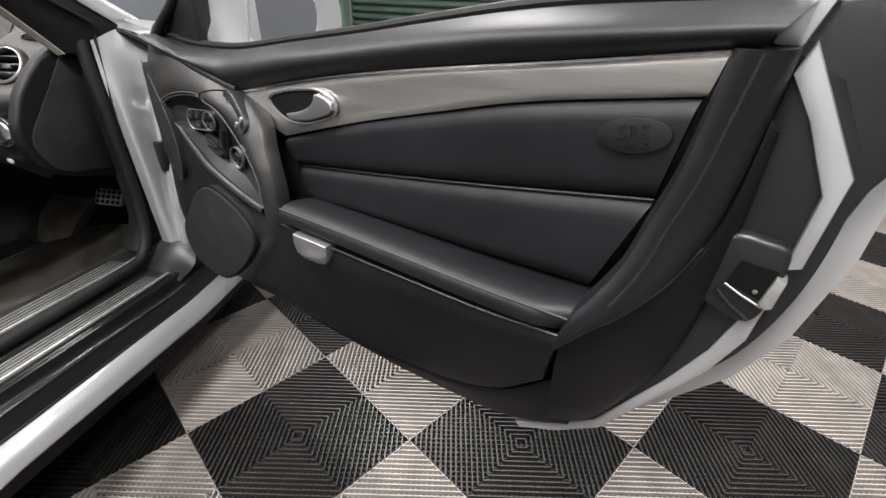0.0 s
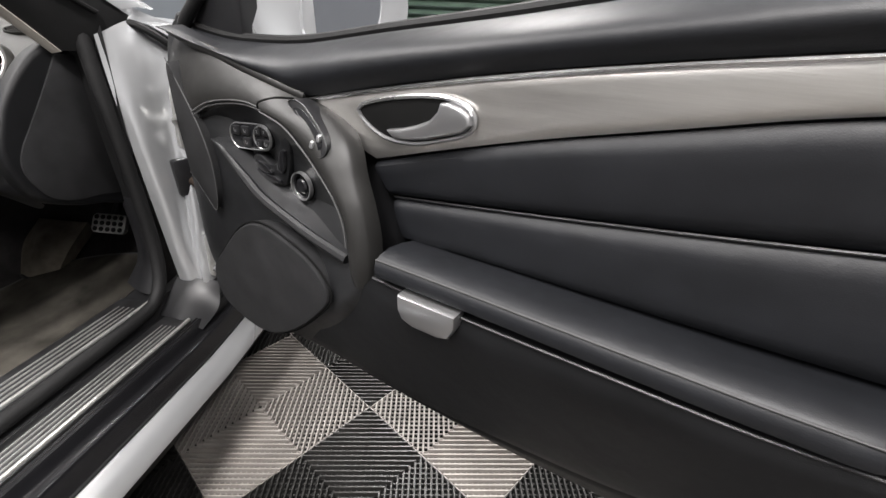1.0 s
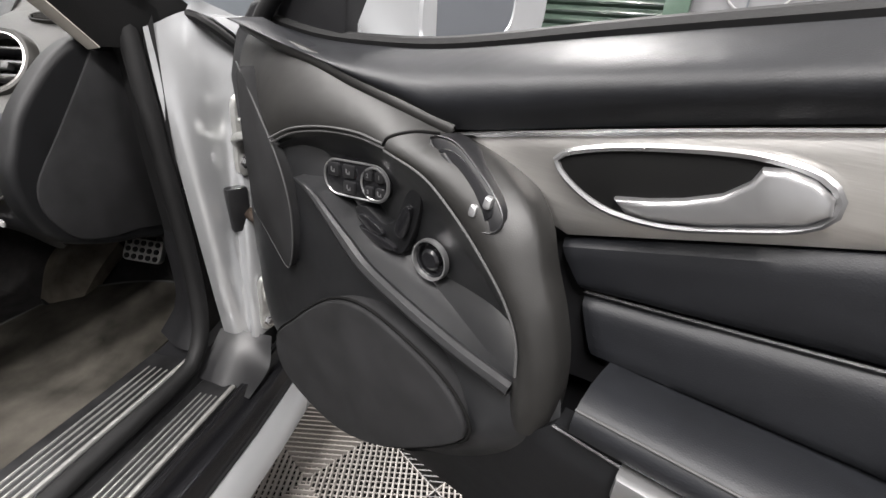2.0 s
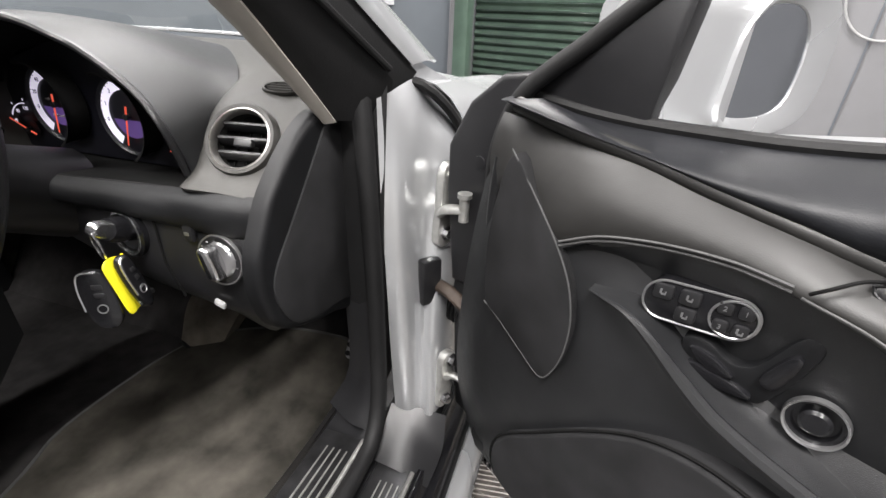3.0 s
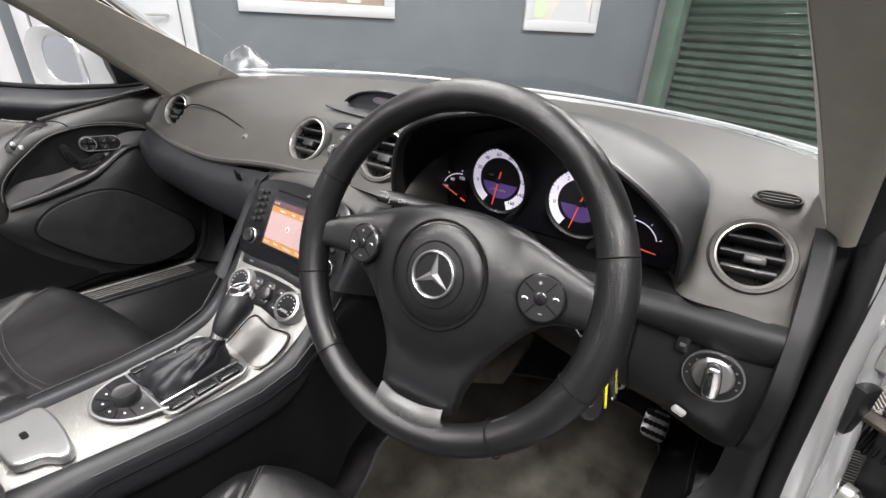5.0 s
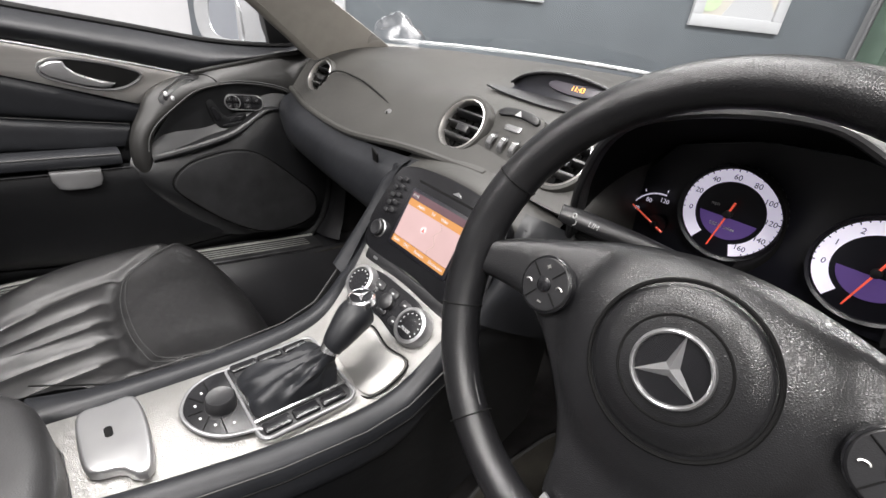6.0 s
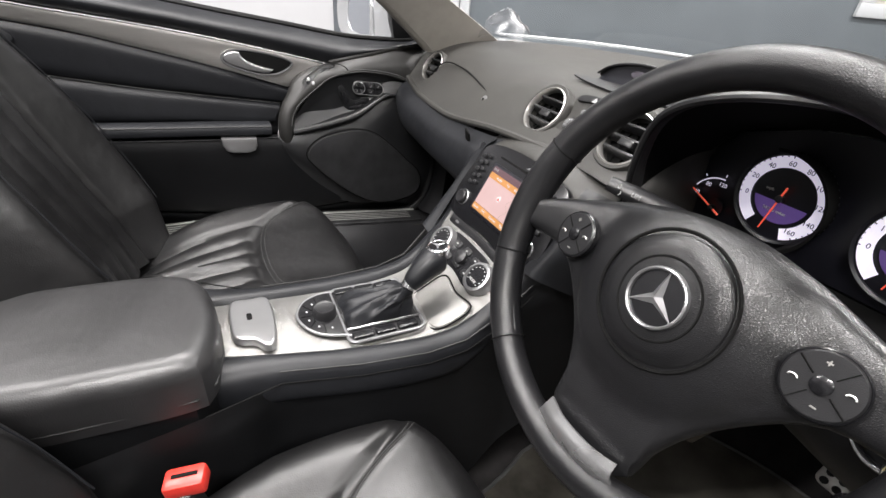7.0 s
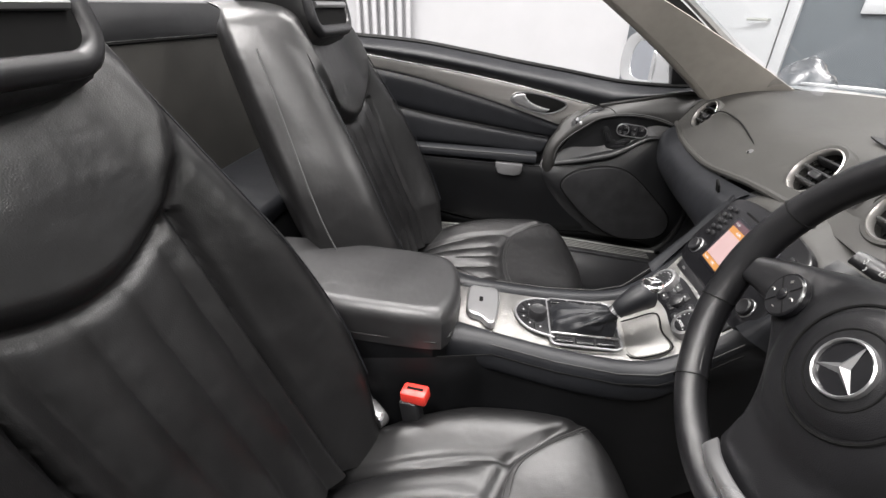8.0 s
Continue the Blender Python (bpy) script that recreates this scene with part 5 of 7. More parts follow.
# ---- dashboard ----
dash = thing("dashboard", (0, 0.1, 0.58), "charcoal soft-touch car dashboard with round chrome-ringed vents", "dashboard")
stations = [
    (0.668, [(0.24, 0.905), (0.14, 0.897), (0.08, 0.884), (0.04, 0.856), (0.01, 0.825), (-0.018, 0.802), (-0.045, 0.792)]),
    (0.60, [(0.32, 0.910), (0.18, 0.902), (0.09, 0.890), (0.045, 0.877), (0.017, 0.860), (-0.018, 0.812), (-0.048, 0.794)]),
    (0.548, [(0.37, 0.911), (0.20, 0.906), (0.10, 0.896), (0.05, 0.882), (0.016, 0.860), (-0.019, 0.812), (-0.048, 0.795)]),
    (0.505, [(0.40, 0.912), (0.26, 0.910), (0.15, 0.904), (0.10, 0.890), (0.085, 0.86), (0.075, 0.81), (0.065, 0.765)]),
    (0.34, [(0.45, 0.914), (0.30, 0.913), (0.17, 0.908), (0.10, 0.895), (0.085, 0.86), (0.075, 0.81), (0.065, 0.765)]),
    (0.185, [(0.46, 0.914), (0.32, 0.914), (0.18, 0.910), (0.11, 0.898), (0.085, 0.86), (0.075, 0.81), (0.065, 0.765)]),
    (0.145, [(0.46, 0.914), (0.32, 0.914), (0.18, 0.910), (0.08, 0.902), (0.03, 0.888), (-0.01, 0.850), (-0.055, 0.806)]),
    (0.0, [(0.47, 0.914), (0.34, 0.914), (0.2, 0.912), (0.10, 0.906), (0.03, 0.892), (-0.025, 0.853), (-0.066, 0.815)]),
    (-0.16, [(0.46, 0.914), (0.32, 0.914), (0.18, 0.910), (0.08, 0.900), (0.02, 0.884), (-0.03, 0.846), (-0.075, 0.808)]),
    (-0.35, [(0.42, 0.911), (0.26, 0.910), (0.14, 0.903), (0.06, 0.889), (0.0, 0.862), (-0.045, 0.822), (-0.078, 0.785)]),
    (-0.55, [(0.31, 0.908), (0.19, 0.903), (0.10, 0.891), (0.05, 0.876), (0.012, 0.853), (-0.030, 0.805), (-0.055, 0.780)]),
    (-0.66, [(0.20, 0.900), (0.12, 0.893), (0.07, 0.878), (0.04, 0.862), (0.017, 0.840), (-0.015, 0.805), (-0.035, 0.788)]),
    (-0.722, [(0.12, 0.885), (0.08, 0.879), (0.05, 0.869), (0.03, 0.855), (0.012, 0.835), (-0.008, 0.808), (-0.022, 0.792)]),
]
part("lip_roll", tube([V(x, p[-1][0] + 0.002, p[-1][1] + 0.001) for x, p in [(q.x, ((q.y, q.z),)) for q in smooth([(x, p[-1][0], p[-1][1]) for x, p in stations[7:]], 60)]], 0.0065, 8), DASH, dash)
VENTS = ((V(0.600, 0.002, 0.842), 0.0345, (0.12, -0.82, 0.55)), (V(-0.612, 0.006, 0.838), 0.0345, (0.10, -0.85, 0.52)), (V(0.085, -0.024, 0.862), 0.038, (0.0, -0.82, 0.57)), (V(-0.093, -0.026, 0.857), 0.038, (0.0, -0.82, 0.57)))
bm = patch([[V(x, y, z) for y, z in p] for x, p in stations], 66, 180, 0.004)
gone = [q for q in bm.faces if any((q.calc_center_median() - c).length < r * 1.08 for c, r, _ in VENTS)]
bmesh.ops.delete(bm, geom=gone, context="FACES")
part("dash_top", bm, DASH, dash, "charcoal moulded dash top")
# lower roll below the lip, on the driver's side
part("knee_roll", patch([[V(0.664, -0.042, 0.794), V(0.664, -0.058, 0.785), V(0.664, -0.062, 0.762), V(0.664, -0.052, 0.744), V(0.664, -0.030, 0.736)],
                         [V(0.60, -0.046, 0.794), V(0.60, -0.064, 0.785), V(0.60, -0.069, 0.764), V(0.60, -0.060, 0.747), V(0.60, -0.030, 0.740)],
                         [V(0.50, -0.049, 0.792), V(0.50, -0.068, 0.784), V(0.50, -0.074, 0.768), V(0.50, -0.066, 0.754), V(0.50, -0.030, 0.748)],
                         [V(0.36, -0.058, 0.789), V(0.36, -0.072, 0.783), V(0.36, -0.078, 0.772), V(0.36, -0.072, 0.760), V(0.36, -0.030, 0.754)],
                         [V(0.20, -0.052, 0.790), V(0.20, -0.070, 0.786), V(0.20, -0.075, 0.778), V(0.20, -0.070, 0.766), V(0.20, -0.030, 0.760)]], 16, 40), SHADEVINYL, dash, "black vinyl knee roll")
part("knee_panel", patch([[V(0.662, -0.058, 0.765), V(0.662, -0.078, 0.72), V(0.658, -0.072, 0.66), V(0.652, -0.045, 0.62)],
                          [V(0.638, -0.058, 0.76), V(0.638, -0.063, 0.71), V(0.636, -0.058, 0.65), V(0.628, -0.04, 0.61)],
                          [V(0.55, -0.060, 0.765), V(0.55, -0.064, 0.70), V(0.55, -0.056, 0.65), V(0.55, -0.03, 0.625)],
                          [V(0.44, -0.060, 0.770), V(0.44, -0.062, 0.70), V(0.44, -0.045, 0.655), V(0.44, -0.01, 0.63)],
                          [V(0.20, -0.045, 0.775), V(0.20, -0.02, 0.70), V(0.20, 0.02, 0.655), V(0.20, 0.06, 0.63)]], 24, 40, 0.003), PLASTIC, dash, "dark grey knee panel")
part("panel_joint", tube([V(0.515, -0.0655, 0.763), V(0.517, -0.066, 0.70), V(0.525, -0.058, 0.648)], 0.0015, 6), GAPS, dash)
part("end_cap", slab(flat2([(0.075, 0.872), (0.02, 0.858), (-0.045, 0.806), (-0.072, 0.765), (-0.086, 0.735), (-0.086, 0.690), (-0.062, 0.637), (0.002, 0.601), (0.05, 0.585), (0.115, 0.57), (0.115, 0.70), (0.105, 0.84)], 60), plane_map((0.650, 0, 0), (0, 1, 0), (0, 0, 1), (1, 0, 0)), 0.0, 0.022, 0.009, 4), SHADEVINYL, dash, "moulded end cap of the dash")
part("end_inset", slab(smooth2([(0.062, 0.856), (0.032, 0.822), (0.001, 0.788), (-0.027, 0.758), (-0.053, 0.731), (-0.066, 0.712), (-0.070, 0.692), (-0.064, 0.668), (-0.043, 0.634), (-0.001, 0.613), (0.052, 0.602)], 40) + [(0.108, 0.585), (0.110, 0.728), (0.099, 0.850)], plane_map((0.650, 0, 0), (0, 1, 0), (0, 0, 1), (1, 0, 0)), 0.0, 0.0245, 0.002), FELT, dash, "felt-covered end inset")
part("under_dash", patch([[V(x, 0.05, 0.68), V(x, 0.16, 0.60), V(x, 0.30, 0.55), V(x, 0.42, 0.50)] for x in (-0.69, -0.3, 0, 0.3, 0.65)], 10, 12), PLASTIC, dash)
# passenger side: glove lid seam, lock, padded roll
lid = [(-0.60, -0.022, 0.80), (-0.56, 0.008, 0.856), (-0.45, 0.006, 0.862), (-0.33, -0.016, 0.852), (-0.262, -0.03, 0.838), (-0.235, -0.05, 0.82), (-0.225, -0.075, 0.795)]
part("lid_seam", tube([V(*p) for p in smooth(lid, 40)], 0.0016, 6), GAPS, dash)
c = V(-0.275, -0.036, 0.832)
lk = part("glove_lock", lathe(c, (0, -0.82, 0.57), [(0.010, -0.004), (0.010, 0.002), (0.007, 0.003), (0.0, 0.003)], 20), SATIN, dash)
part("keyhole", box(c + V(0, -0.003, 0.002), (0.002, 0.002, 0.007)), GAPS, lk)
part("glove_roll", patch([[V(-0.715, -0.012, 0.792), V(-0.715, -0.05, 0.765), V(-0.715, -0.055, 0.72), V(-0.715, -0.02, 0.685)],
                          [V(-0.60, -0.045, 0.782), V(-0.60, -0.082, 0.755), V(-0.60, -0.085, 0.705), V(-0.60, -0.03, 0.665)],
                          [V(-0.45, -0.066, 0.782), V(-0.45, -0.102, 0.752), V(-0.45, -0.102, 0.700), V(-0.45, -0.04, 0.655)],
                          [V(-0.30, -0.078, 0.785), V(-0.30, -0.110, 0.755), V(-0.30, -0.112, 0.700), V(-0.30, -0.05, 0.650)],
                          [V(-0.18, -0.080, 0.795), V(-0.18, -0.112, 0.770), V(-0.18, -0.122, 0.710), V(-0.18, -0.08, 0.650)],
                          [V(-0.12, -0.076, 0.800), V(-0.12, -0.096, 0.775), V(-0.12, -0.105, 0.715), V(-0.12, -0.08, 0.650)]], 18, 46, 0.003), LEATHER, dash, "padded black leather glovebox roll")
part("roll_vent", box((-0.205, -0.105, 0.783), (0.018, 0.004, 0.035), pose(0, 0, 0, 20, 25, 0).to_3x3(), 0.002), GAPS, dash)


def vent(c, r, axis, label="round dash vent with a chrome ring"):
    f, x, y, z = facing(c, axis)
    v = part("air_vent", lathe(c, axis, [(r * 1.28, -0.012), (r * 1.26, 0.002), (r * 1.20, 0.006), (r * 1.08, 0.006), (r * 1.02, 0.002), (r * 1.0, -0.02), (0.0, -0.02)], 40), DASH, dash, label)
    part("chrome_ring", lathe(c, axis, [(r * 0.97, -0.006), (r * 0.985, 0.004), (r * 1.02, 0.0065), (r * 1.07, 0.0055), (r * 1.08, 0.002)], 44), ALU, v)
    part("well", lathe(c, axis, [(r * 0.97, -0.0185), (0.0, -0.0185)], 32), GAPS, v)
    for k in (-1.0, 0.0, 1.0):
        b = k * r * 0.50
        w = math.sqrt(max(r * r * 0.94 - b * b, 0.0001)) * 1.9
        part("louvre", box(f(0, b, -0.006), (w, 0.0046, r * 0.40), Matrix((x, y, z)).transposed() @ Matrix.Rotation(radians(-22), 3, "X"), 0.0018), PLASTIC, v)
    part("thumb_tab", box(f(r * 0.10, -r * 0.12, -0.001), (r * 0.64, r * 0.28, 0.010), Matrix((x, y, z)).transposed(), 0.002), PLASTIC, v)
    for s in (-1, 0, 1):
        part("divider", box(f(s * r * 0.40, 0, -0.0165), (0.0012, r * 1.6, 0.003), Matrix((x, y, z)).transposed()), GAPS, v)


FACE = (0.0, -0.82, 0.57)
for c, r, ax in VENTS:
    vent(c, r, ax)
sv = part("demister_vent", lathe((0.609, 0.078, 0.889), (0.1, -0.35, 0.93), [(0.026, -0.002), (0.025, 0.002), (0.0225, 0.003), (0.021, -0.001), (0.0, -0.001)], 30, sx=1.0, sy=0.48), GAPS, dash, "small oval demister vent")
part("rim", lathe((0.609, 0.078, 0.8895), (0.1, -0.35, 0.93), [(0.0265, -0.002), (0.0262, 0.0022), (0.0245, 0.0030), (0.0228, 0.0020), (0.0228, -0.002)], 36, sx=1.0, sy=0.48), DASH, sv)
for k in (-1.5, -0.5, 0.5, 1.5):
    part("bar", box((0.609, 0.078 + 0.0052 * k, 0.8916 + 0.0020 * k), (0.041 - 0.005 * k * k, 0.0026, 0.003), pose(0, 0, 0, 0, 0, 6).to_3x3()), DASH, sv)
# switches between the centre vents
f, x, y, z = facing((-0.004, -0.022, 0.861), FACE)
sp = part("switch_field", slab(flat2([(-0.048, -0.028), (0.0, -0.034), (0.048, -0.028), (0.034, 0.0), (0.042, 0.034), (0.0, 0.042), (-0.042, 0.034), (-0.034, 0.0)], 40), f, -0.012, 0.003, 0.002), DASH, dash)
hz = part("hazard_key", slab(flat2([(-0.034, 0.026), (0.0, 0.030), (0.034, 0.026), (0.030, 0.037), (0.0, 0.041), (-0.030, 0.037)], 28), f, 0.0, 0.0075, 0.002), PLASTIC, sp)
part("triangle", slab([(-0.006, 0.030), (0.006, 0.030), (0.0, 0.038)], f, 0.0, 0.0080), WHITE, hz)
part("badge_plate", slab(rounded(0.030, 0.009, 0.0044, 6, 0.0, 0.013), f, 0.0, 0.005, 0.001), SATIN, sp)
for a in (-0.021, 0.0, 0.021):
    part("heater_wheel", lathe(f(a, -0.013, -0.002), x, [(0.010, -0.005), (0.013, -0.004), (0.013, 0.004), (0.010, 0.005)], 22), SATIN, sp, "silver thumb wheel")
    part("pilot_light", lathe(f(a, -0.0, 0.003), z, [(0.002, 0.0), (0.002, 0.001), (0.0, 0.001)], 8), PLASTIC, sp)

# clock in its hooded recess
arch = [(-0.108, 0.084, 0.914), (-0.085, 0.082, 0.927), (-0.050, 0.080, 0.937), (0.0, 0.079, 0.942), (0.050, 0.080, 0.937), (0.085, 0.082, 0.927), (0.108, 0.084, 0.914)]
part("clock_hood", patch([[V(*p) for p in arch], [V(x * 0.97, y + 0.05, z + (0.0 if abs(x) < 0.1 else -0.002)) for x, y, z in arch], [V(x * 0.85, y + 0.11, 0.909 + 0.40 * (z - 0.914)) for x, y, z in arch], [V(x * 0.7, y + 0.17, 0.908) for x, y, z in arch]], 40, 18), DASH, dash, "low hood over the clock")
part("hood_edge", tube([V(*p) for p in smooth(arch, 40)], 0.0022, 8), PLASTIC, dash)
part("clock_surround", patch([[V(x, y + 0.004, z - 0.001) for x, y, z in arch], [V(x * 0.97, 0.088 - 0.3 * (z - 0.914), 0.908 + 0.45 * (z - 0.914)) for x, y, z in arch], [V(x, 0.066 + 0.10 * abs(x), 0.903) for x, y, z in arch]], 40, 12), SCREENBLACK, dash, "dark clock surround")
apron_up = [(-0.138, 0.060, 0.9065), (-0.09, 0.070, 0.9075), (0.0, 0.070, 0.9085), (0.09, 0.070, 0.9075), (0.132, 0.060, 0.9065)]
apron_low = [(-0.138, 0.059, 0.9055), (-0.09, 0.050, 0.9025), (0.0, 0.042, 0.9005), (0.09, 0.050, 0.9025), (0.132, 0.059, 0.9055)]
part("clock_apron", patch([[V(*p) for p in apron_up], [V(*p) for p in apron_low]], 40, 6, 0.003), PLASTIC, dash, "dark lens-shaped apron of the clock")
f, x, y, z = facing((0.016, 0.0805, 0.9255), (0.0, -0.86, 0.51))
ck = part("clock_lens", slab([(0.048 * math.cos(a), 0.0105 * math.sin(a)) for a in (2 * math.pi * k / 36 for k in range(36))], f, -0.004, 0.0015, 0.001), CLOCKLENS, dash, "grey clock lens with amber digits")
letters("11:43", 0.0105, f(0.004, -0.001, 0.0021), x, y, AMBER, ck, "digits")

# instrument binnacle
rear = [(0.140, -0.055, 0.785), (0.150, -0.075, 0.86), (0.182, -0.09, 0.925), (0.25, -0.085, 0.957), (0.32, -0.035, 0.960), (0.37, -0.008, 0.938), (0.43, -0.014, 0.917), (0.49, -0.023, 0.886), (0.532, -0.036, 0.853), (0.540, -0.026, 0.800)]
midc = [(0.132, -0.01, 0.79), (0.142, 0.0, 0.872), (0.17, 0.02, 0.925), (0.25, 0.05, 0.958), (0.34, 0.07, 0.956), (0.40, 0.068, 0.944), (0.462, 0.060, 0.924), (0.512, 0.050, 0.900), (0.544, 0.026, 0.866), (0.552, 0.0, 0.805)]
fore = [(0.128, 0.03, 0.80), (0.138, 0.07, 0.885), (0.165, 0.14, 0.912), (0.25, 0.22, 0.920), (0.34, 0.25, 0.922), (0.40, 0.225, 0.920), (0.468, 0.165, 0.913), (0.522, 0.105, 0.899), (0.556, 0.050, 0.868), (0.562, 0.0, 0.805)]
part("binnacle_hood", patch([[V(*p) for p in r] for r in (rear, midc, fore)], 50, 18, 0.004), HOOD, dash, "charcoal instrument hood")
part("hood_lip", tube([V(*p) for p in smooth(rear, 60)], 0.0045, 8), PLASTIC, dash)
GAUGE_Y = 0.040
face = [(0.145, 0.043, 0.778), (0.15, 0.043, 0.84), (0.19, 0.043, 0.90), (0.27, 0.043, 0.925), (0.34, 0.043, 0.93), (0.42, 0.043, 0.92), (0.48, 0.043, 0.885), (0.52, 0.043, 0.84), (0.527, 0.043, 0.79), (0.525, 0.043, 0.778)]
part("hood_inside", patch([[V(*p) for p in r] for r in (rear, face)], 50, 6), GAPS, dash, "matt black hood lining")
part("cluster_face", slab([(p[0], p[2]) for p in face], lambda a, b, d: V(a, 0.045 - d, b), -0.004, 0.001), SCREENBLACK, dash, "black instrument face")
# gap black here puts the shade under the hood into the shroud colour
part("column_shroud", patch([[V(0.145, -0.050, 0.790), V(0.25, -0.058, 0.789), V(0.34, -0.060, 0.789), V(0.43, -0.056, 0.790), V(0.55, -0.047, 0.793)], [V(0.145, 0.05, 0.772), V(0.25, 0.05, 0.774), V(0.34, 0.05, 0.774), V(0.43, 0.05, 0.774), V(0.54, 0.045, 0.772)]], 24, 6, 0.004), GAPS, dash, "shroud below the gauges, shade of the hood put into its black colour")


def dial(cx, cz, r, numbers, a0, a1, needle, full=True):
    """A gauge: white ring, ticks, numerals and a red needle; angles clockwise from straight up."""
    f, x, y, z = facing((cx, GAUGE_Y, cz), (0, -1, 0))
    prof = [(r * 1.10, 0.0), (r * 1.10, 0.006), (r * 1.04, 0.004), (r * 1.03, 0.0015), (0.0, 0.0015)] if full else [(r * 0.25, 0.0), (r * 0.25, 0.001), (0.0, 0.0012)]
    g = part("dial", lathe((cx, GAUGE_Y, cz), z, prof, 44), SCREENBLACK, dash)
    P = lambda rad, deg, d: f(rad * math.sin(radians(deg)), rad * math.cos(radians(deg)), d)
    if full:
        n = 40
        rows = [[P(rr, a0 - 46 + (a1 - a0 + 62) * k / n, 0.003) for rr in (r * 0.72, r * 0.86, r * 1.0)] for k in range(n + 1)]
        part("white_scale", grid(rows), GAUGEW, g, "backlit white scale ring")
        low = [P(r * 0.62, a, 0.0025) for a in range(100, 261, 8)]
        bm = bmesh.new()
        bm.faces.new([bm.verts.new(p) for p in low])
        part("trip_window", bm, GAUGEP, g, "violet trip display")
    else:
        part("white_scale", tube([P(r * 0.86, a0 + (a1 - a0) * k / 16, 0.003) for k in range(17)], 0.0009, 6), GAUGEW, g)
    m = len(numbers)
    for k, s in enumerate(numbers):
        a = a0 + (a1 - a0) * k / (m - 1)
        if s:
            letters(s, r * 0.17, P(r * (0.82 if full else 0.70), a, 0.0034), x, y, SCREENBLACK if full else GAUGEW, g, "numeral", 0.0002)
        for j in (range(4) if full and k < m - 1 else range(1)):
            q = a + (a1 - a0) / (m - 1) * j / 4
            part("tick", tube([P(r * (0.95 if j == 0 else 0.97), q, 0.0036), P(r * 1.02, q, 0.0036)], 0.0006, 4), SCREENBLACK if full else GAUGEW, g)
    if full:
        part("cowl", grid([[P(r * k, a, d) for k, d in ((1.10, 0.0), (1.13, 0.022), (1.16, 0.034), (1.24, 0.036))] for a in range(-10, 151, 8)]), GAPS, g, "matt black cowl beside the dial", angle=60)
    part("needle", tube([P(-r * 0.30, needle, 0.008), P(r * (0.84 if full else 0.9), needle, 0.008)], [0.0013, 0.0008], 6), NEEDLE, g, "red needle")
    part("hub", lathe(f(0, 0, 0.004), z, [(r * 0.09, 0.0), (r * 0.09, 0.006), (0.0, 0.007)], 14), PLASTIC, g)
    return g, f, x, y


g, f, x, y = dial(0.266, 0.847, 0.0475, ["0", "20", "40", "60", "80", "100", "120", "140", "160"], -100, 145, 191)
letters("mph", 0.005, f(-0.016, 0.006, 0.003), x, y, WHITE, g)
letters("55015 miles", 0.0054, f(-0.002, -0.016, 0.0032), x, y, WHITE, g)
g, f, x, y = dial(0.394, 0.842, 0.0470, ["0", "1", "2", "3", "4", "5", "6", "7"], -100, 120, 194)
dial(0.197, 0.805, 0.043, ["40", "80", "120"], -70, 2, -66, full=False)
dial(0.468, 0.803, 0.040, ["", "", ""], -2, 68, 96, full=False)

# stalks, ignition, light switch
st = part("column_stalk", tube([V(0.27, -0.055, 0.815), V(0.23, -0.085, 0.828), V(0.19, -0.112, 0.838), V(0.166, -0.126, 0.843)], [0.008, 0.010, 0.011, 0.009], 12, flat=0.7), PLASTIC, dash, "black cruise control stalk")
letters("LIM", 0.007, V(0.200, -0.1175, 0.8395), (0.80, 0.52, -0.25), (0.12, 0.35, 0.93), WHITE, st)
for a in (0.0, 1.0):
    part("symbol", lathe(V(0.183 - 0.0 * a, -0.1265 + 0.002 * a, 0.846 - 0.008 * a), (-0.3, -0.8, 0.3), [(0.003, 0.0), (0.003, 0.001), (0.002, 0.001), (0.002, 0.0)], 12), WHITE, st)
part("column_stalk", tube([V(0.27, -0.06, 0.79), V(0.21, -0.09, 0.775), V(0.19, -0.10, 0.772)], [0.008, 0.009, 0.007], 10), PLASTIC, dash)
ig = part("ignition_barrel", lathe((0.470, -0.062, 0.730), (-0.15, -1, 0.05), [(0.031, -0.01), (0.031, 0.005), (0.028, 0.007), (0.023, 0.006), (0.021, -0.006), (0.0, -0.006)], 36), GLOSS, dash)
part("ring", lathe((0.470, -0.062, 0.730), (-0.15, -1, 0.05), [(0.0245, 0.004), (0.025, 0.0085), (0.0275, 0.0085), (0.028, 0.004)], 40), CHROME, ig)
ls = part("light_switch", lathe((0.603, -0.062, 0.720), (0.0, -1, 0.12), [(0.031, -0.01), (0.031, 0.004), (0.028, 0.007), (0.022, 0.006), (0.021, 0.003), (0.0, 0.003)], 36), PLASTIC, dash, "rotary light switch with a silver grip")
part("ring", lathe((0.603, -0.062, 0.720), (0.0, -1, 0.12), [(0.0285, 0.004), (0.029, 0.0068), (0.0305, 0.0068), (0.031, 0.003)], 36), SATIN, ls)
part("dial_cap", lathe((0.603, -0.062, 0.720), (0.0, -1, 0.12), [(0.0215, 0.002), (0.0215, 0.006), (0.019, 0.0085), (0.0, 0.0095)], 32), SATIN, ls, "silver centre of the switch")
fg = plane_map((0.603, -0.0715, 0.7210), V(0.99, 0.0, 0.12), V(-0.12, -0.12, 0.985), V(0, -0.993, 0.12))
part("grip", slab(flat2([(-0.0065, -0.020), (0.0065, -0.020), (0.0095, 0.0), (0.0065, 0.020), (-0.0065, 0.020), (-0.0095, 0.0)], 28), fg, 0.0, 0.017, 0.004, 3), CHROME, ls, "bright turning grip")
part("index", slab([(-0.0035, -0.017), (0.0005, -0.017), (0.0005, 0.017), (-0.0035, 0.017)], fg, 0.015, 0.0176), GLOSS, ls)
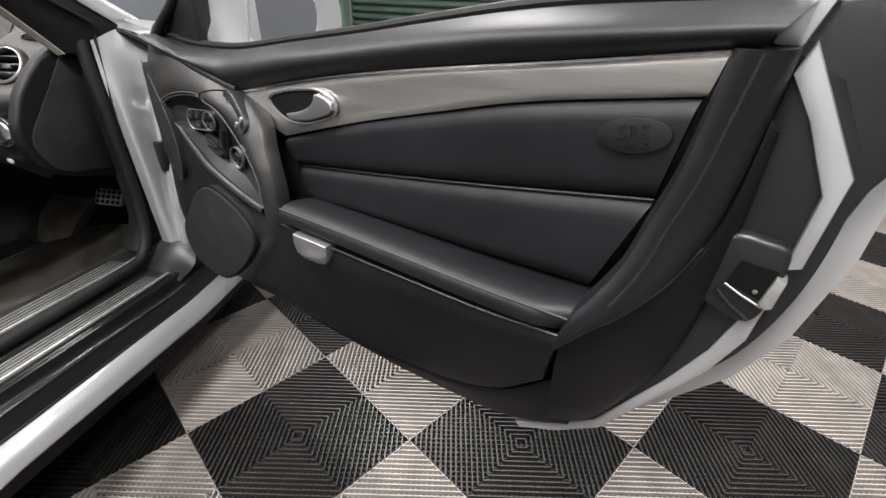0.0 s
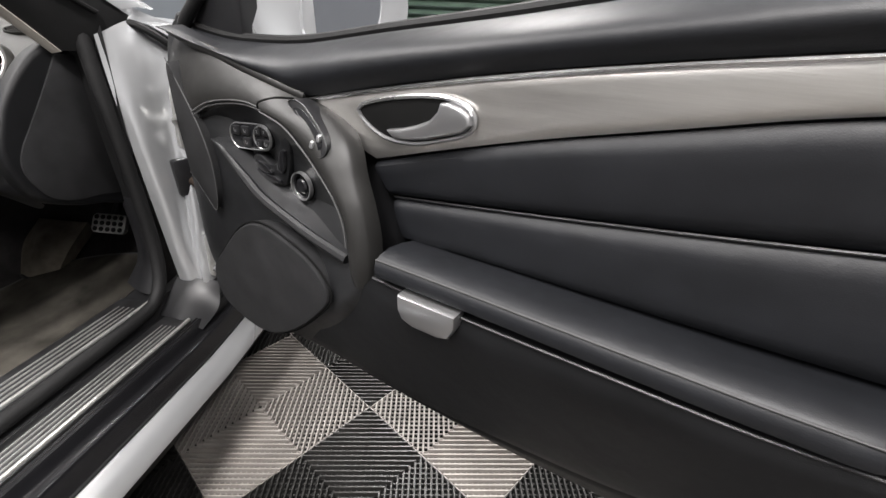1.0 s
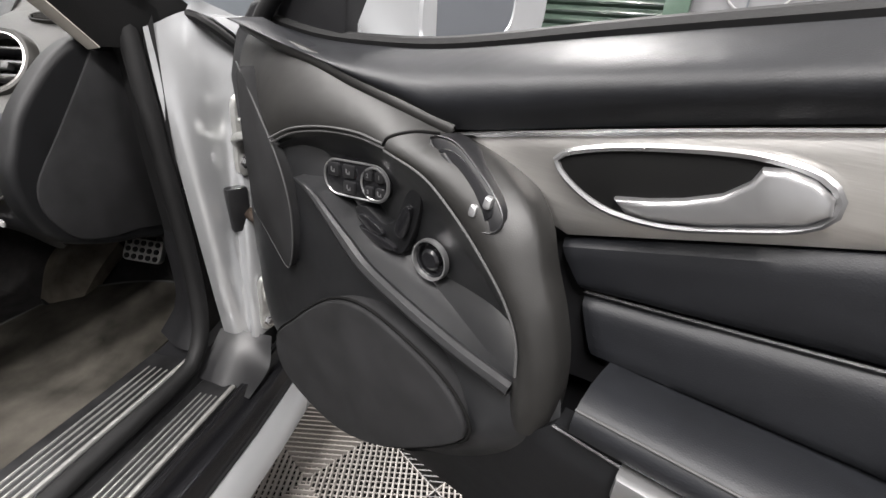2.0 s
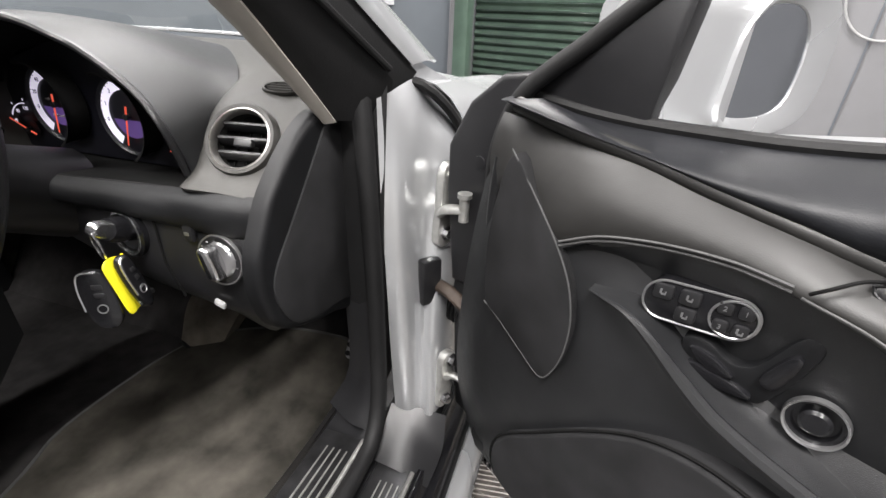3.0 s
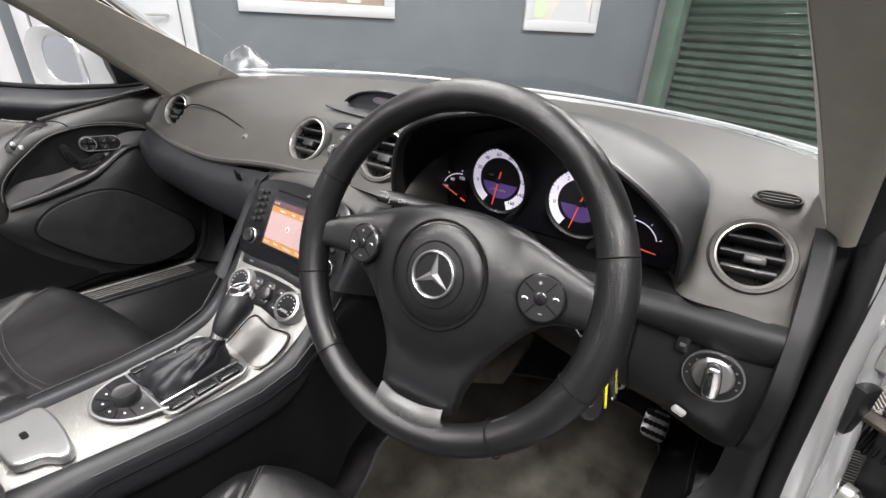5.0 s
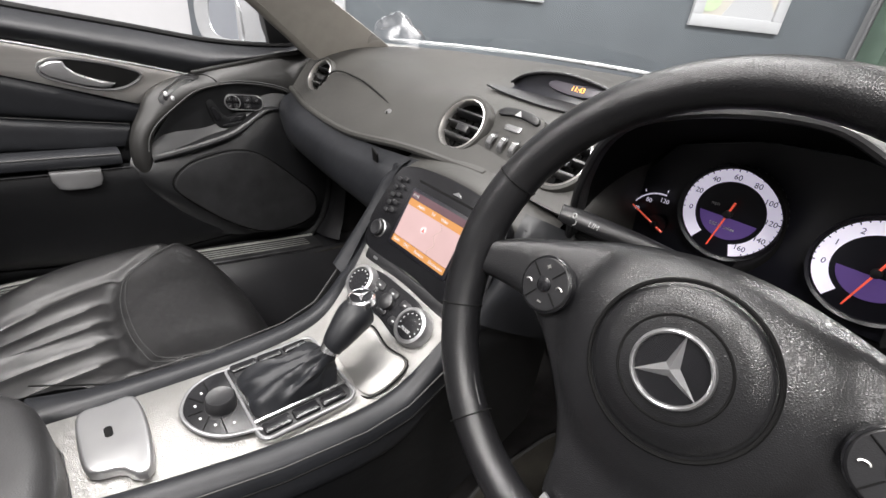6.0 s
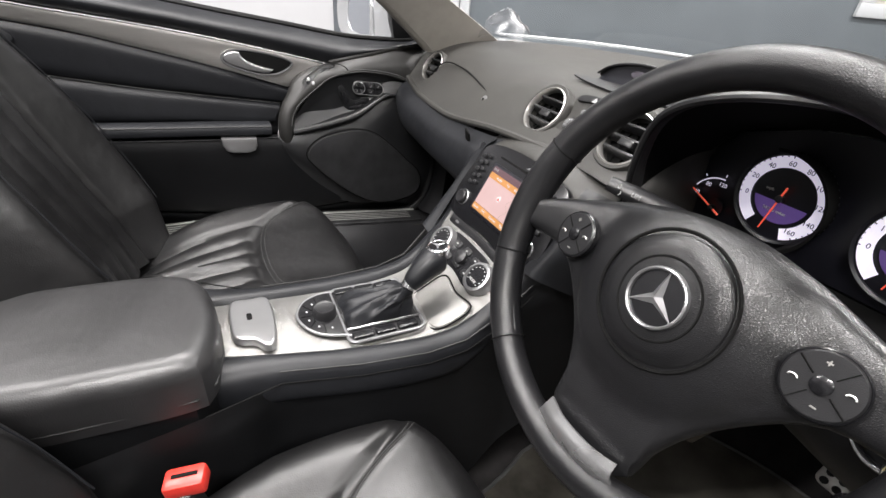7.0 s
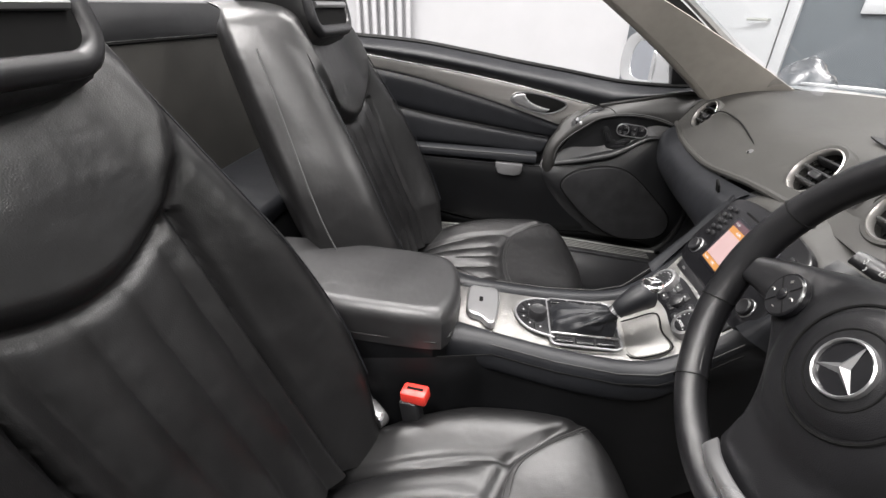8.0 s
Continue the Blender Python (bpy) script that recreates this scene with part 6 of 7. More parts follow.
for k in range(9):
    a = radians(-100 + 25 * k)
    part("mark", box((0.603 + 0.025 * math.sin(a), -0.0705, 0.7205 + 0.025 * math.cos(a)), (0.0022, 0.001, 0.0014)), SATIN, ls)
part("fog_key", box((0.566, -0.066, 0.748), (0.014, 0.008, 0.022), None, 0.003), PLASTIC, dash)
part("fog_mark", box((0.566, -0.0705, 0.748), (0.006, 0.001, 0.004), None), SATIN, dash)
part("release_tag", box((0.585, -0.064, 0.654), (0.016, 0.004, 0.010), pose(0, 0, 0, 0, 20, 0).to_3x3(), 0.003), WHITE, dash, "white release tag")

# keys on their ring
ky = thing("car_keys", (0.49, -0.13, 0.64), "car keys with a yellow plastic tag hanging from the ignition", "keys")
KA = V(0.22, -0.90, 0.38).normalized()
K0 = V(0.473, -0.062, 0.735)
part("key_head", lathe(K0, KA, [(0.0150, -0.006), (0.0150, 0.030), (0.0125, 0.040), (0.0, 0.041)], 24), GLOSS, ky, "black key head")
part("key_grip", slab(flat2([(-0.008, 0.036), (-0.009, 0.050), (-0.005, 0.060), (0.005, 0.060), (0.009, 0.050), (0.008, 0.036)], 24), plane_map(K0, (0.25, 0.30, 0.92), KA, V(0.25, 0.30, 0.92).cross(KA)), -0.006, 0.006, 0.003), CHROME, ky, "polished key grip")
RC = V(0.493, -0.119, 0.741)
part("key_ring", tube([RC + V(0.80, -0.30, 0).normalized() * (0.0145 * math.sin(a)) + V(0.0, -0.12, 0.99) * (0.0145 * math.cos(a)) for a in (2 * math.pi * k / 28 for k in range(28))], 0.0013, 6, closed=True), CHROME, ky)
tg = plane_map((0.503, -0.109, 0.692), V(-0.38, 1.04, 0.05), V(-0.12, -0.12, 0.98), V(0.93, 0.34, 0.15))
part("yellow_tag", slab(flat2([(-0.014, 0.034), (-0.004, 0.036), (0.012, 0.030), (0.016, 0.026), (0.017, -0.020), (0.013, -0.031), (-0.006, -0.034), (-0.016, -0.031), (-0.017, 0.0), (-0.017, 0.028)], 44), tg, -0.0012, 0.0012, 0.0006), YELLOW, ky, "yellow plastic tag")
FOB = [(-0.012, 0.030), (0.010, 0.032), (0.017, 0.010), (0.016, -0.022), (0.006, -0.036), (-0.010, -0.034), (-0.018, -0.014), (-0.018, 0.012)]
for c, ex, ez, out, k in (((0.492, -0.134, 0.684), (0.80, 0.55, -0.05), (-0.22, 0.10, 0.97), (0.55, -0.80, 0.2), 1.0), ((0.510, -0.104, 0.694), (-0.34, 0.93, 0.05), (-0.16, -0.14, 0.97), (0.93, 0.34, 0.15), 0.62)):
    fm = plane_map(c, V(*ex) * k, V(*ez) * min(1.0, k * 1.9), V(*out).normalized())
    fb = part("key_fob", slab(flat2(FOB, 32), fm, -0.004, 0.004, 0.003), GLOSS, ky, "glossy black key fob")
    part("fob_trim", tube([fm(a, b, 0.0030) for a, b in smooth2([(0.006, 0.031), (-0.012, 0.029), (-0.0175, 0.012), (-0.0175, -0.014)], 24)], 0.0014, 6), CHROME, fb)
    part("fob_badge", lathe(fm(0.0, -0.012, 0.0035), out, [(0.0055, 0.0), (0.0055, 0.0012), (0.0046, 0.0014), (0.0042, 0.0004), (0.0, 0.0004)], 20), SATIN, fb)
    for b in (0.004, 0.014):
        part("fob_button", slab(rounded(0.011, 0.006, 0.002, 3, 0.002, b), fm, 0.002, 0.0052, 0.0008), PLASTIC, fb)
for b0, w, h in ((-0.004, 0.007, 0.034), (-0.026, 0.026, 0.007)):
    part("small_key", slab(rounded(w, h, 0.002, 3, 0.006, b0), tg, 0.007, 0.0095, 0.0008), CHROME, ky)

# clear film sheet left on the far corner of the dash
fl = patch([[V(-0.66, 0.20, 0.935), V(-0.60, 0.22, 0.955), V(-0.53, 0.24, 0.925)], [V(-0.63, 0.16, 0.950), V(-0.58, 0.19, 0.985), V(-0.50, 0.20, 0.945)], [V(-0.62, 0.13, 0.912), V(-0.55, 0.15, 0.925), V(-0.47, 0.17, 0.916)]], 12, 12, 0.0006)
for v in fl.verts:
    v.co += Vector((noise.noise(v.co * 40), noise.noise(v.co * 40 + V(5, 0, 0)), noise.noise(v.co * 40 + V(0, 7, 0)))) * 0.008
solo("plastic_film", fl, FILM, "crumpled clear plastic sheet lying at the end of the dash", "plastic film", at=(-0.56, 0.18, 0.91))


# ---- steering wheel ----
WC, WN, WU = V(0.3273, -0.2116, 0.8254), V(0.0227, -0.919, 0.393).normalized(), V(0, 0.393, 0.919).normalized()
WX = WU.cross(WN).normalized()
ROLL = radians(2.7)
wm = plane_map(WC, WX, WU, WN)
boss = plane_map(WC + WX * 0.0085 + WU * 0.005, WX * math.cos(ROLL) + WU * math.sin(ROLL), WU * math.cos(ROLL) - WX * math.sin(ROLL), WN)
deep = 0.017
hub = lambda a, b, d=0.0: boss(a * 1.03, b * 1.05, d - deep + 0.014 * min(1.0, math.hypot(a, b) / 0.168) ** 4)
wheel = thing("steering_wheel", WC, "black leather four-button steering wheel with a worn rim", "steering wheel")
rim = []
for k in range(96):
    a = 2 * math.pi * k / 96
    thickr = 0.0168 + 0.0022 * (abs(math.cos(a)) ** 6)
    rim.append((wm(0.1812 * math.cos(a), 0.1812 * math.sin(a), 0.0), thickr))
part("rim", tube([p for p, _ in rim], [r for _, r in rim], 18, closed=True), GRAINED, wheel, "worn black leather rim")
for a in (20, -20, 160, 200, 232, 308):
    part("rim_joint", tube([wm((0.1812 + 0.0188 * math.cos(b)) * math.cos(radians(a)), (0.1812 + 0.0188 * math.cos(b)) * math.sin(radians(a)), 0.0190 * math.sin(b)) for b in (2 * math.pi * k / 20 for k in range(20))], 0.0007, 5, closed=True), GAPS, wheel)
for a0, a1 in ((-18, 18), (162, 198), (-50, -22), (202, 230)):
    part("stitching", tube([wm(0.1655 * math.cos(radians(a)), 0.1655 * math.sin(radians(a)), 0.004) for a in np.linspace(a0, a1, 24)], 0.0010, 5), THREAD, wheel)
# padded centre with wings
N, K = 41, 25
top_e = [(-0.166, 0.010), (-0.146, 0.020), (-0.11, 0.033), (-0.07, 0.047), (-0.03, 0.056), (0.0, 0.058), (0.03, 0.056), (0.07, 0.047), (0.11, 0.033), (0.146, 0.020), (0.166, 0.010)]
low_e = [(-0.166, -0.022), (-0.146, -0.022), (-0.118, -0.027), (-0.094, -0.046), (-0.064, -0.085), (-0.048, -0.120), (-0.041, -0.152), (0.0, -0.158), (0.041, -0.152), (0.048, -0.120), (0.064, -0.085), (0.094, -0.046), (0.118, -0.027), (0.146, -0.022), (0.166, -0.022)]
tt, bb = smooth([(a, b, 0) for a, b in top_e], N), smooth([(a, b, 0) for a, b in low_e], N)
rows = []
for p, q in zip(tt, bb):
    row = [hub(p.x, p.y, -0.006)]
    for i in range(K):
        t = i / (K - 1)
        c = p.lerp(q, t)
        e = (1 - (2 * t - 1) ** 4) ** 0.5
        dome = 0.018 * max(0.0, 1 - (math.hypot(c.x, c.y + 0.012) / 0.085) ** 2) ** 0.6
        row.append(hub(c.x, c.y, 0.002 + 0.015 * e * (1 - 0.35 * (abs(c.x) / 0.16) ** 2) + dome * e))
    row.append(hub(q.x, q.y, -0.006))
    rows.append(row)
part("airbag_cover", grid(rows), GRAINED, wheel, "grained black airbag cover")
part("spoke_trim", patch([[hub(-0.0385, -0.138, 0.019), hub(-0.02, -0.141, 0.024), hub(0, -0.142, 0.025), hub(0.02, -0.141, 0.024), hub(0.0385, -0.138, 0.019)], [hub(-0.0405, -0.150, 0.019), hub(-0.022, -0.154, 0.0235), hub(0, -0.155, 0.0245), hub(0.022, -0.154, 0.0235), hub(0.0405, -0.150, 0.019)], [hub(-0.046, -0.160, 0.010), hub(-0.024, -0.165, 0.012), hub(0, -0.167, 0.012), hub(0.024, -0.165, 0.012), hub(0.046, -0.160, 0.010)]], 24, 12, 0.003), SATIN, wheel, "satin silver spoke trim")
EM = -0.011
part("pad_disc", lathe(hub(0, EM, 0.0), WN, [(0.0535, 0.02), (0.0530, 0.0315), (0.0505, 0.0342), (0.040, 0.0362), (0.028, 0.0370), (0.0, 0.0372)], 56), GRAINED, wheel, "raised round centre of the airbag cover")
part("pad_joint", tube([hub(0.0542 * math.cos(a), EM + 0.0542 * math.sin(a), 0.0305) for a in (2 * math.pi * k / 60 for k in range(60))], 0.0016, 6, closed=True), GAPS, wheel)
part("emblem_groove", tube([hub(0.0325 * math.cos(a), EM + 0.0325 * math.sin(a), 0.0362) for a in (2 * math.pi * k / 48 for k in range(48))], 0.0012, 6, closed=True), GAPS, wheel)
em = part("emblem_base", lathe(hub(0, EM, 0.0365), WN, [(0.0252, -0.003), (0.0252, 0.001), (0.0, 0.001)], 44), GLOSS, wheel)
part("emblem_ring", lathe(hub(0, EM, 0.0365), WN, [(0.0222, 0.0), (0.0226, 0.004), (0.0237, 0.0050), (0.0250, 0.004), (0.0257, 0.0)], 48), SATIN, em, "bright metal ring")
bm = bmesh.new()
for k in range(3):
    a = radians(90 + 120 * k)
    tip = hub(0.0232 * math.cos(a), EM + 0.0232 * math.sin(a), 0.0385)
    l, r = (hub(0.0050 * math.cos(a + s), EM + 0.0050 * math.sin(a + s), 0.0378) for s in (radians(60), radians(-60)))
    mid_ = hub(0, EM, 0.0425)
    q = [bm.verts.new(p) for p in (tip, l, mid_, r)]
    bm.faces.new((q[0], q[1], q[2]))
    bm.faces.new((q[0], q[2], q[3]))
part("emblem_star", bm, SATIN, em, "three-pointed bright metal emblem", angle=10)
for s in (-1, 1):
    c = hub(s * 0.1055, -0.004, 0.0195)
    n = (WN + V(s * 0.10, 0, 0)).normalized()
    bt = part("button_pad", lathe(c, n, [(0.0225, -0.006), (0.0225, 0.0015), (0.021, 0.003), (0.0, 0.0035)], 36), PLASTIC, wheel, "round four-way button pad")
    f, x, y, z = facing(c, n)
    part("pad_rim", lathe(c, n, [(0.022, 0.001), (0.0225, 0.0025), (0.0235, 0.0015), (0.0235, -0.004)], 36), GLOSS, bt)
    part("centre_key", lathe(c, n, [(0.0062, 0.0), (0.0062, 0.0048), (0.005, 0.0055), (0.0, 0.0055)], 20), GLOSS, bt)
    for k in range(4):
        a = radians(45 + 90 * k + 12)
        part("split", tube([f(0.008 * math.cos(a), 0.008 * math.sin(a), 0.0036), f(0.021 * math.cos(a), 0.021 * math.sin(a), 0.0034)], 0.0006, 4), GAPS, bt)
        a = radians(90 * k + 12)
        ca, sa = 0.0145 * math.cos(a), 0.0145 * math.sin(a)
        if k % 2:
            part("symbol", slab(rounded(0.0036, 0.0009, 0.0003, 2, ca, sa), f, 0.003, 0.0042), ALU, bt)
            if k == 1:
                part("symbol", slab(rounded(0.0009, 0.0036, 0.0003, 2, ca, sa), f, 0.003, 0.0043), ALU, bt)
        else:
            part("symbol", tube([f(ca + 0.0026 * math.cos(q), sa - 0.0008 + 0.0018 * math.sin(q), 0.0040) for q in (math.pi * i / 8 for i in range(9))], 0.0006, 5), ALU, bt)
part("column", tube([WC - WN * 0.05, WC - WN * 0.10, WC - WN * 0.20], [0.045, 0.05, 0.06], 20), PLASTIC, wheel)


# ---- centre console ----
con = thing("centre_console", (-0.01, -0.4, 0.20), "black leather centre console with a patterned aluminium plate", "console")
plate_st = [(-0.585, 0.603, -0.080, 0.028), (-0.50, 0.597, -0.077, 0.047), (-0.40, 0.590, -0.079, 0.064), (-0.31, 0.588, -0.087, 0.074), (-0.255, 0.597, -0.098, 0.078), (-0.205, 0.630, -0.118, 0.081), (-0.162, 0.672, -0.137, 0.084)]
part("metal_plate", patch([[V(l + (r - l) * q, y, z + 0.004 * math.sin(math.pi * q)) for q in (0, 0.25, 0.5, 0.75, 1)] for y, z, l, r in plate_st], 24, 50, 0.003), PLATE, con, "patterned aluminium console plate")
for s in (-1, 1):
    rows = []
    for y, z, l, r in [*plate_st, (-0.125, 0.735, -0.142, 0.10), (-0.100, 0.783, -0.146, 0.105)]:
        x = r if s > 0 else l
        rear_ = 0.010 if y < -0.55 else -0.010 * min(1.0, max(0.0, (y + 0.27) / 0.10))
        rows.append([V(x - s * 0.003, y, z - 0.004), V(x + s * 0.004, y, z + 0.006), V(x + s * (0.014 + rear_), y, z + 0.009), V(x + s * (0.030 + rear_ * 1.5), y, z + 0.003), V(x + s * (0.038 + rear_ * 1.5), y, z - 0.014), V(x + s * (0.040 + rear_ * 1.5), y, z - 0.034), V(x + s * (0.036 + rear_ * 1.5), y, z - 0.048), V(x + s * (0.026 + rear_ * 1.5), y, z - 0.052)])
    part("side_lip", patch(rows, 20, 50), LEATHER, con, "rounded leather edge roll")
    rows = []
    for y, z, l, r in [(-0.95, 0.59, -0.10, 0.07), *plate_st, (-0.125, 0.72, -0.142, 0.10), (-0.06, 0.80, -0.150, 0.125)]:
        x = (r if s > 0 else l) + (0.05 * s if y < -0.55 else 0)
        low = min(0.25 + max(0, (y + 0.25)) * 1.5, 0.55)
        rows.append([V(x + s * 0.026, y, z - 0.020), V(x + s * 0.032, y, z - 0.050), V(x + s * 0.028, y, z - 0.10), V(x + s * 0.026, y, low), V(x + s * 0.026, y, low - 0.05)])
    # darkened vinyl puts the shade beside the seat into the panel colour
    part("side_panel", patch(rows, 20, 40), SHADEVINYL, con, "black vinyl console side")
    part("side_seam", tube([V((r if s > 0 else l) + s * (0.0395 if y > -0.55 else 0.084), y, z - 0.012) for y, z, l, r in plate_st], 0.0012, 6), GAPS, con)
    part("stitching", tube([V((r if s > 0 else l) + s * (0.0335 if y > -0.55 else 0.075), y, z + 0.0025) for y, z, l, r in plate_st[1:]], 0.0010, 6), SEATTHREAD, con)
lidp = [(-0.105, -0.95), (-0.108, -0.75), (-0.095, -0.62), (-0.070, -0.578), (-0.02, -0.562), (0.04, -0.560), (0.085, -0.570), (0.104, -0.59), (0.100, -0.70), (0.085, -0.85), (0.075, -0.95)]
# the paler leather carries the sheen of the lid top
part("armrest_lid", slab(flat2(lidp, 64), plane_map((0, 0, 0), (1, 0, 0), (0, 1, 0), (0, 0.0, 1)), 0.598, 0.666, 0.024, 6), SHEENLEATHER, con, "padded black leather armrest lid")
part("lid_base", slab([(0.0 + a * 0.98, -0.003 + b) for a, b in lidp], plane_map((0, 0, 0), (1, 0, 0), (0, 1, 0), (0, 0, 1)), 0.45, 0.597), SHADEVINYL, con)
part("lid_seam", tube([V(a * 1.003, b + 0.001, 0.612) for a, b in lidp[3:]], 0.0012, 6), SEATTHREAD, con)
# parking brake switch lid
zq = lambda y: float(np.interp(y, [p[0] for p in plate_st], [p[1] for p in plate_st])) + 0.004
fl = lambda a, b, d=0.0: V(a, b, zq(b) + d)
pk = part("parking_switch", slab(flat2([(-0.062, -0.545), (-0.065, -0.52), (-0.063, -0.497), (-0.02, -0.492), (0.036, -0.498), (0.040, -0.512), (0.026, -0.522), (0.016, -0.545), (-0.02, -0.549)], 40), fl, 0.0, 0.012, 0.004, 3), SATIN, con, "satin silver parking brake flap")
part("symbol", slab(rounded(0.014, 0.007, 0.003, 3, -0.022, -0.524), fl, 0.01, 0.0128), GAPS, pk)
# rotary controller in its D-shaped field
dsh = [(-0.062, -0.398), (-0.060, -0.425), (-0.045, -0.450), (-0.016, -0.463), (0.014, -0.455), (0.034, -0.435), (0.043, -0.405), (0.0, -0.402)]
fieldo = part("control_field", slab([(-0.064, -0.397), *[(p.x, p.y) for p in smooth([(a, b, 0) for a, b in dsh[:7]], 24)], (0.045, -0.402)], fl, 0.0, 0.005, 0.0015), GLOSS, con, "black control field")
part("field_rim", tube([fl(p.x, p.y, 0.004) for p in smooth([(a, b, 0) for a, b in [(-0.066, -0.392), *dsh[:7], (0.046, -0.400)]], 36)], 0.0022, 8), SPOKE, fieldo)
for k in range(5):
    a = radians(200 + 35 * k)
    part("key_split", tube([fl(-0.010 + 0.020 * math.cos(a), -0.424 + 0.020 * math.sin(a), 0.0052), fl(-0.010 + 0.046 * math.cos(a), -0.418 + 0.040 * math.sin(a), 0.0052)], 0.0007, 4), GAPS, fieldo)
    a += radians(17)
    part("symbol", slab(rounded(0.0035, 0.0025, 0.0008, 2, -0.010 + 0.033 * math.cos(a), -0.420 + 0.030 * math.sin(a)), fl, 0.004, 0.0056), WHITE, fieldo)
part("mirror_knob", lathe(fl(-0.009, -0.425, 0.004), (0, 0, 1), [(0.0165, 0.0), (0.016, 0.012), (0.014, 0.015), (0.010, 0.0135), (0.0, 0.0135)], 28), PLASTIC, fieldo, "ribbed rotary knob")
# selector gate, gaiter and knob
gate = part("gate_frame", tube([fl(a, b, 0.0035) for a, b in rounded(0.128, 0.112, 0.012, 4, -0.003, -0.350)], 0.0024, 8, closed=True), SPOKE, con, "satin silver selector frame")
part("gate_field", slab(rounded(0.122, 0.106, 0.012, 4, -0.003, -0.350), fl, -0.002, 0.003), PLASTIC, gate)
part("gate_bar", tube([fl(0.034, -0.404, 0.005), fl(0.036, -0.296, 0.005)], 0.0022, 6), SATIN, gate)
for k in range(3):
    part("near_key", slab(rounded(0.015, 0.030, 0.003, 3, 0.0475, -0.385 + 0.033 * k), fl, 0.0, 0.007, 0.0015), GLOSS, gate)
    part("far_key", slab(rounded(0.012, 0.030, 0.003, 3, -0.058, -0.385 + 0.033 * k), fl, 0.0, 0.007, 0.0015), GLOSS, gate)
    part("mark", slab(rounded(0.003, 0.008, 0.001, 2, -0.044, -0.38 + 0.03 * k), fl, 0.0, 0.0045), WHITE, gate)
rows = []
for t, (cx, cy, w, h, z) in enumerate([(-0.005, -0.350, 0.038, 0.050, 0.600), (-0.002, -0.345, 0.033, 0.044, 0.612), (0.006, -0.330, 0.023, 0.030, 0.622), (0.014, -0.313, 0.013, 0.014, 0.634), (0.017, -0.306, 0.0095, 0.0095, 0.642)]):
    ring = []
    for k in range(48):
        a = 2 * math.pi * k / 48
        sq = 1 / max(abs(math.cos(a)), abs(math.sin(a))) if t < 2 else 1
        fold = 1 + (0.10 * math.sin(5 * a + 1.3 * t) + 0.05 * math.sin(9 * a - t)) * (0.3 if t in (0, 4) else 1)
        ring.append(V(cx + w * math.cos(a) * min(sq, 1.3) * fold, cy + h * math.sin(a) * min(sq, 1.3) * fold, z + (0.004 * math.sin(7 * a + 2 * t) if 0 < t < 4 else 0)))
    rows.append(ring)
cols = [smooth([r[i] for r in rows], 18) for i in range(48)]
part("gaiter", grid([list(q) for q in zip(*cols)], wrap_cols=True), LEATHER, con, "creased black leather gaiter")
kn = [(0.017, -0.306, 0.637), (0.0155, -0.299, 0.646), (0.013, -0.286, 0.657), (0.008, -0.268, 0.668), (0.003, -0.252, 0.671)]
kb = part("selector_knob", tube([V(*p) for p in smooth(kn, 24)], [float(np.interp(i / 23, [0, 0.08, 0.2, 0.5, 0.75, 0.92, 1.0], [0.0115, 0.0125, 0.0155, 0.0195, 0.0225, 0.0215, 0.015])) for i in range(24)], 20, flat=1.1), LEATHER, con, "black leather selector knob with chrome cap")
part("knob_collar", tube([V(0.0175, -0.307, 0.638), V(0.0155, -0.299, 0.649)], 0.0125, 20), CHROME, kb)
ka, kc = V(-0.05, -0.10, 0.99).normalized(), V(0.006, -0.257, 0.6915)
part("knob_cap", lathe(kc, ka, [(0.0175, -0.006), (0.0172, 0.001), (0.0150, 0.0035), (0.0140, 0.0022), (0.0, 0.0030)], 34), CHROME, kb)
part("knob_badge", lathe(kc, ka, [(0.0136, 0.0), (0.0136, 0.0030), (0.0, 0.0036)], 30), GLOSS, kb)
kf, kx, ky_, kz = facing(kc, ka, up=(0, 1, 0))
bm = bmesh.new()
for k in range(3):
    a = radians(90 + 120 * k)
    q = [bm.verts.new(kf(rr * math.cos(a + o), rr * math.sin(a + o), h)) for rr, o, h in ((0.0126, 0, 0.0042), (0.0032, radians(60), 0.0040), (0.0, 0, 0.0058), (0.0032, radians(-60), 0.0040))]
    bm.faces.new((q[0], q[1], q[2]))
    bm.faces.new((q[0], q[2], q[3]))
part("knob_star", bm, CHROME, kb, angle=10)
# ashtray flap on the slope
up_s = V(0, 0.78, 0.62).normalized()
fs, x, y, z = facing((0.028, -0.258, 0.6005), V(0, -0.45, 0.89), up=(0, 0.89, 0.45))
part("ashtray_flap", slab(flat2([(-0.042, -0.028), (0.0, -0.032), (0.036, -0.026), (0.046, 0.0), (0.040, 0.034), (0.0, 0.030), (-0.044, 0.034), (-0.048, 0.0)], 40), fs, -0.004, 0.005, 0.003, 3), PLATE, con, "patterned aluminium ashtray flap")
part("flap_joint", tube([fs(a, b, 0.0035) for a, b in flat2([(-0.044, -0.030), (0.0, -0.034), (0.038, -0.028), (0.048, 0.0), (0.042, 0.036), (0.0, 0.032), (-0.046, 0.036), (-0.050, 0.0)], 44)], 0.0013, 6, closed=True), GAPS, con)
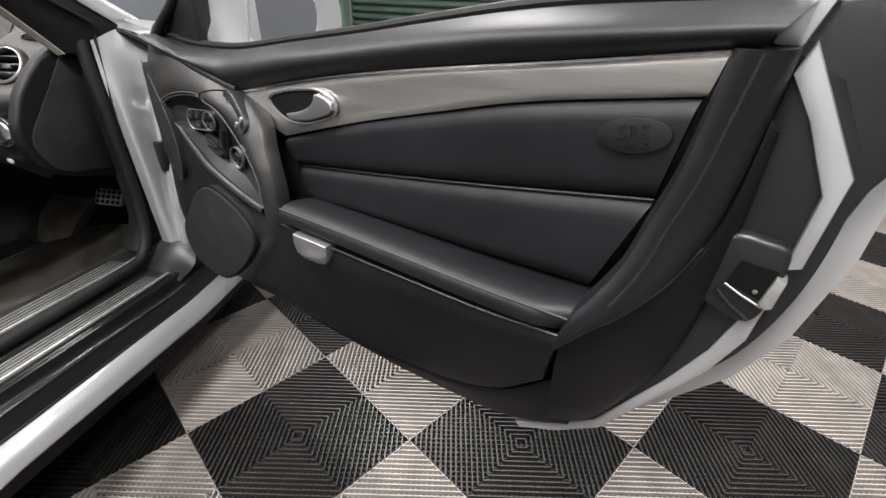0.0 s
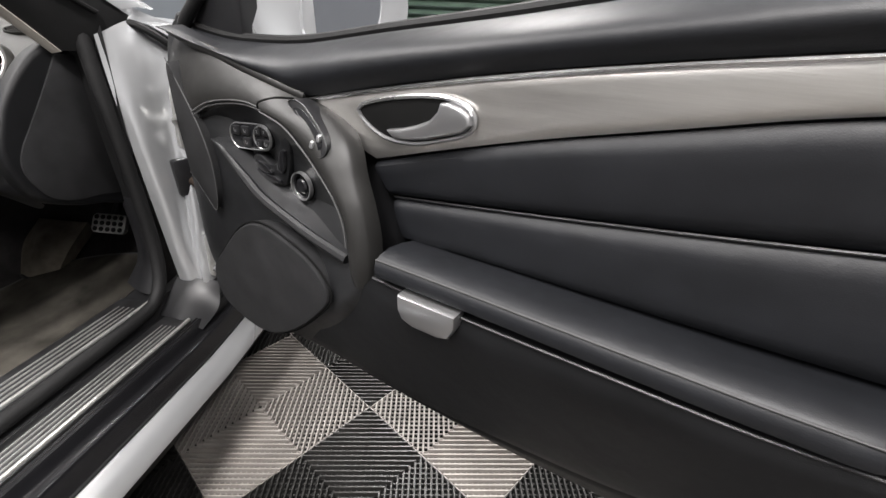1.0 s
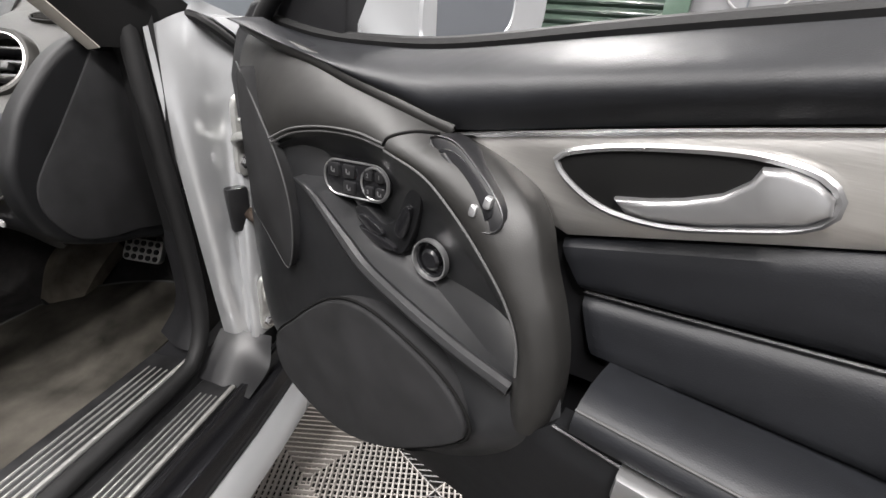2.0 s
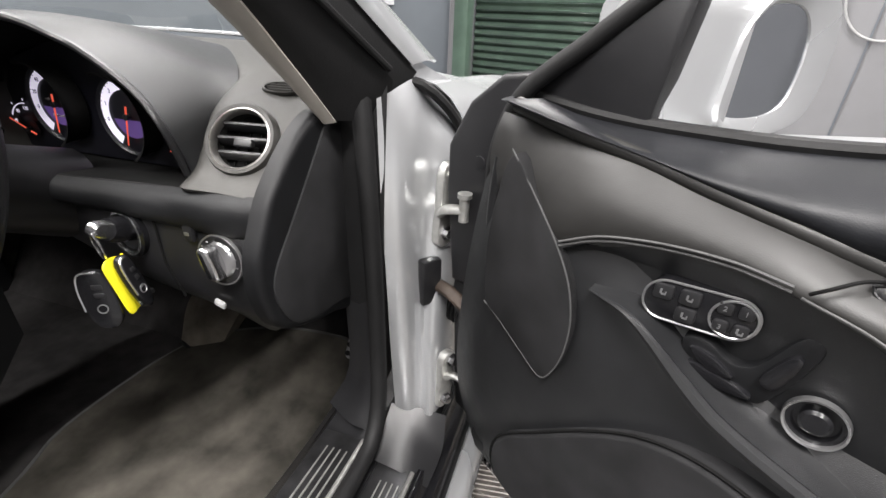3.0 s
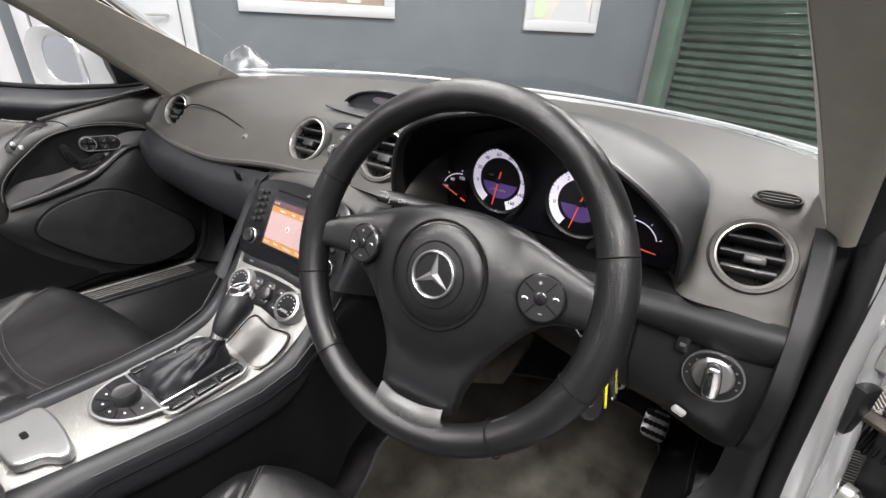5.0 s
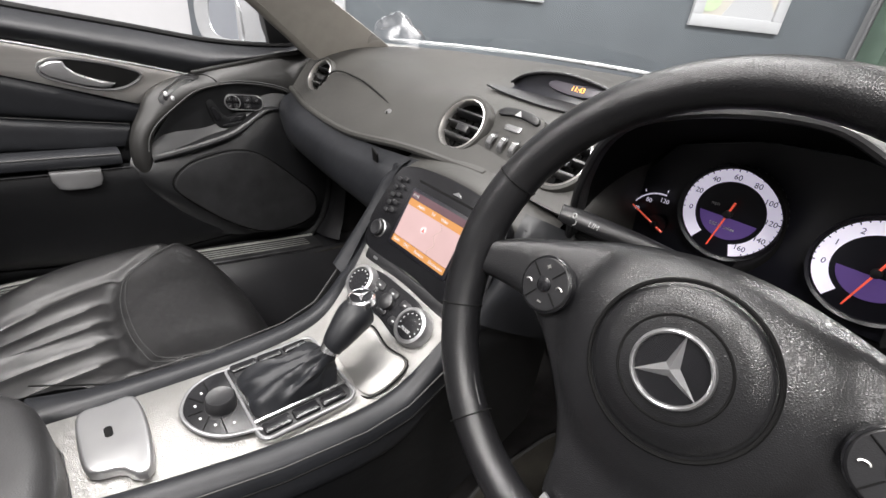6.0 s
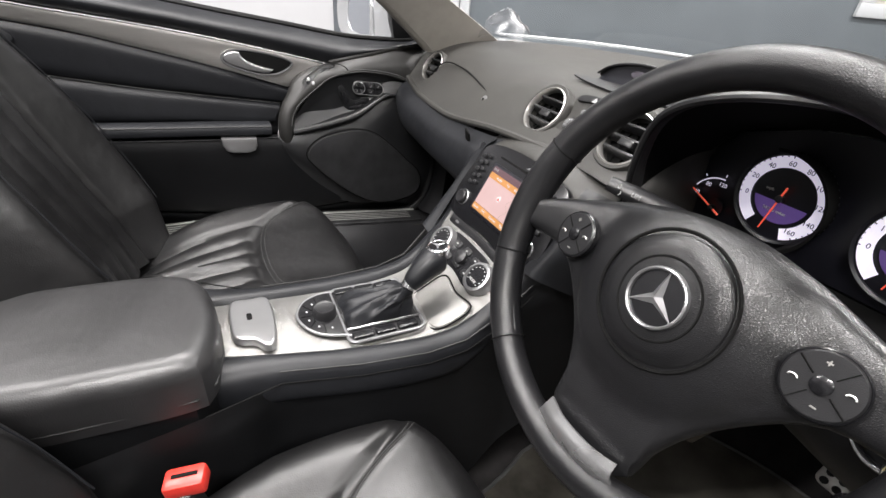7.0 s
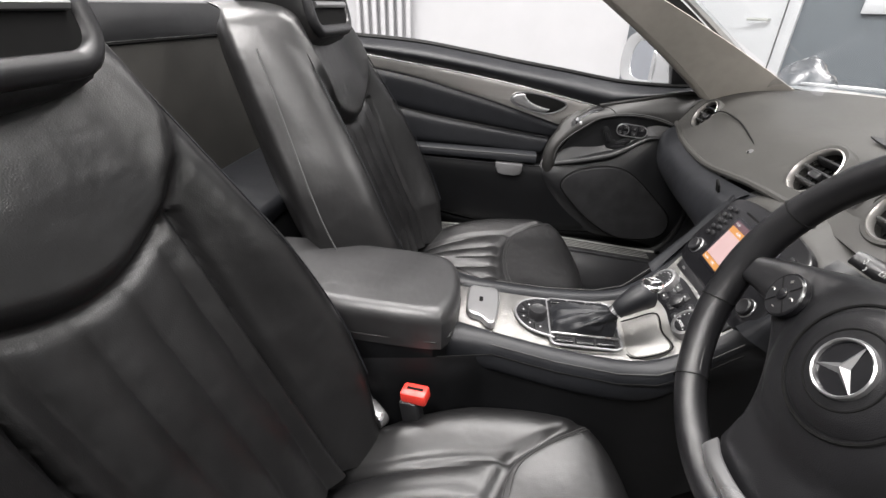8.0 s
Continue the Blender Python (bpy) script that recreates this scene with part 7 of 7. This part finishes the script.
# climate unit
fc, x, y, z = facing((-0.021, -0.196, 0.6395), (0, -0.70, 0.71))
cl = part("climate_panel", slab(flat2([(-0.058, 0.026), (0.0, 0.030), (0.052, 0.026), (0.072, 0.0), (0.052, -0.026), (0.0, -0.022), (-0.058, -0.026), (-0.078, 0.0)], 48), fc, -0.006, 0.005, 0.002), GLOSS, con, "black climate panel")
for a in (-0.062, 0.062):
    c = fc(a, 0.0, 0.004)
    kb2 = part("climate_knob", lathe(c, z, [(0.026, -0.004), (0.026, 0.006), (0.024, 0.012), (0.020, 0.013), (0.019, 0.010), (0.0, 0.010)], 40), SATIN, cl, "silver-ringed climate dial")
    part("dial_face", lathe(c, z, [(0.0185, 0.0095), (0.0185, 0.0115), (0.0, 0.0120)], 32), GLOSS, kb2)
    for k in range(11):
        t = radians(-130 + 26 * k)
        part("mark", slab(rounded(0.0018, 0.0018, 0.0004, 1, a + 0.0155 * math.sin(t), 0.0155 * math.cos(t)), fc, 0.013, 0.0164), WHITE, kb2)
letters("MODE", 0.006, fc(0.062, -0.008, 0.0168), x, y, WHITE, cl)
for a, b in ((-0.03, 0.014), (0.0, 0.016), (0.03, 0.014), (-0.03, -0.012), (0.0, -0.010), (0.03, -0.012)):
    part("climate_key", slab(rounded(0.020, 0.012, 0.004, 3, a, b), fc, 0.0, 0.0075, 0.0015), PLASTIC, cl)
    part("symbol", slab(rounded(0.0045, 0.0022, 0.0008, 2, a, b), fc, 0.006, 0.0080), WHITE, cl)
part("fan_knob", lathe(fc(0.0, 0.002, 0.004), z, [(0.012, 0.0), (0.012, 0.008), (0.009, 0.010), (0.0, 0.010)], 24), PLASTIC, cl)
# blend between dash, head unit and console
part("stack_brow", patch([[V(x, -0.055, 0.824 - 1.2 * (x + 0.02) ** 2), V(x, -0.078, 0.816 - 1.4 * (x + 0.02) ** 2), V(x, -0.094, 0.808 - 1.6 * (x + 0.02) ** 2), V(x, -0.097, 0.797 - 1.6 * (x + 0.02) ** 2)] for x in (-0.17, -0.09, -0.02, 0.05, 0.13)], 14, 24), DASH, con, "dash surface above the head unit")
part("stack_flank", patch([[V(-0.190, -0.050, 0.775), V(-0.164, -0.064, 0.788), V(-0.140, -0.084, 0.798)], [V(-0.186, -0.095, 0.750), V(-0.166, -0.106, 0.772), V(-0.142, -0.104, 0.784)], [V(-0.184, -0.110, 0.705), V(-0.168, -0.132, 0.734), V(-0.146, -0.126, 0.742)], [V(-0.182, -0.110, 0.640), V(-0.170, -0.165, 0.682), V(-0.142, -0.166, 0.686)], [V(-0.178, -0.16, 0.57), V(-0.166, -0.205, 0.635), V(-0.132, -0.206, 0.632)]], 18, 34), LEATHER, con, "rounded flank of the centre stack")
part("stack_flank", patch([[V(0.094, -0.084, 0.802), V(0.118, -0.072, 0.798), V(0.150, -0.045, 0.785)], [V(0.100, -0.104, 0.785), V(0.122, -0.104, 0.783), V(0.152, -0.070, 0.765)], [V(0.102, -0.126, 0.740), V(0.125, -0.128, 0.740), V(0.157, -0.072, 0.710)], [V(0.090, -0.166, 0.684), V(0.125, -0.160, 0.685), V(0.160, -0.080, 0.650)]], 18, 30), LEATHER, con, "rounded flank of the centre stack")
# head unit
RN = V(0, -0.88, 0.47).normalized()
fr, x, y, z = facing((-0.022, -0.128, 0.741), RN)
ru = part("radio_unit", slab(flat2([(-0.118, -0.070), (-0.118, 0.030), (-0.095, 0.062), (0.0, 0.072), (0.095, 0.062), (0.118, 0.030), (0.118, -0.070), (0.0, -0.072)], 50), fr, -0.03, 0.004, 0.003), GLOSS, con, "black navigation radio with keypad")
sc = part("screen", slab(rounded(0.128, 0.088, 0.003, 2, -0.001, -0.006), fr, 0.0, 0.006, 0.001), SCREENBLACK, ru, "lit navigation screen with a map")
part("map", slab(rounded(0.116, 0.056, 0.001, 1, -0.001, -0.006), fr, 0.004, 0.0066), MAPPINK, sc)
part("header", slab(rounded(0.116, 0.010, 0.001, 1, -0.001, 0.0285), fr, 0.004, 0.0066), MAPDARK, sc)
part("menu_bar", slab(rounded(0.116, 0.010, 0.001, 1, -0.001, 0.0180), fr, 0.004, 0.0068), MAPORANGE, sc)
part("menu_bar", slab(rounded(0.116, 0.010, 0.001, 1, -0.001, -0.0395), fr, 0.004, 0.0068), MAPORANGE, sc)
letters("11:43", 0.006, fr(-0.050, 0.0285, 0.0072), x, y, WHITE, sc, thick=0.0001)
for s, a, b in (("Audio", -0.030, 0.018), ("Tel", -0.004, 0.018), ("Video", 0.020, 0.018), ("Guide", -0.048, -0.0395), ("TMC", -0.025, -0.0395), ("Position", 0.004, -0.0395), ("Destination", 0.040, -0.0395)):
    letters(s, 0.0062, fr(a, b, 0.0072), x, y, WALLW, sc, thick=0.0001)
for k in range(18):
    part("route_dot", lathe(fr(0.018 + 0.004 * math.sin(k * 0.7), 0.011 - 0.0026 * k, 0.0066), z, [(0.0007, 0.0), (0.0007, 0.0003), (0.0, 0.0003)], 6), BROWN, sc)
part("position_disc", lathe(fr(-0.008, -0.008, 0.0066), z, [(0.005, 0.0), (0.005, 0.0004), (0.0, 0.0004)], 20), WHITE, sc)
part("position_arrow", slab([(-0.0105, -0.0105), (-0.0055, -0.0105), (-0.008, -0.0045)], fr, 0.0068, 0.0074), RED, sc)
for side in (-1, 1):
    for i in range(2):
        for j in range(5):
            part("keypad_key", slab(rounded(0.010, 0.007, 0.0025, 3, side * (0.099 - 0.013 * i) - (0.0 if side < 0 else 0.0), 0.038 - 0.0125 * j + 0.004 * i), fr, 0.002, 0.0075, 0.0012), PLASTIC, ru)
    part("volume_knob", lathe(fr(side * 0.096, -0.042, 0.003), z, [(0.0125, 0.0), (0.012, 0.008), (0.010, 0.0095), (0.0, 0.008)], 26), PLASTIC, ru)
    part("knob_ring", lathe(fr(side * 0.096, -0.042, 0.003), z, [(0.013, 0.0), (0.0135, 0.003), (0.0145, 0.002), (0.0145, 0.0)], 26), SATIN, ru)
part("disc_slot", slab(rounded(0.12, 0.003, 0.001, 2, 0.0, 0.050), fr, 0.0, 0.0045), GAPS, ru)
part("eject_key", slab([(0.010, 0.055), (0.026, 0.055), (0.018, 0.060)], fr, 0.0, 0.006), SATIN, ru)
part("lower_tray", slab(rounded(0.20, 0.018, 0.004, 3, 0.0, -0.083), fr, -0.03, 0.0035, 0.002), PLASTIC, con)
part("tray_mark", slab(rounded(0.010, 0.004, 0.0018, 3, -0.075, -0.083), fr, 0.0, 0.0042), SATIN, con)


# ---- seats ----
def groove(px, py, line, w):
    best = 9.0
    for (ax, ay), (bx, by) in zip(line, line[1:]):
        dx, dy = bx - ax, by - ay
        t = max(0.0, min(1.0, ((px - ax) * dx + (py - ay) * dy) / (dx * dx + dy * dy)))
        best = min(best, math.hypot(px - ax - t * dx, py - ay - t * dy))
    return math.exp(-(best / w) ** 2)


def seat(cx, s, top, label):
    """A bucket seat; s is +1 where the console lies towards -x."""
    root = thing("bucket_seat", (cx, -0.5, 0.24), label, "seat", "front seats")
    seamline = [(-0.92, 0.06), (-0.72, 0.20), (-0.52, 0.40), (-0.30, 0.455), (0.0, 0.47), (0.30, 0.455), (0.52, 0.40), (0.72, 0.20), (0.92, 0.06)]
    sides = [(-0.52, 0.40), (-0.50, 1.0)], [(0.52, 0.40), (0.50, 1.0)]
    hw, y0, y1 = 0.268, -0.262, -0.76
    NX, NY = 121, 81
    rows = []
    for j in range(NY):
        v = j / (NY - 1)
        row = []
        for i in range(NX):
            u = -1 + 2 * i / (NX - 1)
            edge = 1 - 0.16 * abs(u) ** 3 * (1 - v) ** 2
            x = cx + hw * u * (0.93 + 0.07 * math.sin(math.pi * min(v * 1.3, 1))) * (1 - 0.24 * max(0.0, v - 0.5))
            y = y0 + (y1 - y0) * v - 0.085 * abs(u) ** 3 * (1 - v) ** 2
            h = top - 0.025 + 0.030 * math.exp(-((abs(u) - 0.76) / 0.22) ** 2) * (0.6 + 0.4 * v) + 0.018 * math.exp(-((v - 0.20) / 0.18) ** 2) * (1 - u * u)
            h -= 0.020 * max(0, v - 0.45) * (abs(u) < 0.5)
            r = max(abs(u) ** 14, (1 - v) ** 20)
            h -= 0.11 * r + 0.14 * v ** 5 * abs(u) ** 0.5
            h -= 0.008 * groove(u, v, seamline, 0.020)
            for line in sides:
                h -= 0.006 * groove(u, v, line, 0.022)
            if abs(u) < 0.50 and v > 0.45:
                h += 0.0095 * (abs(math.cos(u * math.pi * 5.0)) ** 0.7 - 0.6) * min(1, (v - 0.45) * 12)
            row.append(V(x, y, h))
        rows.append(row)
    seams = []
    for off in (0.030, 0.046):
        path = []
        for a, b in smooth2(seamline, 60):
            i, j = min(max((a + 1) / 2 * (NX - 1), 0), NX - 1.001), min(max((b - off) * (NY - 1), 0), NY - 1.001)
            i0, j0 = int(i), int(j)
            lo = rows[j0][i0].lerp(rows[j0][i0 + 1], i - i0)
            hi = rows[j0 + 1][i0].lerp(rows[j0 + 1][i0 + 1], i - i0)
            path.append(lo.lerp(hi, j - j0) + V(0, 0, 0.0006))
        seams.append(tube(path[4:-4], 0.0009, 5))
    skirt = [V(p.x, p.y + 0.004, 0.33) for p in rows[0]]
    rows.insert(0, skirt)
    for r in rows:
        a, b = r[0].copy(), r[-1].copy()
        a.z = b.z = 0.33
        a.x += 0.012
        b.x -= 0.012
        r.insert(0, a)
        r.append(b)
    cu = part("cushion", grid(rows), SEAT, root, "black leather cushion with a pleated insert", angle=70)
    for bm in seams:
        part("stitching", bm, SEATTHREAD, cu)
    part("seat_base", box((cx, -0.52, 0.28), (0.44, 0.42, 0.14), None, 0.02), PLASTIC, root)
    # backrest: wide side bolsters, a pleated middle and a rounded shoulder pad above it
    ZS = [0.42, 0.50, 0.58, 0.66, 0.76, 0.86, 0.95, 1.01, 1.06, 1.10]
    WS = [0.205, 0.240, 0.272, 0.288, 0.278, 0.250, 0.224, 0.206, 0.180, 0.128]
    width = smooth([V(w, 0, z) for w, z in zip(WS, ZS)], 80)
    half_at = lambda z: float(np.interp(z, [p.z for p in width], [p.x for p in width]))
    lean = lambda z: -0.735 - 0.40 * (z - 0.5) + (0.012 if s > 0 else 0.030) * float(np.interp(z, [0.46, 0.58], [0.2, 1.0]))
    crest = lambda z: float(np.interp(z, [0.45, 0.6, 0.8, 0.95, 1.05, 1.10], [1.0, 1.1, 1.0, 0.62, 0.36, 0.0]))
    rows = []
    NZ, NU = 150, 161
    for k in range(NZ):
        q = k / (NZ - 1)
        z = top - 0.06 + (1.10 - (top - 0.06)) * q
        half, yb = half_at(z), lean(z)
        pad_half = float(np.interp(z, [0.84, 0.866, 0.892, 0.926, 0.969, 1.05], [0.05, 0.098, 0.122, 0.146, 0.164, 0.170]))
        row = []
        for i in range(NU):
            u = -1 + 2 * i / (NU - 1)
            w = abs(half * u)
            pad_low = 0.838 + 0.028 * (w / 0.095) ** 2
            y = yb + 0.064 * math.exp(-((abs(u) - 0.74) / 0.235) ** 2) * crest(z) - 0.080 * abs(u) ** 10
            e = min(1.0, max(0.0, (min(z - pad_low, pad_half - w) + 0.004) / 0.030))
            y += 0.020 * e * e * (3 - 2 * e) * (1 - 0.5 * max(0.0, (z - 0.93) / 0.17))
            if w < 0.112 and z < pad_low:
                y += 0.0085 * (abs(math.cos(w * math.pi / 0.056)) ** 0.7 - 0.5) * min(1, (pad_low - z) * 14)
            if z < 0.872:
                y -= 0.011 * math.exp(-((w - 0.115) / 0.006) ** 2)
            if w < 0.10:
                y -= 0.006 * math.exp(-((z - pad_low + 0.004) / 0.008) ** 2)
            y -= 0.05 * max(0.0, (z - 1.06) / 0.04) ** 2
            row.append(V(cx + half * u, y, z - 0.030 * q ** 10 * abs(u) ** 3))
        for i in range(1, 12):
            u = 1 - 2 * i / 12
            row.append(V(cx + half * u * 0.96, yb - 0.115 - 0.03 * (1 - u * u) + 0.03 * q ** 10, z - 0.05 * q ** 10))
        rows.append(row)
    bk = part("backrest", grid(rows, wrap_cols=True, caps=True), SEAT, root, "black leather backrest with pleats and deep side bolsters", angle=70)
    for e in (-1, 1):
        pts = [V(cx + e * (half_at(z) * 0.985 + 0.002), lean(z) - 0.030, z) for z in (0.52, 0.60, 0.68, 0.76, 0.86, 0.95, 1.0)]
        part("piping", tube(smooth(pts, 40), 0.0017, 6), THREAD, bk)
        pts = [V(cx + e * half_at(z) * 0.74, lean(z) + 0.064 * crest(z) + 0.0004, z) for z in (0.58, 0.66, 0.76, 0.86, 0.93, 0.99)]
        part("seam", tube(smooth(pts, 40), 0.0012, 6), LEATHER, bk)
    # head restraint with its slot
    hy, hz = -0.950, 1.095
    f = plane_map((cx, hy, hz), (1, 0, 0), V(0, -0.25, 0.97), V(0, 0.97, 0.25))
    hr = part("head_restraint", slab(flat2([(-0.110, -0.092), (-0.05, -0.112), (0.05, -0.112), (0.110, -0.092), (0.128, 0.0), (0.110, 0.085), (0.045, 0.10), (-0.045, 0.10), (-0.110, 0.085), (-0.128, 0.0)], 50), f, -0.06, 0.062, 0.03, 4), SEAT, root, "black leather head restraint")
    part("restraint_frame", tube([f(a, b, 0.058) for a, b in rounded(0.20, 0.09, 0.03, 6, 0.0, -0.045)], 0.012, 10, closed=True), PLASTIC, hr)
    # uncut: a flat dark plate paints the shade of the slot opening
    part("restraint_slot_plate", slab(rounded(0.19, 0.08, 0.028, 6, 0.0, -0.045), f, 0.05, 0.0635), GAPS, hr)
    part("slot_bar", tube([f(-0.085, -0.045, 0.066), f(0.085, -0.045, 0.066)], 0.006, 8), SATIN, hr)
    # side lever and belt buckle
    part("side_lever", slab(flat2([(-0.03, -0.012), (0.03, -0.016), (0.036, 0.004), (0.0, 0.016), (-0.034, 0.010)], 24), plane_map((cx - s * 0.215, -0.690, top - 0.035), (0.6, 0.8, 0), (0, 0, 1), V(-s * 0.8, 0.6, 0)), -0.008, 0.010, 0.004), SATIN, root, "silver tilt lever")
    return root


seat(0.352, 1, 0.526, "black leather driver's bucket seat with pleated insert")
seat(-0.352, -1, 0.535, "black leather passenger bucket seat with pleated insert")
for x, y, z in ((0.150, -0.612, 0.545), (-0.165, -0.66, 0.55)):
    bk = thing("belt_buckle", (x, y, z - 0.14), "seat belt buckle with a red release button", "belt buckle", "belt buckles")
    m3b = pose(0, 0, 0, 4, -6, 78).to_3x3()
    part("stalk", box((x, y - 0.003, z - 0.055), (0.030, 0.026, 0.10), m3b, 0.006), PLASTIC, bk)
    part("release_button", box((x, y, z + 0.001), (0.042, 0.026, 0.022), m3b, 0.005), RED, bk, "red release button")
    part("slot", box((x, y - 0.0, z + 0.0125), (0.026, 0.004, 0.002), m3b), GAPS, bk)
bx = thing("rear_storage_box", (0, -1.08, 0.45), "padded black vinyl storage box behind the seats", "storage box")
for x in (-0.35, 0.35):
    part("box_lid", box((x, -1.055, 0.70), (0.52, 0.20, 0.045), pose(0, 0, 0, -6, 0, 0).to_3x3(), 0.018, 3), LEATHER, bx)
    part("box_front", box((x, -1.055, 0.565), (0.50, 0.18, 0.21), None, 0.012), VINYL, bx)


# ---- floor tiles ----
T0, T1, T2, TS = V(1.152, 0.127, 0), V(0.805, -0.593, 0), V(0.593, 0.805, 0), 0.405


def tile_mesh(name, material):
    """A ribbed tile about its centre: bars at 45 degrees in each quarter over crossing webs."""
    bm = bmesh.new()
    h, step, w = TS / 2 - 0.0008, 0.0181, 0.0046

    def bar(p, q, z0, z1, wide):
        d = (q - p).normalized()
        n = V(-d.y, d.x, 0) * wide
        lo = [bm.verts.new(v + V(0, 0, z0)) for v in (p - n, q - n, q + n, p + n)]
        hi = [bm.verts.new(v + V(0, 0, z1)) for v in (p - n * 0.7, q - n * 0.7, q + n * 0.7, p + n * 0.7)]
        bm.faces.new(hi)
        for a in range(4):
            bm.faces.new((lo[a], lo[(a + 1) % 4], hi[(a + 1) % 4], hi[a]))

    for sx in (-1, 1):
        for sy in (-1, 1):
            k = 1
            while k * step < 2 * h - 0.006:
                L = k * step
                a0, a1 = max(0.0, L - h), min(L, h)
                bar(V(sx * a0, sy * (L - a0), 0), V(sx * a1, sy * (L - a1), 0), -0.0125, 0.0, w * 0.52)
                k += 1
            for m in range(-10, 11):
                o = m * 0.0181 * 1.0
                a0, a1 = max(0.0, o), min(h, h + o)
                if a1 - a0 > 0.02:
                    bar(V(sx * a0, sy * (a0 - o), 0), V(sx * a1, sy * (a1 - o), 0), -0.0125, -0.0095, 0.0015)
    for d in (-h, h):
        bar(V(d, -h, 0), V(d, h, 0), -0.012, -0.003, 0.0013)
        bar(V(-h, d, 0), V(h, d, 0), -0.012, -0.003, 0.0013)
    f = [bm.verts.new(V(a * h, b * h, -0.0135)) for a, b in ((-1, -1), (1, -1), (1, 1), (-1, 1))]
    bm.faces.new(f)
    bmesh.ops.recalc_face_normals(bm, faces=bm.faces)
    me = bpy.data.meshes.new(name)
    bm.faces.ensure_lookup_table()
    # base face in gap black: the shade between the bars is its colour
    bm.faces[-1].material_index = 1
    bm.to_mesh(me)
    bm.free()
    me.materials.append(material)
    me.materials.append(GAPS)
    return me


def tiled_floor():
    root = tagged(new("tile_floor"), "black and light grey ribbed plastic floor tiles laid as a chequerboard", "floor tiles", kind="structure")
    dark, light = tile_mesh("dark_tile", DARKT), tile_mesh("light_tile", LIGHTT)
    rz = math.atan2(T1.y, T1.x)
    n = 0
    for i in range(-8, 12):
        for j in range(-7, 12):
            c = T0 + T1 * (TS * (i + 0.5)) + T2 * (TS * (j - 0.5))
            if not (0.45 < c.x < 4.6 and -2.2 < c.y < 3.2) or (c - CORNER).dot(inn) < 0.55:
                continue
            ob = new("tile", dark if (i + j) % 2 == 0 else light)
            ob.matrix_basis = Matrix.Translation((c.x, c.y, 0)) @ Matrix.Rotation(rz, 4, "Z")
            ob.parent = root
            n += 1


tiled_floor()
